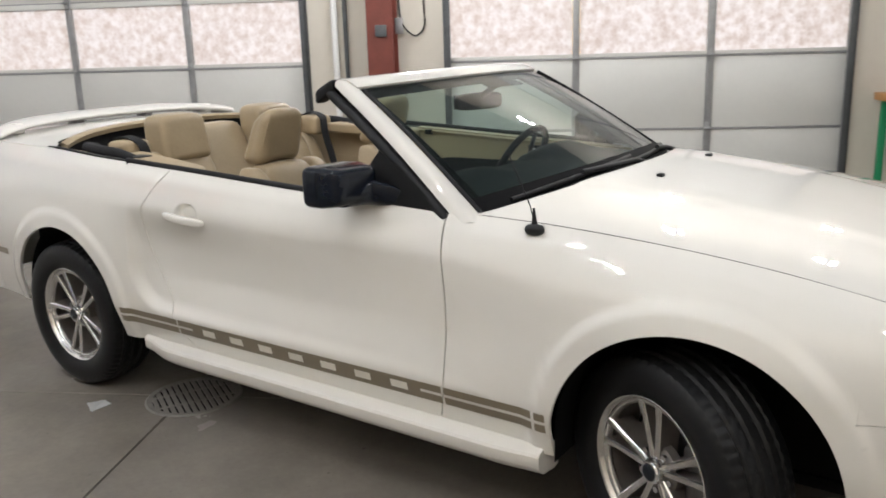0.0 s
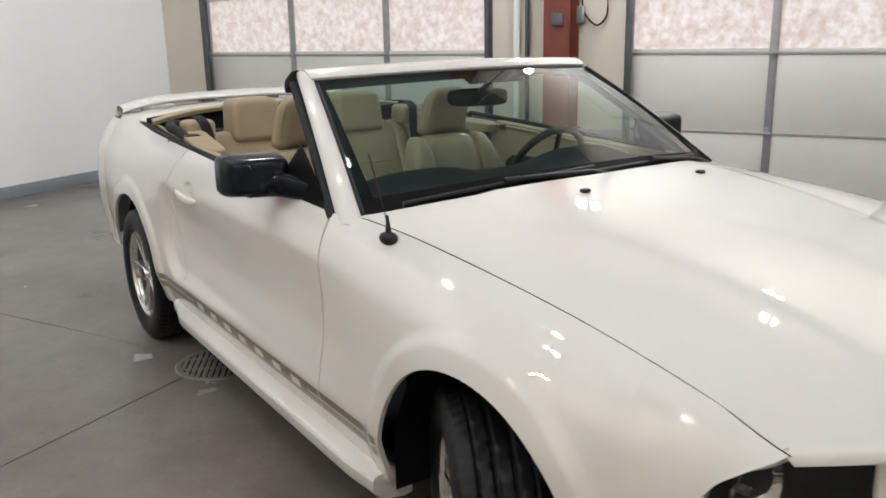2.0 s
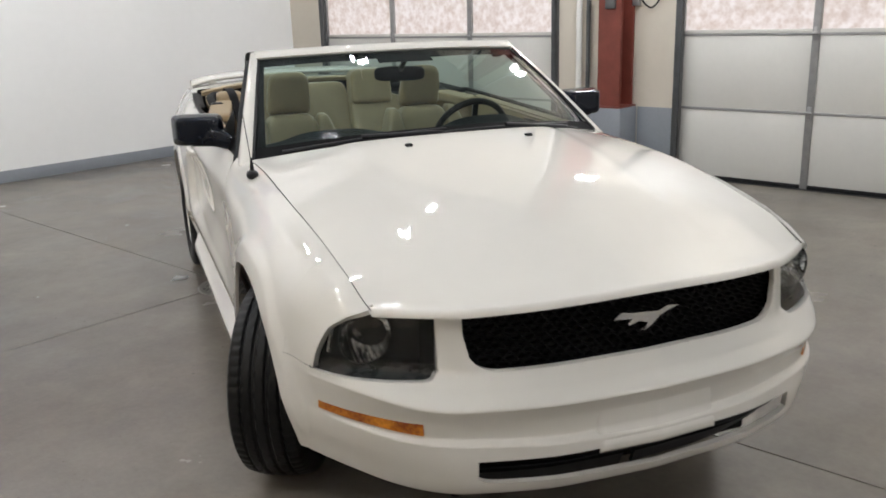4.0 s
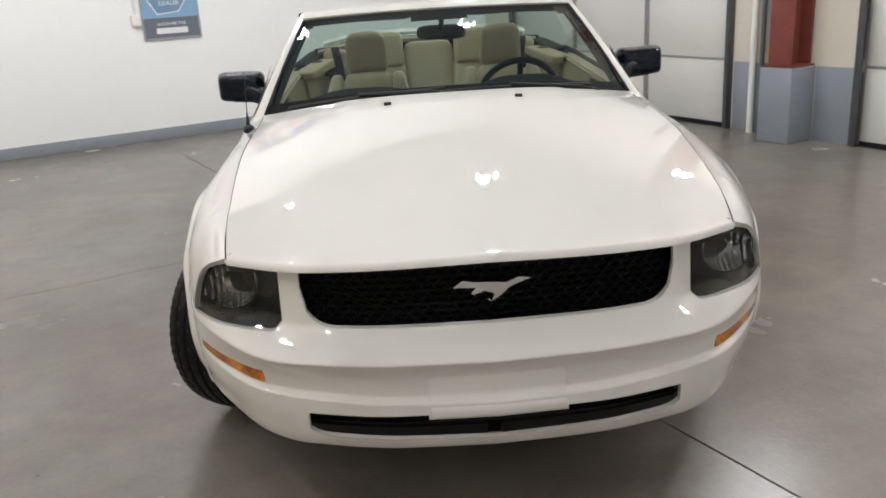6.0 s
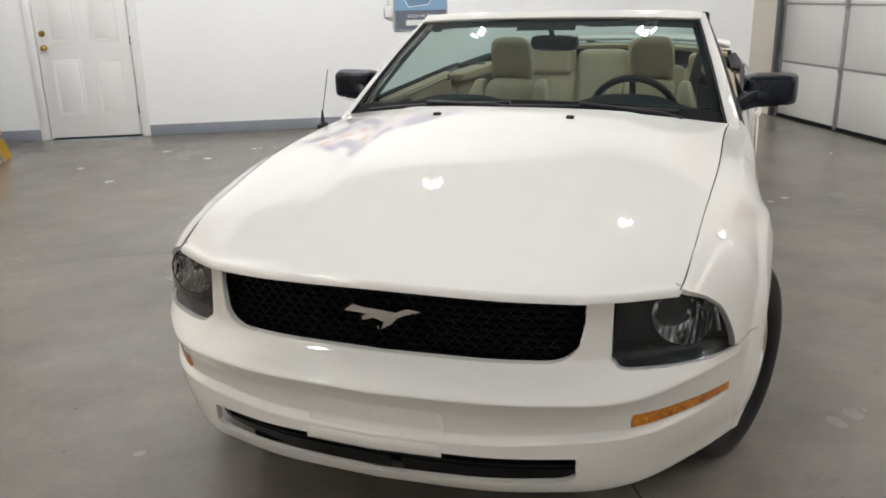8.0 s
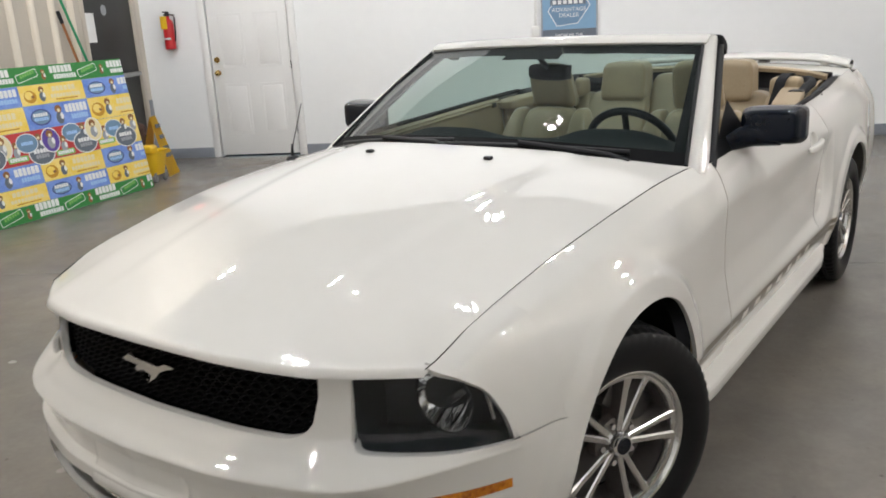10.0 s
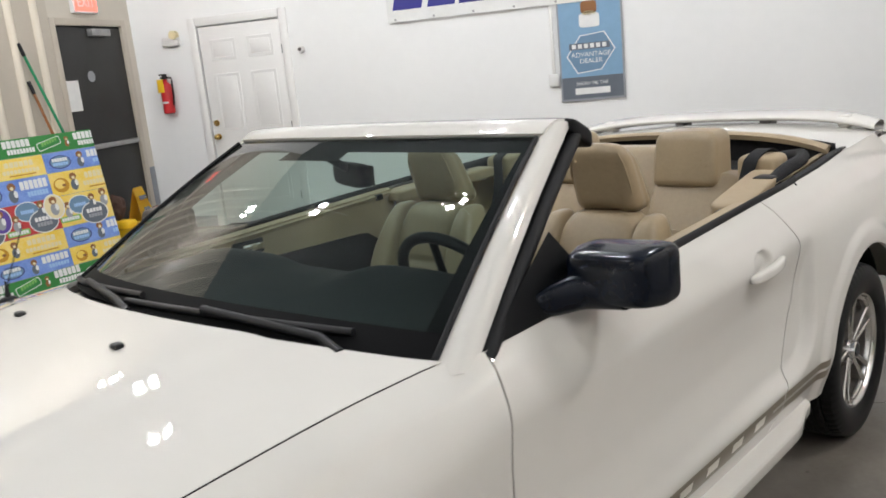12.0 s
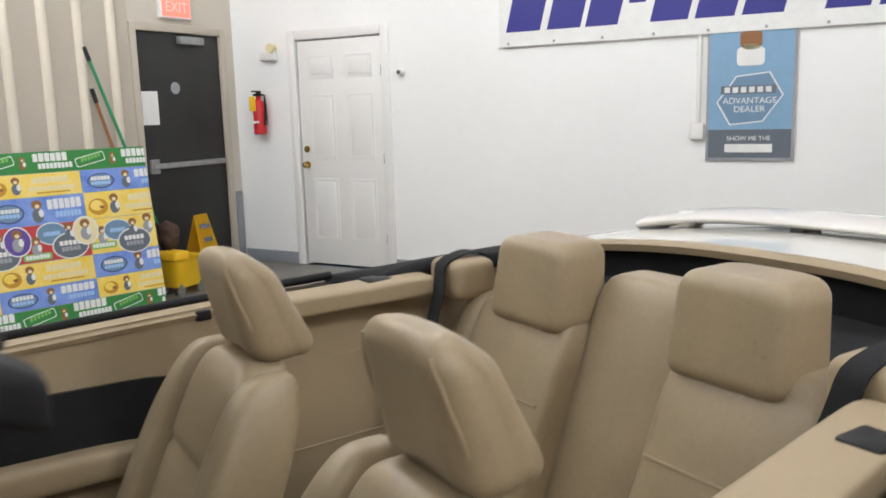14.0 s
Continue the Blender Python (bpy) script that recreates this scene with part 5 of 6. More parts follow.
# Plate recess panel, blank.
pv, pf = lattice(lambda u, v: (-0.180 + 0.36 * u, front(abs(-0.180 + 0.36 * u), 0.47) - 0.002 - 0.0215 * (1 - step01(0.15, 0.55, v)) - 0.005 * min(1, 30 * u, 30 - 30 * u) ** 0.5 * min(1, 14 * v, 14 - 14 * v) ** 0.5, 0.394 + 0.122 * v), lin(61), lin(41), 0.003, (0, 0.5, 0.5))
part("plate_panel", mesh("plate_panel", pv, pf, PAINT, 40), bumper, "blank white plate panel")
for s in (-1, 1):
    # Amber turn signal.
    sig = lattice(lambda u, v: (s * (0.612 + 0.214 * u), front(0.612 + 0.214 * u, 0.490) - 0.003, 0.470 + 0.014 * u + (0.038 - 0.010 * u) * v), lin(24), lin(6), 0.012, (0, 0.5, 0.5))
    part("turn_signal", mesh("turn_signal", *sig, AMBER, 40), car, "amber turn signal lens")
    # Lower edge of black plastic under the bumper.
    air = lattice(lambda u, v: (s * (0.02 + 0.60 * u), P_LOW(0.02 + 0.60 * u) + 0.12 + 0.03 * v, 0.30 - 0.06 * v), lin(16), lin(3), 0.01)
    part("air_dam", mesh("air_dam", *air, BLACK), car, "black plastic air dam")

# Grille: a deep black box with honeycomb.
gb = lattice(lambda u, v: (-0.52 + 1.04 * u, P_TOP(abs(-0.52 + 1.04 * u)) + 0.055, 0.60 + 0.172 * v), lin(20), lin(4), 0.0)
grille = part("grille", mesh("grille", *gb, MESHBLACK), car, "black honeycomb grille")


def honeycomb(z0, z1, xw, y_off, w):
    verts, faces = [], []
    h = w * 0.52
    rows = int((z1 - z0) / (h * 1.05)) + 1
    for r_ in range(rows):
        z = z0 + (r_ + 0.5) * h * 1.05
        n = int(2 * xw / w)
        for k in range(n):
            x = -xw + (k + 0.5 + 0.5 * (r_ % 2)) * w
            if abs(x) > xw - 0.2 * w:
                continue
            o = len(verts)
            for dep, sc in ((0.0, 1.0), (0.0, 0.80), (0.018, 0.78)):
                for i in range(6):
                    g = math.pi / 3 * i
                    px, pz = x + 0.57 * w * sc * math.cos(g), z + 0.57 * h * sc * math.sin(g)
                    verts.append((px, P_TOP(abs(px)) + y_off + dep, pz))
            for ring in range(2):
                for i in range(6):
                    faces.append((o + ring * 6 + i, o + ring * 6 + (i + 1) % 6, o + ring * 6 + 6 + (i + 1) % 6, o + ring * 6 + 6 + i))
    return verts, faces


part("honeycomb", mesh("honeycomb", *honeycomb(0.608, 0.768, 0.50, 0.038, 0.034), MESHBLACK, 30), grille, "black plastic honeycomb")
lgv = lattice(lambda u, v: (-0.50 + 1.0 * u, P_LOW(abs(-0.50 + 1.0 * u)) + 0.055, 0.335 + 0.075 * v), lin(20), lin(3), 0)
lower = part("lower_grille", mesh("lower_grille", *lgv, GAP), car, "black lower air intake")
for z in (0.36, 0.385):
    part("intake_bar", mesh("intake_bar", *lattice(lambda u, v: (-0.49 + 0.98 * u, P_LOW(abs(-0.49 + 0.98 * u)) + 0.035 + 0.015 * v, z), lin(20), lin(2), 0.004, (0, 0, 0)), BLACK), lower)
part("intake_beam", box("intake_beam", (-0.11, -0.915, 0.362), (0.11, -0.90, 0.378), STEEL, 0.004), lower)
# Plain chrome badge in the middle of the grille.
bv = [(-0.115, 0.71), (-0.085, 0.728), (-0.05, 0.722), (0.0, 0.720), (0.05, 0.716), (0.085, 0.728), (0.128, 0.724), (0.082, 0.712), (0.055, 0.702), (0.035, 0.685), (0.0, 0.667), (-0.012, 0.672), (0.012, 0.688), (-0.02, 0.697), (-0.055, 0.688), (-0.06, 0.694), (-0.045, 0.706), (-0.085, 0.708)]
bm = bmesh.new()
f = bm.faces.new([bm.verts.new((x * 0.84, -0.868, z + 0.006)) for x, z in bv])
bmesh.ops.triangulate(bm, faces=[f])
bmesh.ops.solidify(bm, geom=bm.faces[:], thickness=0.012)
part("badge", from_bm("badge", bm, CHROME, 30), grille, "plain chrome badge")

# Headlamps, each under a painted brow.
for s in (-1, 1):
    brow = lattice(lambda u, v: (s * (0.688 + 0.062 * u), front(0.688 + 0.062 * u, 0.77) - 0.001, HL1(0.688 + 0.062 * u) + v * (0.790 - 0.53 * 0.062 * u - HL1(0.688 + 0.062 * u))), lin(10), lin(5), 0.012, (0, 0.5, 0.5))
    part("lamp_brow", mesh("lamp_brow", *brow, PAINT, 50), car)
    hl = part("headlamp", mesh("headlamp", *lattice(lambda u, v: (s * (0.556 + 0.284 * u), front(0.556 + 0.284 * u, HL0(0.556 + 0.284 * u) + v * (HL1(0.556 + 0.284 * u) - HL0(0.556 + 0.284 * u))) + 0.004, HL0(0.556 + 0.284 * u) + v * (HL1(0.556 + 0.284 * u) - HL0(0.556 + 0.284 * u))), lin(26), lin(16), 0.006, (0, 0.5, 0.5)), LENS, 50), car, "clear headlamp lens")
    hl.visible_shadow = False
    hou = lattice(lambda u, v: (s * (0.550 + 0.285 * u), front(0.550 + 0.285 * u, 0.66) + 0.10 - 0.045 * u ** 3, 0.590 + (HL1(0.550 + 0.285 * u) - 0.585) * v), lin(10), lin(6), 0.0, (0, 3, 0.5))
    part("housing", mesh("housing", *hou, LAMPDARK), hl, "smoked dark housing")
    floor_ = lattice(lambda u, v: (s * (0.550 + 0.292 * u), front(0.550 + 0.292 * u, 0.61) + 0.006 + 0.1 * v, 0.594 + 0.02 * v), lin(10), lin(3), 0, (0, 0, 0))
    part("housing_base", mesh("housing_base", *floor_, LAMPDARK), hl)
    inner = lattice(lambda u, v: (s * (0.553 + 0.01 * u), front(0.556, 0.68) + 0.008 + 0.1 * u, 0.595 + 0.175 * v), lin(4), lin(4), 0, (s * 0.9, -0.7, 0.7))
    part("housing_side", mesh("housing_side", *inner, LAMPDARK), hl)
    cxl, cyl_, czl = 0.712, front(0.712, 0.69) + 0.030, 0.690
    bowl = lattice(lambda u, v: (s * (cxl + 0.072 * u * math.cos(2 * math.pi * v) - 0.01 * u), cyl_ + 0.072 * (1 - u * u) + 0.0030 * math.sin(430 * 0.072 * u * math.cos(2 * math.pi * v)) * (0.6 + 0.4 * math.sin(90 * 0.072 * u * math.sin(2 * math.pi * v) + 1.0)), czl + 0.072 * u * math.sin(2 * math.pi * v)), lin(22, 0.05, 1), lin(97), 0, (s * cxl, cyl_ + 0.5, czl))
    part("reflector", mesh("reflector", *bowl, REFLECTOR), hl, "bright reflector bowl")
    bm = bmesh.new()
    cyl_bm(bm, (s * cxl, cyl_ + 0.05, czl), (s * cxl, cyl_ + 0.005, czl), 0.012, 0.009, 14)
    part("bulb", from_bm("bulb", bm, CHROME), hl)
    part("reflector_ring", tube("reflector_ring", [(s * (cxl - 0.01 + 0.074 * math.cos(g)), cyl_ - 0.001, czl + 0.074 * math.sin(g)) for g in (2 * math.pi * i / 32 for i in range(32))], 0.0022, LAMPDARK, 8, True), hl)
    part("side_bulb", tube("side_bulb", [(s * 0.79, front(0.79, 0.66) + 0.03, 0.645), (s * 0.775, front(0.775, 0.70) + 0.03, 0.725)], 0.006, REFLECTOR), hl)

# ---- windscreen, pillars, header ----
def ws_base(s):
    return Vector((0.760 * s, 0.47 + 0.192 * s * s, 1.030 - 0.060 * s * s))


def ws_top(s):
    return Vector((0.612 * s, 1.135 + 0.125 * s * s, 1.360 - 0.016 * s * s))


def ws_at(u, v, lift=0.0):
    s = 2 * u - 1
    p = ws_base(s).lerp(ws_top(s), v)
    k = math.sin(math.pi * v) * 0.018 + lift
    return p + Vector((0.25 * s, -0.5, 0.82)) * k


glass_ob = part("windscreen", mesh("windscreen", *lattice(lambda u, v: ws_at(u, v), lin(33), lin(20)), GLASS, 60), car, "green-tinted windscreen")
glass_ob.visible_shadow = False
for nm, v0, v1 in (("left_edge", 0.08, 0.86), ("right_edge", 0.08, 0.86), ("top_edge", 0.86, 1.0)):
    def border_at(u, v):
        h_ = v0 + (v1 - v0) * v
        wide = 0.028 - 0.012 * h_
        k = u if nm == "top_edge" else wide * u if nm == "right_edge" else 1 - wide * (1 - u)
        return ws_at(k, h_, -0.004)

    part("glass_border", mesh("glass_border", *lattice(border_at, lin(25), lin(16)), BORDER), glass_ob, "black printed glass border")
part("tint_patch", mesh("tint_patch", *lattice(lambda u, v: ws_at(0.40 + 0.20 * u, 0.80 + 0.06 * v, -0.004), lin(8), lin(4)), BORDER), glass_ob)

SEAL_LINE = {}
for s in (-1, 1):
    lg = lambda t: Vector((0.770 - 0.152 * t, 0.658 + 0.602 * t, 0.972 + 0.374 * t + 0.012 * math.sin(math.pi * t)))
    lr = lambda t: Vector((0.815 - 0.174 * t, 0.732 + 0.604 * t, 0.972 + 0.372 * t + 0.014 * math.sin(math.pi * t)))

    def pil(u, v):
        p = lg(u).lerp(lr(u), v)
        o = math.sin(math.pi * v) * 0.012
        return (p.x + o) * s, p.y, p.z + o

    part("a_pillar", mesh("a_pillar", *lattice(pil, lin(30, -0.07, 1.0), lin(8), 0.03, (0, 1.2, 0.9)), PAINT, 50), car, "white windscreen pillar")
    SEAL_LINE[s] = [Vector((s * (lr(t).x + 0.001), lr(t).y + 0.016 + 0.006 * t, lr(t).z - 0.015 - 0.008 * t)) for t in lin(24, -0.01, 0.97)]
    part("glass_trim", tube("glass_trim", [(s * (lg(t).x - 0.004), lg(t).y - 0.006, lg(t).z + 0.003) for t in lin(24, 0.0, 0.93)], 0.006, SEAL, 8), car, "black trim along the windscreen")
    inn = lattice(lambda u, v: (s * (lg(u).x - 0.030 + 0.035 * v), lg(u).y + 0.02 + 0.075 * v, lg(u).z - 0.030), lin(20), lin(3), 0.01, (0, 1.0, 2.0))
    part("pillar_inner", mesh("pillar_inner", *inn, BLACK), car, "black inner pillar cover")
    # Cowl corner and the sail panel at the mirror.
    bm = bmesh.new()
    f = bm.faces.new([bm.verts.new(p) for p in ((s * 0.822, 0.748, 0.975), (s * 0.832, 1.13, 0.992), (s * 0.826, 1.10, 1.03), (s * 0.775, 1.03, 1.145), (s * 0.79, 0.93, 1.085))])
    bmesh.ops.solidify(bm, geom=[f], thickness=0.02)
    part("sail_panel", from_bm("sail_panel", bm, BLACK), car, "black sail panel at the mirror")


def header_at(u, v):
    s = 2 * u - 1
    p = ws_top(s * 1.035)
    return p.x, p.y - 0.040 + 0.118 * v, p.z + 0.007 - 0.020 * (1 - v) ** 2.5 + 0.016 * math.sin(math.pi * min(1, v * 0.8 + 0.1)) - 0.002 * v


part("header_rail", mesh("header_rail", *lattice(header_at, lin(33), lin(10), 0.03, (0, 1.2, 0.9)), PAINT, 50), car, "white windscreen header")
# One thick seal runs up both pillars and along the header's rear edge.
TRIM_LINE = [Vector((p[0], p[1] + 0.020, p[2] - 0.013)) for p in (header_at(u, 1) for u in lin(33, 0.015, 0.985))]
part("frame_seal", tube("frame_seal", SEAL_LINE[-1] + TRIM_LINE + SEAL_LINE[1][::-1], 0.018, SEAL, 14), car, "black rubber seal round the windscreen frame")
for s in (-1, 1):
    part("roof_latch_pad", from_bm("roof_latch_pad", puff(0.030, 0.046, 0.025, 0.45, 8, lambda q: Vector((s * 0.632 + q.x - s * 0.05 * q.y, 1.368 + q.y, 1.318 + q.z - 0.50 * q.y))), SEAL, 60), car, "black rubber pad at the roof latch")
part("header_trim", mesh("header_trim", *lattice(lambda u, v: (header_at(u, 0)[0] * 0.97, header_at(u, 0)[1] + 0.005 + 0.11 * v, header_at(u, 0)[2] - 0.03 - 0.012 * v), lin(20), lin(4), 0.01, (0, 1.2, 2)), BLACK), car, "black header lining")
for s in (-1, 1):
    bm = puff(0.205, 0.080, 0.010, 0.25, 12, lambda q: Vector((s * 0.34 + q.x, 1.235 + q.y + 0.10 * ((0.34 + s * q.x) / 0.56) ** 2, 1.318 + q.z + 0.05 * q.y)))
    part("sun_visor", from_bm("sun_visor", bm, CLOTH, 60), car, "black folded sun visor")
# Inner mirror.
MIRROR_TURN = pose(0.012, 1.15, 1.238, 0, 0, -19)
bm = puff(0.118, 0.022, 0.034, 0.5, 10, lambda q: MIRROR_TURN @ q)
im = part("rear_view_mirror", from_bm("rear_view_mirror", bm, BLACK, 60), car, "black rear-view mirror")
part("mirror_stem", tube("mirror_stem", [(0.012, 1.145, 1.25), (0.012, 1.09, 1.285), (0.012, 1.05, 1.312)], 0.012, BLACK), im)
part("mirror_face", box("mirror_face", (-0.107, 0.019, -0.028), (0.107, 0.0235, 0.028), MIRROR, 0.003, m=MIRROR_TURN), im, "mirror glass")

# Cowl and wipers.
cow = lattice(lambda u, v: (-0.765 + 1.53 * u, cowl_y(-0.765 + 1.53 * u) - 0.03 + 0.13 * v, 1.022 - 0.075 * abs(-1 + 2 * u) ** 2.2 - 0.012 + 0.010 * v), lin(40), lin(4), 0.01, (0, 0.5, 0))
part("cowl_panel", mesh("cowl_panel", *cow, BLACK), car, "black cowl panel under the wipers")
lip = lattice(lambda u, v: ws_at(u, -0.02 + 0.10 * v, 0.009 - 0.005 * v), lin(41), lin(5), 0.004, (0, 1.0, 0.8))
part("cowl_lip", mesh("cowl_lip", *lip, BORDER), car, "matt black cowl lip over the windscreen's base")
for x0, x1 in ((-0.66, -0.02), (-0.06, 0.60)):
    w_pts = []
    for t in lin(14):
        x = x0 + (x1 - x0) * t
        s = x / 0.760
        b = ws_base(max(-1, min(1, s)))
        p = b.lerp(ws_top(s), 0.012 + 0.035 * t)
        w_pts.append(p + Vector((0, -0.016, 0.010)))
    wp = part("wiper", tube("wiper", w_pts, 0.0085, BLACK, 8), car, "black wiper")
    piv = Vector(w_pts[-1])
    part("wiper_arm", tube("wiper_arm", [piv + Vector((0.02, -0.055, -0.022)), piv + Vector((-0.05, -0.045, -0.004)), Vector(w_pts[6]) + Vector((0, -0.008, 0.012))], 0.010, BLACK, 8), wp)

# Antenna on the right front fender.
an = part("antenna_base", from_bm("antenna_base", puff(0.022, 0.030, 0.018, 0.9, 8, lambda q: q + Vector((-0.803, 0.447, 0.952))), BLACK, 60), car, "black antenna base")
part("antenna_mast", tube("antenna_mast", [(-0.803, 0.447, 0.965), (-0.804, 0.46, 1.02), (-0.808, 0.53, 1.17)], 0.0018, BLACK, 8), an)
part("antenna_foot", cyl("antenna_foot", (-0.803, 0.447, 0.95), (-0.803, 0.449, 1.015), 0.011, BLACK, 0.003, 12), an)

# ---- door mirrors ----
for s in (-1, 1):
    def shell(q):
        k = 1 - 0.16 * max(0, -q.y / 0.07)
        return Vector((s * (0.927 + q.x * k), 1.065 + q.y + 0.10 * (q.x), 1.055 + q.z * k + 0.02 * q.x))

    mr = part("door_mirror", from_bm("door_mirror", puff(0.106, 0.070, 0.066, 0.30, 16, shell), GLOSSBLACK, 60), car, "black door mirror")
    part("mirror_glass", mesh("mirror_glass", *lattice(lambda u, v: (s * (0.837 + 0.18 * u), 1.129 + 0.10 * (-0.09 + 0.18 * u) + 0.004, 1.008 + 0.094 * v), lin(3), lin(3), 0.004, (s * 0.93, 0.9, 1.05)), MIRROR), mr, "mirror glass")
    arm = pchip([(0.0, 0.960, 1.065, 0.060, 1.012, 0.022), (0.4, 0.885, 1.050, 0.066, 1.030, 0.044), (0.7, 0.835, 1.005, 0.062, 1.018, 0.040), (1.0, 0.785, 0.945, 0.050, 1.000, 0.022)])

    def arm_at(u, v):
        x, cy, hy, cz, hz = arm(u)
        c, w = math.cos(2 * math.pi * v), math.sin(2 * math.pi * v)
        return s * x, cy + hy * math.copysign(abs(c) ** 0.6, c), cz + hz * math.copysign(abs(w) ** 0.6, w)

    part("mirror_arm", mesh("mirror_arm", *lattice(arm_at, lin(16), lin(25), 0, (s * 0.87, 1.03, 1.01)), GLOSSBLACK, 60), mr)

# ---- tail: deck, bumper, spoiler ----
def deck_front(x):
    return 3.22 - 0.32 * (abs(x) / 0.79) ** 3


def deck_at(u, v):
    x = (2 * u - 1)
    y1 = 3.80 - 0.10 * abs(x) ** 3
    y = 0
    xx = x * 0.79
    for _ in range(2):
        y = deck_front(xx) + v * (y1 - deck_front(xx))
        xx = x * (TOP(y)[0] + 0.002)
    z = TOP(y)[1] + 0.04 * (1 - abs(x) ** 2.2)
    return xx, y, z - 0.03 * step01(0.9, 1, v)


part("trunk_lid", mesh("trunk_lid", *lattice(deck_at, lin(41), lin(30), 0.02), PAINT, 45), car, "white trunk lid")


def tail_at(u, v):
    g = (u - 0.5) * math.pi
    z = 0.34 + (1.045 - 0.34) * v
    w = flank(TAIL, max(0.35, z))
    bulge = 0.05 * math.exp(-((z - 0.55) / 0.12) ** 2)
    e = 0.42
    x = w * math.copysign(abs(math.sin(g)) ** e, math.sin(g))
    y = TAIL + (0.40 + bulge - 0.10 * step01(0.75, 1.05, z) * 0.3) * abs(math.cos(g)) ** e
    return x, y, z


part("rear_bumper", mesh("rear_bumper", *lattice(tail_at, lin(61), lin(30), 0.01, (0, 2, 0.6)), PAINT, 50), car, "white rear bumper and tail panel")


def spoiler_at(u, v):
    s = 2 * u - 1
    g = 2 * math.pi * v
    ch = 0.115 * (1 - 0.35 * abs(s) ** 4)
    cx = s * 0.745
    return cx, 3.66 - 0.14 * abs(s) ** 2.5 + ch * math.cos(g), 1.128 - 0.035 * abs(s) ** 5 - 0.012 * abs(s) ** 2 + (0.025 + 0.006 * math.cos(g)) * math.sin(g)


sp = part("spoiler", mesh("spoiler", *lattice(spoiler_at, lin(50), lin(25), 0.001, (0, 3.66, 1.15)), PAINT, 60), car, "white rear spoiler")
for x in (-0.60, -0.22, 0.22, 0.60):
    part("spoiler_foot", from_bm("spoiler_foot", puff(0.03, 0.05, 0.03, 0.5, 6, lambda q: q + Vector((x, 3.64 - 0.14 * (abs(x) / 0.745) ** 2.5, 1.105))), STEEL if abs(x) < 0.5 else PAINT, 60), sp)

# ---- wheels ----
TYRE_R = 0.333


def tyre_mesh():
    """A road tyre with ribs, slanted sipes and shoulder blocks."""
    prof = [(-0.093, 0.212), (-0.104, 0.225), (-0.112, 0.255), (-0.113, 0.285), (-0.106, 0.310)]
    tread = lin(33, -0.098, 0.098)
    prof += [(a, None) for a in tread] + [(0.106, 0.310), (0.113, 0.285), (0.112, 0.255), (0.104, 0.225), (0.093, 0.212)]
    seg, n = 320, len(prof)
    verts, faces = [], []
    for i in range(seg):
        g = 2 * math.pi * i / seg
        for a, r in prof:
            if r is None:
                q = abs(a)
                r = TYRE_R - 0.012 * (q / 0.098) ** 3.2
                if any(abs(q - c) < 0.0045 for c in (0.020, 0.060)):
                    r -= 0.007
                else:
                    ph = (i + (a * 260 if q < 0.06 else 0)) % (10 if q < 0.02 else 8 if q < 0.06 else 5)
                    if ph < (1.0 if q < 0.06 else 1.3) and q > 0.008:
                        r -= 0.003 if q < 0.075 else 0.002
            verts.append((a, r * math.cos(g), r * math.sin(g)))
    for i in range(seg):
        for j in range(n - 1):
            faces.append((i * n + j, i * n + j + 1, ((i + 1) % seg) * n + j + 1, ((i + 1) % seg) * n + j))
    return mesh("tyre", verts, faces, RUBBER, 30)


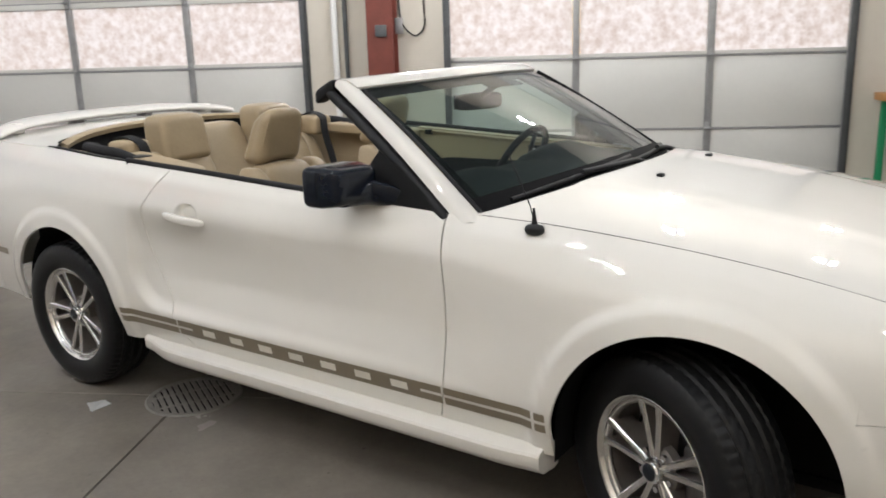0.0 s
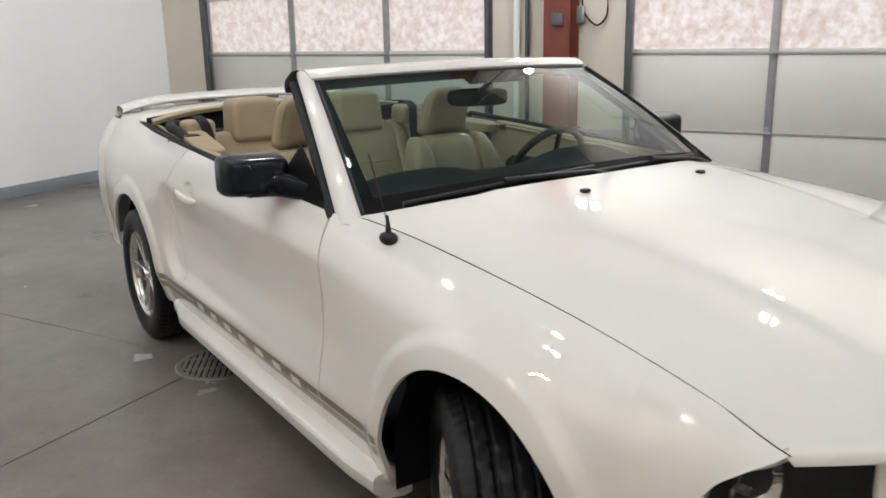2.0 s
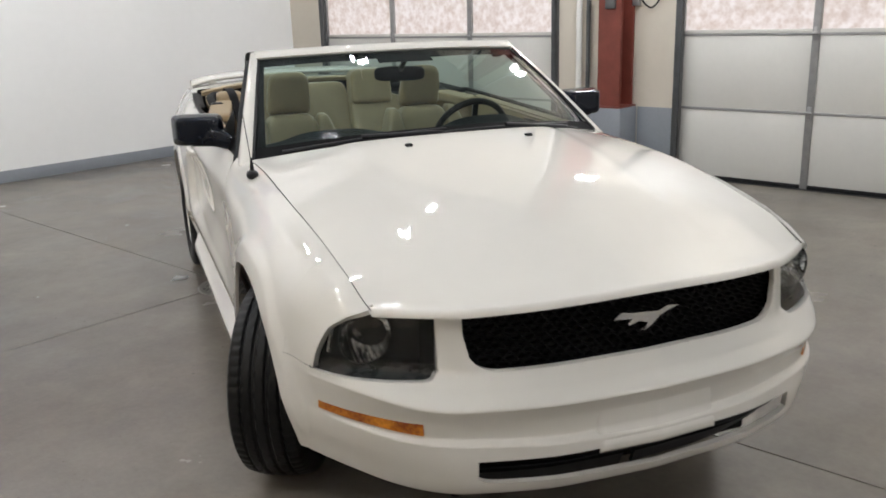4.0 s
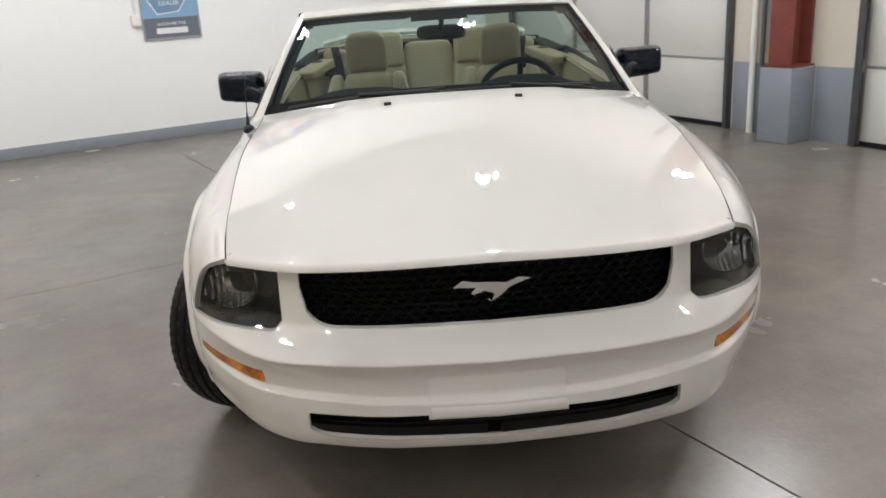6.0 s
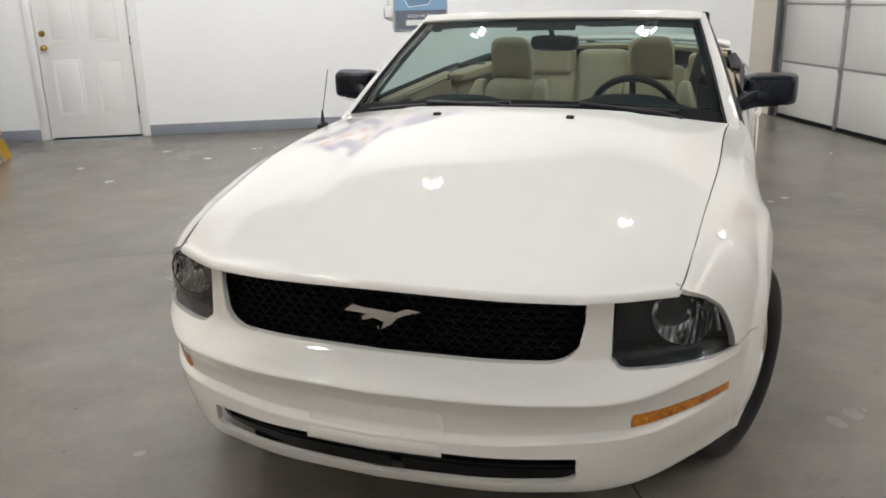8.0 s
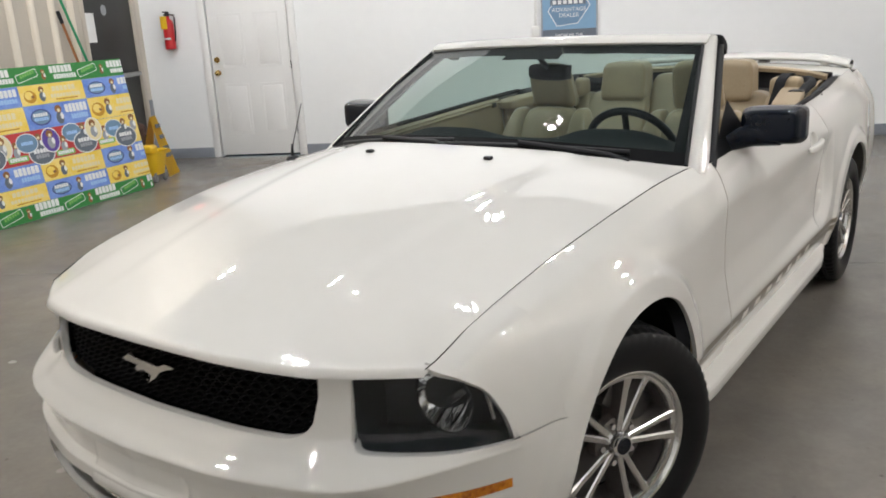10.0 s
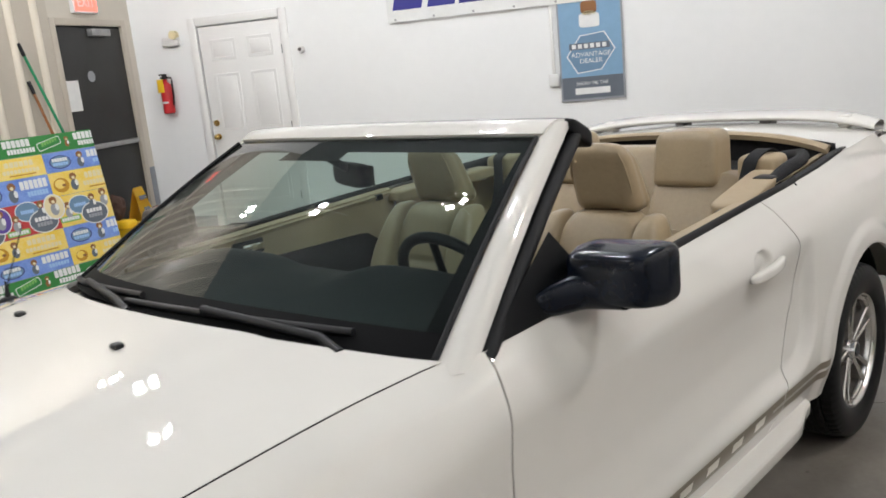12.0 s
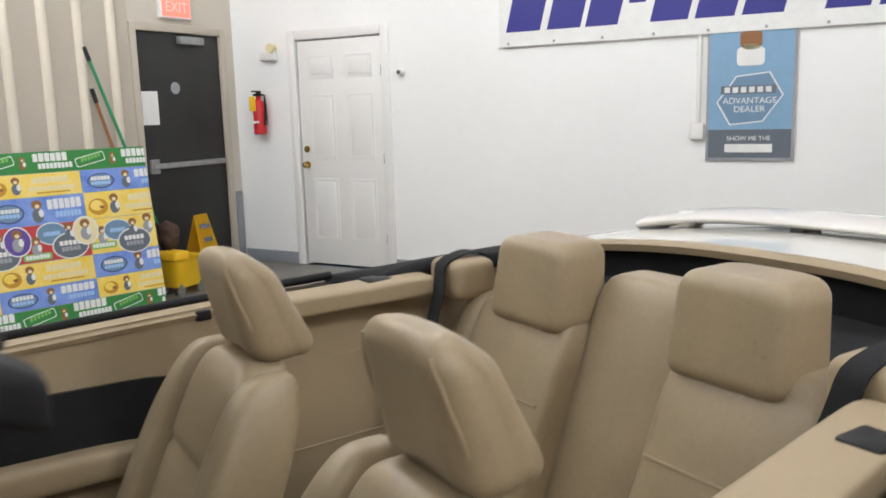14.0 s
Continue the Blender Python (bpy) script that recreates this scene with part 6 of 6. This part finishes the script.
def wheel_parts(m):
    """A wheel whose face looks along +x, at the pose m."""
    w = new("wheel")
    w.parent = car
    w.matrix_parent_inverse = world_of(car).inverted()
    w.matrix_basis = m
    part("tyre", tyre_mesh(), w, "black road tyre", m)
    part("rim", mesh("rim", *lathe([(-0.095, 0.213), (-0.09, 0.195), (0.03, 0.183), (0.066, 0.186)], 64), ALLOYGREY, 40), w, "grey painted rim barrel", m)
    part("rim_lip", mesh("rim_lip", *lathe([(0.064, 0.1855), (0.074, 0.187), (0.080, 0.190), (0.083, 0.1965), (0.083, 0.2015), (0.088, 0.204), (0.094, 0.2085), (0.0965, 0.214), (0.094, 0.219), (0.085, 0.2215), (0.078, 0.220)], 72), ALLOY, 25), w, "bright machined rim lip", m)
    part("brake_disc", mesh("brake_disc", *lathe([(0.005, 0.0), (0.005, 0.15), (-0.02, 0.15)], 40), STEEL, 30), w, "", m)
    part("wheel_back", mesh("wheel_back", *lathe([(-0.03, 0.0), (-0.03, 0.186)], 40), GAP, 30), w, "", m)
    part("caliper", box("caliper", (-0.03, 0.07, -0.09), (0.035, 0.165, 0.09), STEEL, 0.015), w, "", m)
    for k in range(5):
        for d in (-1, 1):
            sm = m @ pose(0, 0, 0, 72 * k, 0, 0)
            r0, r1, t0, t1 = 0.036, 0.194, 0.007 * d, 0.034 * d
            for nm, mt, dep, fat in (("spoke", ALLOYGREY, 0.070, 1.0), ("spoke_face", ALLOY, 0.004, 0.80)):
                bm = bmesh.new()
                rings = []
                for r_, tt, fx, wd in ((r0, t0, 0.068, 0.0080), (0.075, t0 + 0.26 * (t1 - t0), 0.070, 0.0075), (0.15, t0 + 0.73 * (t1 - t0), 0.075, 0.0075), (r1, t1, 0.082, 0.0105)):
                    wd *= fat
                    fx += 0.0025 if dep < 0.01 else 0
                    rings.append([bm.verts.new(p) for p in ((fx, tt - wd, r_), (fx, tt + wd, r_), (fx - dep, tt + wd * 1.7, r_), (fx - dep, tt - wd * 1.7, r_))])
                for a, b in zip(rings, rings[1:]):
                    for i in range(4):
                        bm.faces.new((a[i], a[(i + 1) % 4], b[(i + 1) % 4], b[i]))
                bm.faces.new(rings[0][::-1])
                bm.faces.new(rings[-1])
                part(nm, from_bm(nm, bm, mt, 30), w, "machined spoke face" if dep < 0.01 else "grey painted spoke", sm)
        g = math.radians(72 * k + 36)
        part("lug_nut", cyl("lug_nut", (0.04, 0.057 * math.sin(g), 0.057 * math.cos(g)), (0.07, 0.057 * math.sin(g), 0.057 * math.cos(g)), 0.011, CHROME, 0.009, 6), w, "", m)
    part("hub", mesh("hub", *lathe([(0.03, 0.075), (0.055, 0.072), (0.062, 0.060), (0.062, 0.0)], 40), ALLOYGREY, 40), w, "", m)
    cap = part("centre_cap", mesh("centre_cap", *lathe([(0.055, 0.036), (0.084, 0.034), (0.090, 0.030), (0.090, 0.0)], 32), CHROME, 40), w, "chrome centre cap", m)
    part("cap_face", mesh("cap_face", *lathe([(0.0905, 0.025), (0.0925, 0.023), (0.0925, 0.0)], 24), GLOSSBLACK, 40), cap, "", m)
    return w


STEER = -24
first = wheel_parts(pose(0.805, 2.748, TYRE_R, 10, 0, 0))
for m in (pose(-0.812, 2.748, TYRE_R, 25, 0, 180), pose(0.775, -0.01, TYRE_R, 55, 0, STEER), pose(-0.800, 0.015, TYRE_R, 5, 0, 180 + STEER - 3)):
    copy_thing(first, m)

# ---- cabin ----
part("cabin_floor", box("cabin_floor", (-0.76, 0.45, 0.22), (0.76, 2.35, 0.26), CLOTH, 0.01), car, "black carpeted cabin floor")
part("bulkhead", box("bulkhead", (-0.76, 0.40, 0.25), (0.76, 0.46, 0.93), GAP, 0.01), car)
part("engine_cover", box("engine_cover", (-0.50, -0.74, 0.24), (0.50, 0.42, 0.72), GAP, 0.02), car)
part("underbody", box("underbody", (-0.50, -0.72, 0.20), (0.50, 3.6, 0.24), GAP, 0.01), car)
part("trunk_floor", box("trunk_floor", (-0.52, 3.1, 0.26), (0.52, 3.66, 0.60), GAP, 0.02), car)


def dash_at(u, v):
    x = -0.735 + 1.47 * u
    P = ((0.50, 0.972), (0.64, 0.990), (0.80, 1.000), (0.95, 0.998), (1.055, 0.980), (1.085, 0.940), (1.07, 0.87), (1.03, 0.76), (0.97, 0.60), (0.93, 0.45))
    i = v * (len(P) - 1)
    k = min(len(P) - 2, int(i))
    f = i - k
    y, z = P[k][0] + f * (P[k + 1][0] - P[k][0]), P[k][1] + f * (P[k + 1][1] - P[k][1])
    for c in (0.37, -0.37):
        hump = math.exp(-((x - c) / 0.19) ** 4) * math.exp(-((y - 0.98) / 0.12) ** 2)
        z += 0.045 * hump * (1 if c > 0 else 0.7)
    y += 0.06 * (abs(x) / 0.735) ** 4
    z -= 0.035 * (abs(x) / 0.735) ** 6
    return x, y, z


dash = part("dashboard", mesh("dashboard", *lattice(dash_at, lin(45), lin(40), 0.01, (0, 0.6, 0.5)), DASH, 45), car, "charcoal grained dashboard")
for x in (-0.55, -0.2, 0.2, 0.56):
    part("air_vent", cyl("air_vent", (x, 1.02, 0.885), (x, 1.045, 0.885), 0.045, BLACK), dash)
part("radio_stack", box("radio_stack", (-0.12, 0.98, 0.62), (0.12, 1.035, 0.84), BLACK, 0.012), dash, "black radio panel")
part("dash_trim", box("dash_trim", (-0.66, 0.99, 0.80), (0.10, 1.028, 0.815), ALLOY, 0.004), dash, "thin metal dash strip")
console = part("centre_console", box("centre_console", (-0.115, 0.98, 0.26), (0.115, 1.95, 0.60), DASH, 0.03, 3), car, "charcoal centre console")
part("armrest", from_bm("armrest", puff(0.105, 0.16, 0.045, 0.4, 8, lambda q: q + Vector((-0.03, 1.73, 0.625))), BLACK, 60), console, "black console armrest")
part("gear_lever", tube("gear_lever", [(0.0, 1.30, 0.58), (0.0, 1.32, 0.72)], 0.012, CHROME), console)
part("gear_knob", from_bm("gear_knob", puff(0.025, 0.03, 0.035, 0.9, 6, lambda q: q + Vector((0, 1.325, 0.74))), BLACK, 60), console)

# Steering wheel.
SWM = pose(0.37, 1.165, 0.932, -62, 0, 0)
ring = [SWM @ Vector((0.182 * math.cos(g), 0.182 * math.sin(g), 0)) for g in (2 * math.pi * i / 48 for i in range(48))]
sw = part("steering_wheel", tube("steering_wheel", ring, 0.0155, BLACK, 12, True), car, "black leather steering wheel")
part("wheel_boss", from_bm("wheel_boss", puff(0.075, 0.06, 0.03, 0.6, 8, lambda q: SWM @ (q + Vector((0, -0.005, -0.03)))), BLACK, 60), sw)
for g in (math.radians(10), math.radians(170), math.radians(270)):
    part("wheel_spoke", tube("wheel_spoke", [SWM @ Vector((0.05 * math.cos(g), 0.05 * math.sin(g), -0.025)), SWM @ Vector((0.178 * math.cos(g), 0.178 * math.sin(g), 0))], 0.014, ALLOY if g < 4 else BLACK, 8, flat=0.6), sw)
part("steering_column", tube("steering_column", [SWM @ Vector((0, 0, -0.03)), SWM @ Vector((0, 0, -0.20))], 0.045, BLACK), sw)


# Seats.
def seam(name, pts, parent, m, r=0.0035):
    part(name, tube(name, pts, r, TANTRIM, 6), parent, "", m)


def front_seat(side):
    m = pose(0.375 * side, 0, 0)
    root = new("front_seat")
    root.parent = car
    root.matrix_parent_inverse = world_of(car).inverted()
    root.matrix_basis = pose(0.375 * side, 1.7, 0.3)
    tagged(root, "tan leather front seat with a tall headrest")

    def back(q):
        t = (q.z + 0.27) / 0.54
        y = 1.70 + 0.21 * t + q.y * (1 - 0.18 * t)
        w = 1 - 0.14 * step01(0.55, 1.0, t)
        y += -0.035 * step01(0.6, 1.0, abs(q.x) / 0.235) * (1 - step01(0.75, 1.0, t)) if q.y < 0 else 0
        y += 0.02 * (abs(q.x) / 0.235) ** 2 if q.y > 0 else 0
        # Stitched grooves across the insert.
        if q.y < 0:
            y += 0.010 * sum(math.exp(-((q.z - g) / 0.011) ** 2) for g in (-0.115, 0.065))
        return Vector((q.x * w, y, 0.735 + q.z))

    part("backrest", from_bm("backrest", puff(0.165, 0.075, 0.27, 0.35, 48, back), LEATHER, 60), root, "tan leather backrest", m)
    for s in (-1, 1):
        def bol(q):
            t = (q.z + 0.265) / 0.53
            return Vector((s * (0.195 - 0.022 * step01(0.6, 1, t)) + q.x * (1 - 0.25 * step01(0.7, 1, t)), 1.672 + 0.225 * t + q.y * (1 - 0.25 * t), 0.735 + q.z))

        part("side_bolster", from_bm("side_bolster", puff(0.058, 0.098, 0.265, 0.5, 12, bol), LEATHER, 60), root, "tan leather side bolster", m)

        def cbol(q):
            return Vector((s * 0.205 + q.x, 1.55 + q.y, 0.515 + q.z + 0.03 * (q.y / -0.27)))

        part("cushion_bolster", from_bm("cushion_bolster", puff(0.055, 0.27, 0.085, 0.5, 10, cbol), LEATHER, 60), root, "", m)
    part("cushion", from_bm("cushion", puff(0.17, 0.27, 0.075, 0.35, 12, lambda q: Vector((q.x, 1.54 + q.y, 0.505 + q.z + 0.03 * (q.y / -0.27)))), LEATHER, 60), root, "tan leather seat cushion", m)

    def head(q):
        t = (q.z + 0.112) / 0.224
        dep = 1.12 - 0.42 * t
        y = 1.968 - 0.082 * t + q.y * dep
        y -= 0.02 * step01(0.75, 1.0, t) * (1 if q.y > 0 else 0)
        return Vector((q.x * (1.0 - 0.10 * t) * (1 + 0.05 * (1 if q.y < 0 else -1)), y, 1.115 + q.z - 0.012 * (q.x / 0.112) ** 2))

    part("headrest", from_bm("headrest", block(0.114, 0.072, 0.114, 0.046, 16, head), LEATHER, 60), root, "tan leather headrest", m)
    for x in (-0.055, 0.055):
        part("headrest_post", cyl("headrest_post", (x, 1.925, 0.97), (x, 1.94, 1.03), 0.007, CHROME, seg=10), root, "", m)
    part("seat_base", box("seat_base", (-0.2, 1.36, 0.26), (0.2, 1.80, 0.44), BLACK, 0.02), root, "", m)
    # Stitched seams of the backrest.
    for z, w in ((0.62, 0.155), (0.80, 0.152)):
        t = (z - 0.465) / 0.54
        seam("seam", [(x, 1.70 + 0.21 * t - 0.074 * (1 - 0.18 * t) + 0.010, z) for x in lin(8, -w, w)], root, m)
    seam("seam", curve_pts([(0.101, 1.905, 1.03), (0.105, 1.882, 1.09), (0.101, 1.860, 1.15), (0.085, 1.850, 1.20)], 14), root, m)
    seam("seam", curve_pts([(-0.101, 1.905, 1.03), (-0.105, 1.882, 1.09), (-0.101, 1.860, 1.15), (-0.085, 1.850, 1.20)], 14), root, m)
    return root


for side in (-1, 1):
    front_seat(side)

# Rear bench with two humped backs.
rs = new("rear_seat")
rs.parent = car
rs.matrix_parent_inverse = world_of(car).inverted()
rs.matrix_basis = pose(0, 2.5, 0.4)
tagged(rs, "tan leather rear bench with two integral headrests")


def rback(q, cx, w, zt):
    t = (q.z + 0.3) / 0.6
    return Vector((cx + q.x * w, 2.50 + 0.24 * t + q.y, 0.46 + (zt - 0.46) * t))


part("backrest_middle", from_bm("backrest_middle", puff(0.165, 0.06, 0.3, 0.25, 14, lambda q: rback(q, 0, 1.0, 1.10) + Vector((0, 0.045, 0))), LEATHER, 60), rs, "tan leather middle backrest")
for s in (-1, 1):
    part("backrest", from_bm("backrest", puff(0.185, 0.075, 0.3, 0.28, 14, lambda q: rback(q, 0.335 * s, 1.0, 1.01) - Vector((0, 0.048, 0))), LEATHER, 60), rs, "tan leather rear backrest")
    part("back_bolster", from_bm("back_bolster", puff(0.05, 0.08, 0.3, 0.5, 10, lambda q: rback(q, 0.535 * s, 1.0, 1.0) - Vector((0, 0.06, 0))), LEATHER, 60), rs)

    def rhead(q):
        t = (q.z + 0.1) / 0.2
        return Vector((0.296 * s + q.x * (1 - 0.06 * t), 2.665 + 0.02 * t + q.y * (1.05 - 0.15 * t), 1.068 + q.z - 0.02 * (q.x / 0.147) ** 4 * (1 if q.z > 0 else 0)))

    part("headrest", from_bm("headrest", block(0.136, 0.085, 0.108, 0.032, 16, rhead), LEATHER, 60), rs, "tan leather integral headrest")
    for z in (0.62, 0.80):
        t = (z - 0.46) / 0.55
        seam("seam", [(0.335 * s + x, 2.452 + 0.24 * t - 0.0755, z) for x in lin(8, -0.165, 0.165)], rs, None)
part("cushion", from_bm("cushion", puff(0.56, 0.22, 0.09, 0.3, 14, lambda q: Vector((q.x, 2.32 + q.y, 0.50 + q.z + 0.03 * (q.y / -0.22)))), LEATHER, 60), rs, "tan leather rear cushion")

# Side linings, belt-line seals, belts.
for s in (-1, 1):
    def lining(y0, y1, z0, out, dz=0.0):
        return lattice(lambda u, v: (s * (TOP(y0 + (y1 - y0) * u)[0] - out - 0.05 * math.sin(math.pi * min(1, v * 1.1)) ** 2 * 0.6), y0 + (y1 - y0) * u, TOP(y0 + (y1 - y0) * u)[1] - 0.004 + dz - v * (TOP(y0 + (y1 - y0) * u)[1] - z0)), lin(24), lin(14), 0.02, (s * 3, 1.6, 0.7))

    dp = part("door_lining", mesh("door_lining", *lining(0.80, 2.02, 0.27, 0.075), TANTRIM, 45), car, "tan door lining")
    part("belt_pad", mesh("belt_pad", *lattice(lambda u, v: (s * (TOP(0.86 + 1.16 * u)[0] - 0.012 - 0.075 * v), 0.86 + 1.16 * u, TOP(0.86 + 1.16 * u)[1] + 0.008 * math.sin(math.pi * v) - 0.004 - 0.012 * v), lin(24), lin(7), 0.015, (0, 1.5, 0)), TANTRIM, 60), dp, "tan padded door top")
    part("door_pocket", mesh("door_pocket", *lattice(lambda u, v: (s * (TOP(0.92 + 0.96 * u)[0] - 0.110), 0.92 + 0.96 * u, 0.70 + 0.03 * bend(u, 0.86, 1.0) + (0.19 - 0.012 * u - 0.07 * bend(u, 0.86, 1.0)) * v), lin(20), lin(8), 0.01, (s * 3, 1.4, 0.6)), CLOTH), dp, "black recess in the door lining")
    part("armrest", from_bm("armrest", puff(0.045, 0.30, 0.04, 0.5, 8, lambda q: Vector((s * 0.715 + q.x, 1.50 + q.y, 0.70 + q.z))), TANTRIM, 60), dp, "tan door armrest")
    bm = bmesh.new()
    box_bm(bm, (s * 0.742 - 0.007, 1.235, 0.922), (s * 0.742 + 0.007, 1.325, 0.950), 0.006)
    hd = part("inner_handle", from_bm("inner_handle", bm, CHROME), dp, "chrome inner door handle")
    part("handle_cup", box("handle_cup", (s * 0.754 - 0.003, 1.20, 0.908), (s * 0.754 + 0.003, 1.335, 0.962), BLACK, 0.003), hd)
    part("lock_button", box("lock_button", (s * 0.757 - 0.02, 1.915, 0.990), (s * 0.757 + 0.012, 1.955, 1.016), BLACK, 0.004), dp)
    ql = part("quarter_lining", mesh("quarter_lining", *lining(2.03, 2.95, 0.27, 0.10, -0.014), TANTRIM, 45), car, "tan rear side lining")
    pad = puff(0.060, 0.275, 0.026, 0.25, 10, lambda q: Vector((s * (0.697 - 0.030 * (q.y / 0.2)) + q.x, 2.27 + q.y, 1.008 + q.z + 0.05 * q.y)))
    part("rear_armrest", from_bm("rear_armrest", pad, TANTRIM, 60), ql, "tan padded side rest")
    part("belt_guide", from_bm("belt_guide", puff(0.075, 0.07, 0.055, 0.4, 8, lambda q: q + Vector((s * 0.60, 2.62, 1.035))), TANTRIM, 60), ql, "tan seat belt guide")
    for z in (0.845, 0.612):
        seam("seam", [(s * (TOP(y)[0] - 0.10 - 0.03 * math.sin(math.pi * min(1, (TOP(y)[1] - 0.034 - z) / (TOP(y)[1] - 0.27) * 1.1)) ** 2), y, z + 0.03 * (y - 2.3)) for y in lin(14, 2.06, 2.66)], ql, None, 0.003)
    part("belt_slot", box("belt_slot", (s * 0.70 - 0.035, 2.36, 1.02), (s * 0.70 + 0.035, 2.44, 1.045), BLACK, 0.01), ql, "black belt slot")
    # Folded roof frame and seals, black.
    part("belt_seal", tube("belt_seal", [(s * (TOP(y)[0] - 0.008), y, TOP(y)[1] + 0.004) for y in lin(44, 0.95, 2.32)], 0.012, SEAL, 8), car, "black rubber belt-line seal")
    ws_ = lattice(lambda u, v: (s * (TOP(2.30 + 0.66 * u)[0] - 0.006 - 0.055 * v * min(1, 6 * u + 0.1)), 2.30 + 0.66 * u, TOP(2.30 + 0.66 * u)[1] + 0.006 + 0.006 * math.sin(math.pi * v) - 0.02 * v), lin(24), lin(5), 0.02, (0, 2.3, 0))
    part("well_seal", mesh("well_seal", *ws_, SEAL, 60), car, "black rubber seal round the roof well")
    rail = tube("roof_rail", curve_pts([(s * 0.72, 2.30, 1.0), (s * 0.715, 2.6, 1.05), (s * 0.66, 2.85, 1.05), (s * 0.55, 2.95, 1.03)], 20), 0.024, CLOTH, 10)
    part("roof_rail", rail, car, "black folded roof rail")
    # Belts.
    def strap(pts, w, nm="seat_belt"):
        P = curve_pts(pts, 16)
        v_, f_ = [], []
        for p in P:
            v_ += [p + Vector((-w / 2, 0, 0)), p + Vector((w / 2, 0, 0)), p + Vector((w / 2, -0.003, 0.004)), p + Vector((-w / 2, -0.003, 0.004))]
        for i in range(len(P) - 1):
            for k in range(4):
                f_.append((4 * i + k, 4 * i + (k + 1) % 4, 4 * i + 4 + (k + 1) % 4, 4 * i + 4 + k))
        return mesh(nm, v_, f_, CLOTH, 40)

    rb = part("rear_belt", strap([(s * 0.605, 2.71, 1.08), (s * 0.60, 2.64, 1.102), (s * 0.59, 2.545, 1.075), (s * 0.575, 2.525, 1.0), (s * 0.540, 2.42, 0.775), (s * 0.51, 2.36, 0.58)], 0.050, "rear_belt"), car, "black rear seat belt")
    part("belt_tongue", box("belt_tongue", (s * 0.53 - 0.012, 2.415, 0.74), (s * 0.53 + 0.012, 2.455, 0.81), CHROME, 0.004), rb, "metal belt tongue")
# Roof well behind the bench, and the tan cover edge along it.
wl = lattice(lambda u, v: (-0.72 + 1.44 * u, 2.80 + 0.24 * v + 0.15 * v * (1 - (2 * u - 1) ** 2), 0.93 + 0.03 * math.sin(9 * u) * math.sin(math.pi * v) + 0.05 * v), lin(40), lin(10), 0.02, (0, 2.8, 0))
part("folded_roof", mesh("folded_roof", *wl, CLOTH), car, "black folded fabric roof in its well")
part("well_wall", mesh("well_wall", *lattice(lambda u, v: (-0.76 + 1.52 * u, deck_front(-0.76 + 1.52 * u) - 0.02, 0.86 + 0.225 * v), lin(30), lin(4), 0.0, (0, 9, 1)), CLOTH), car, "black lining of the roof well")


def boot_at(u, v):
    x = -0.735 + 1.47 * u
    y = deck_front(x) - 0.080 + 0.085 * v
    return x, y, deck_at(0.5 + x / 1.58, 0)[2] - 0.002 + 0.010 * math.sin(math.pi * v)


part("boot_edge", mesh("boot_edge", *lattice(boot_at, lin(40), lin(8), 0.022, (0, 3.0, 0)), TANTRIM, 60), car, "tan cover edge behind the roof well")
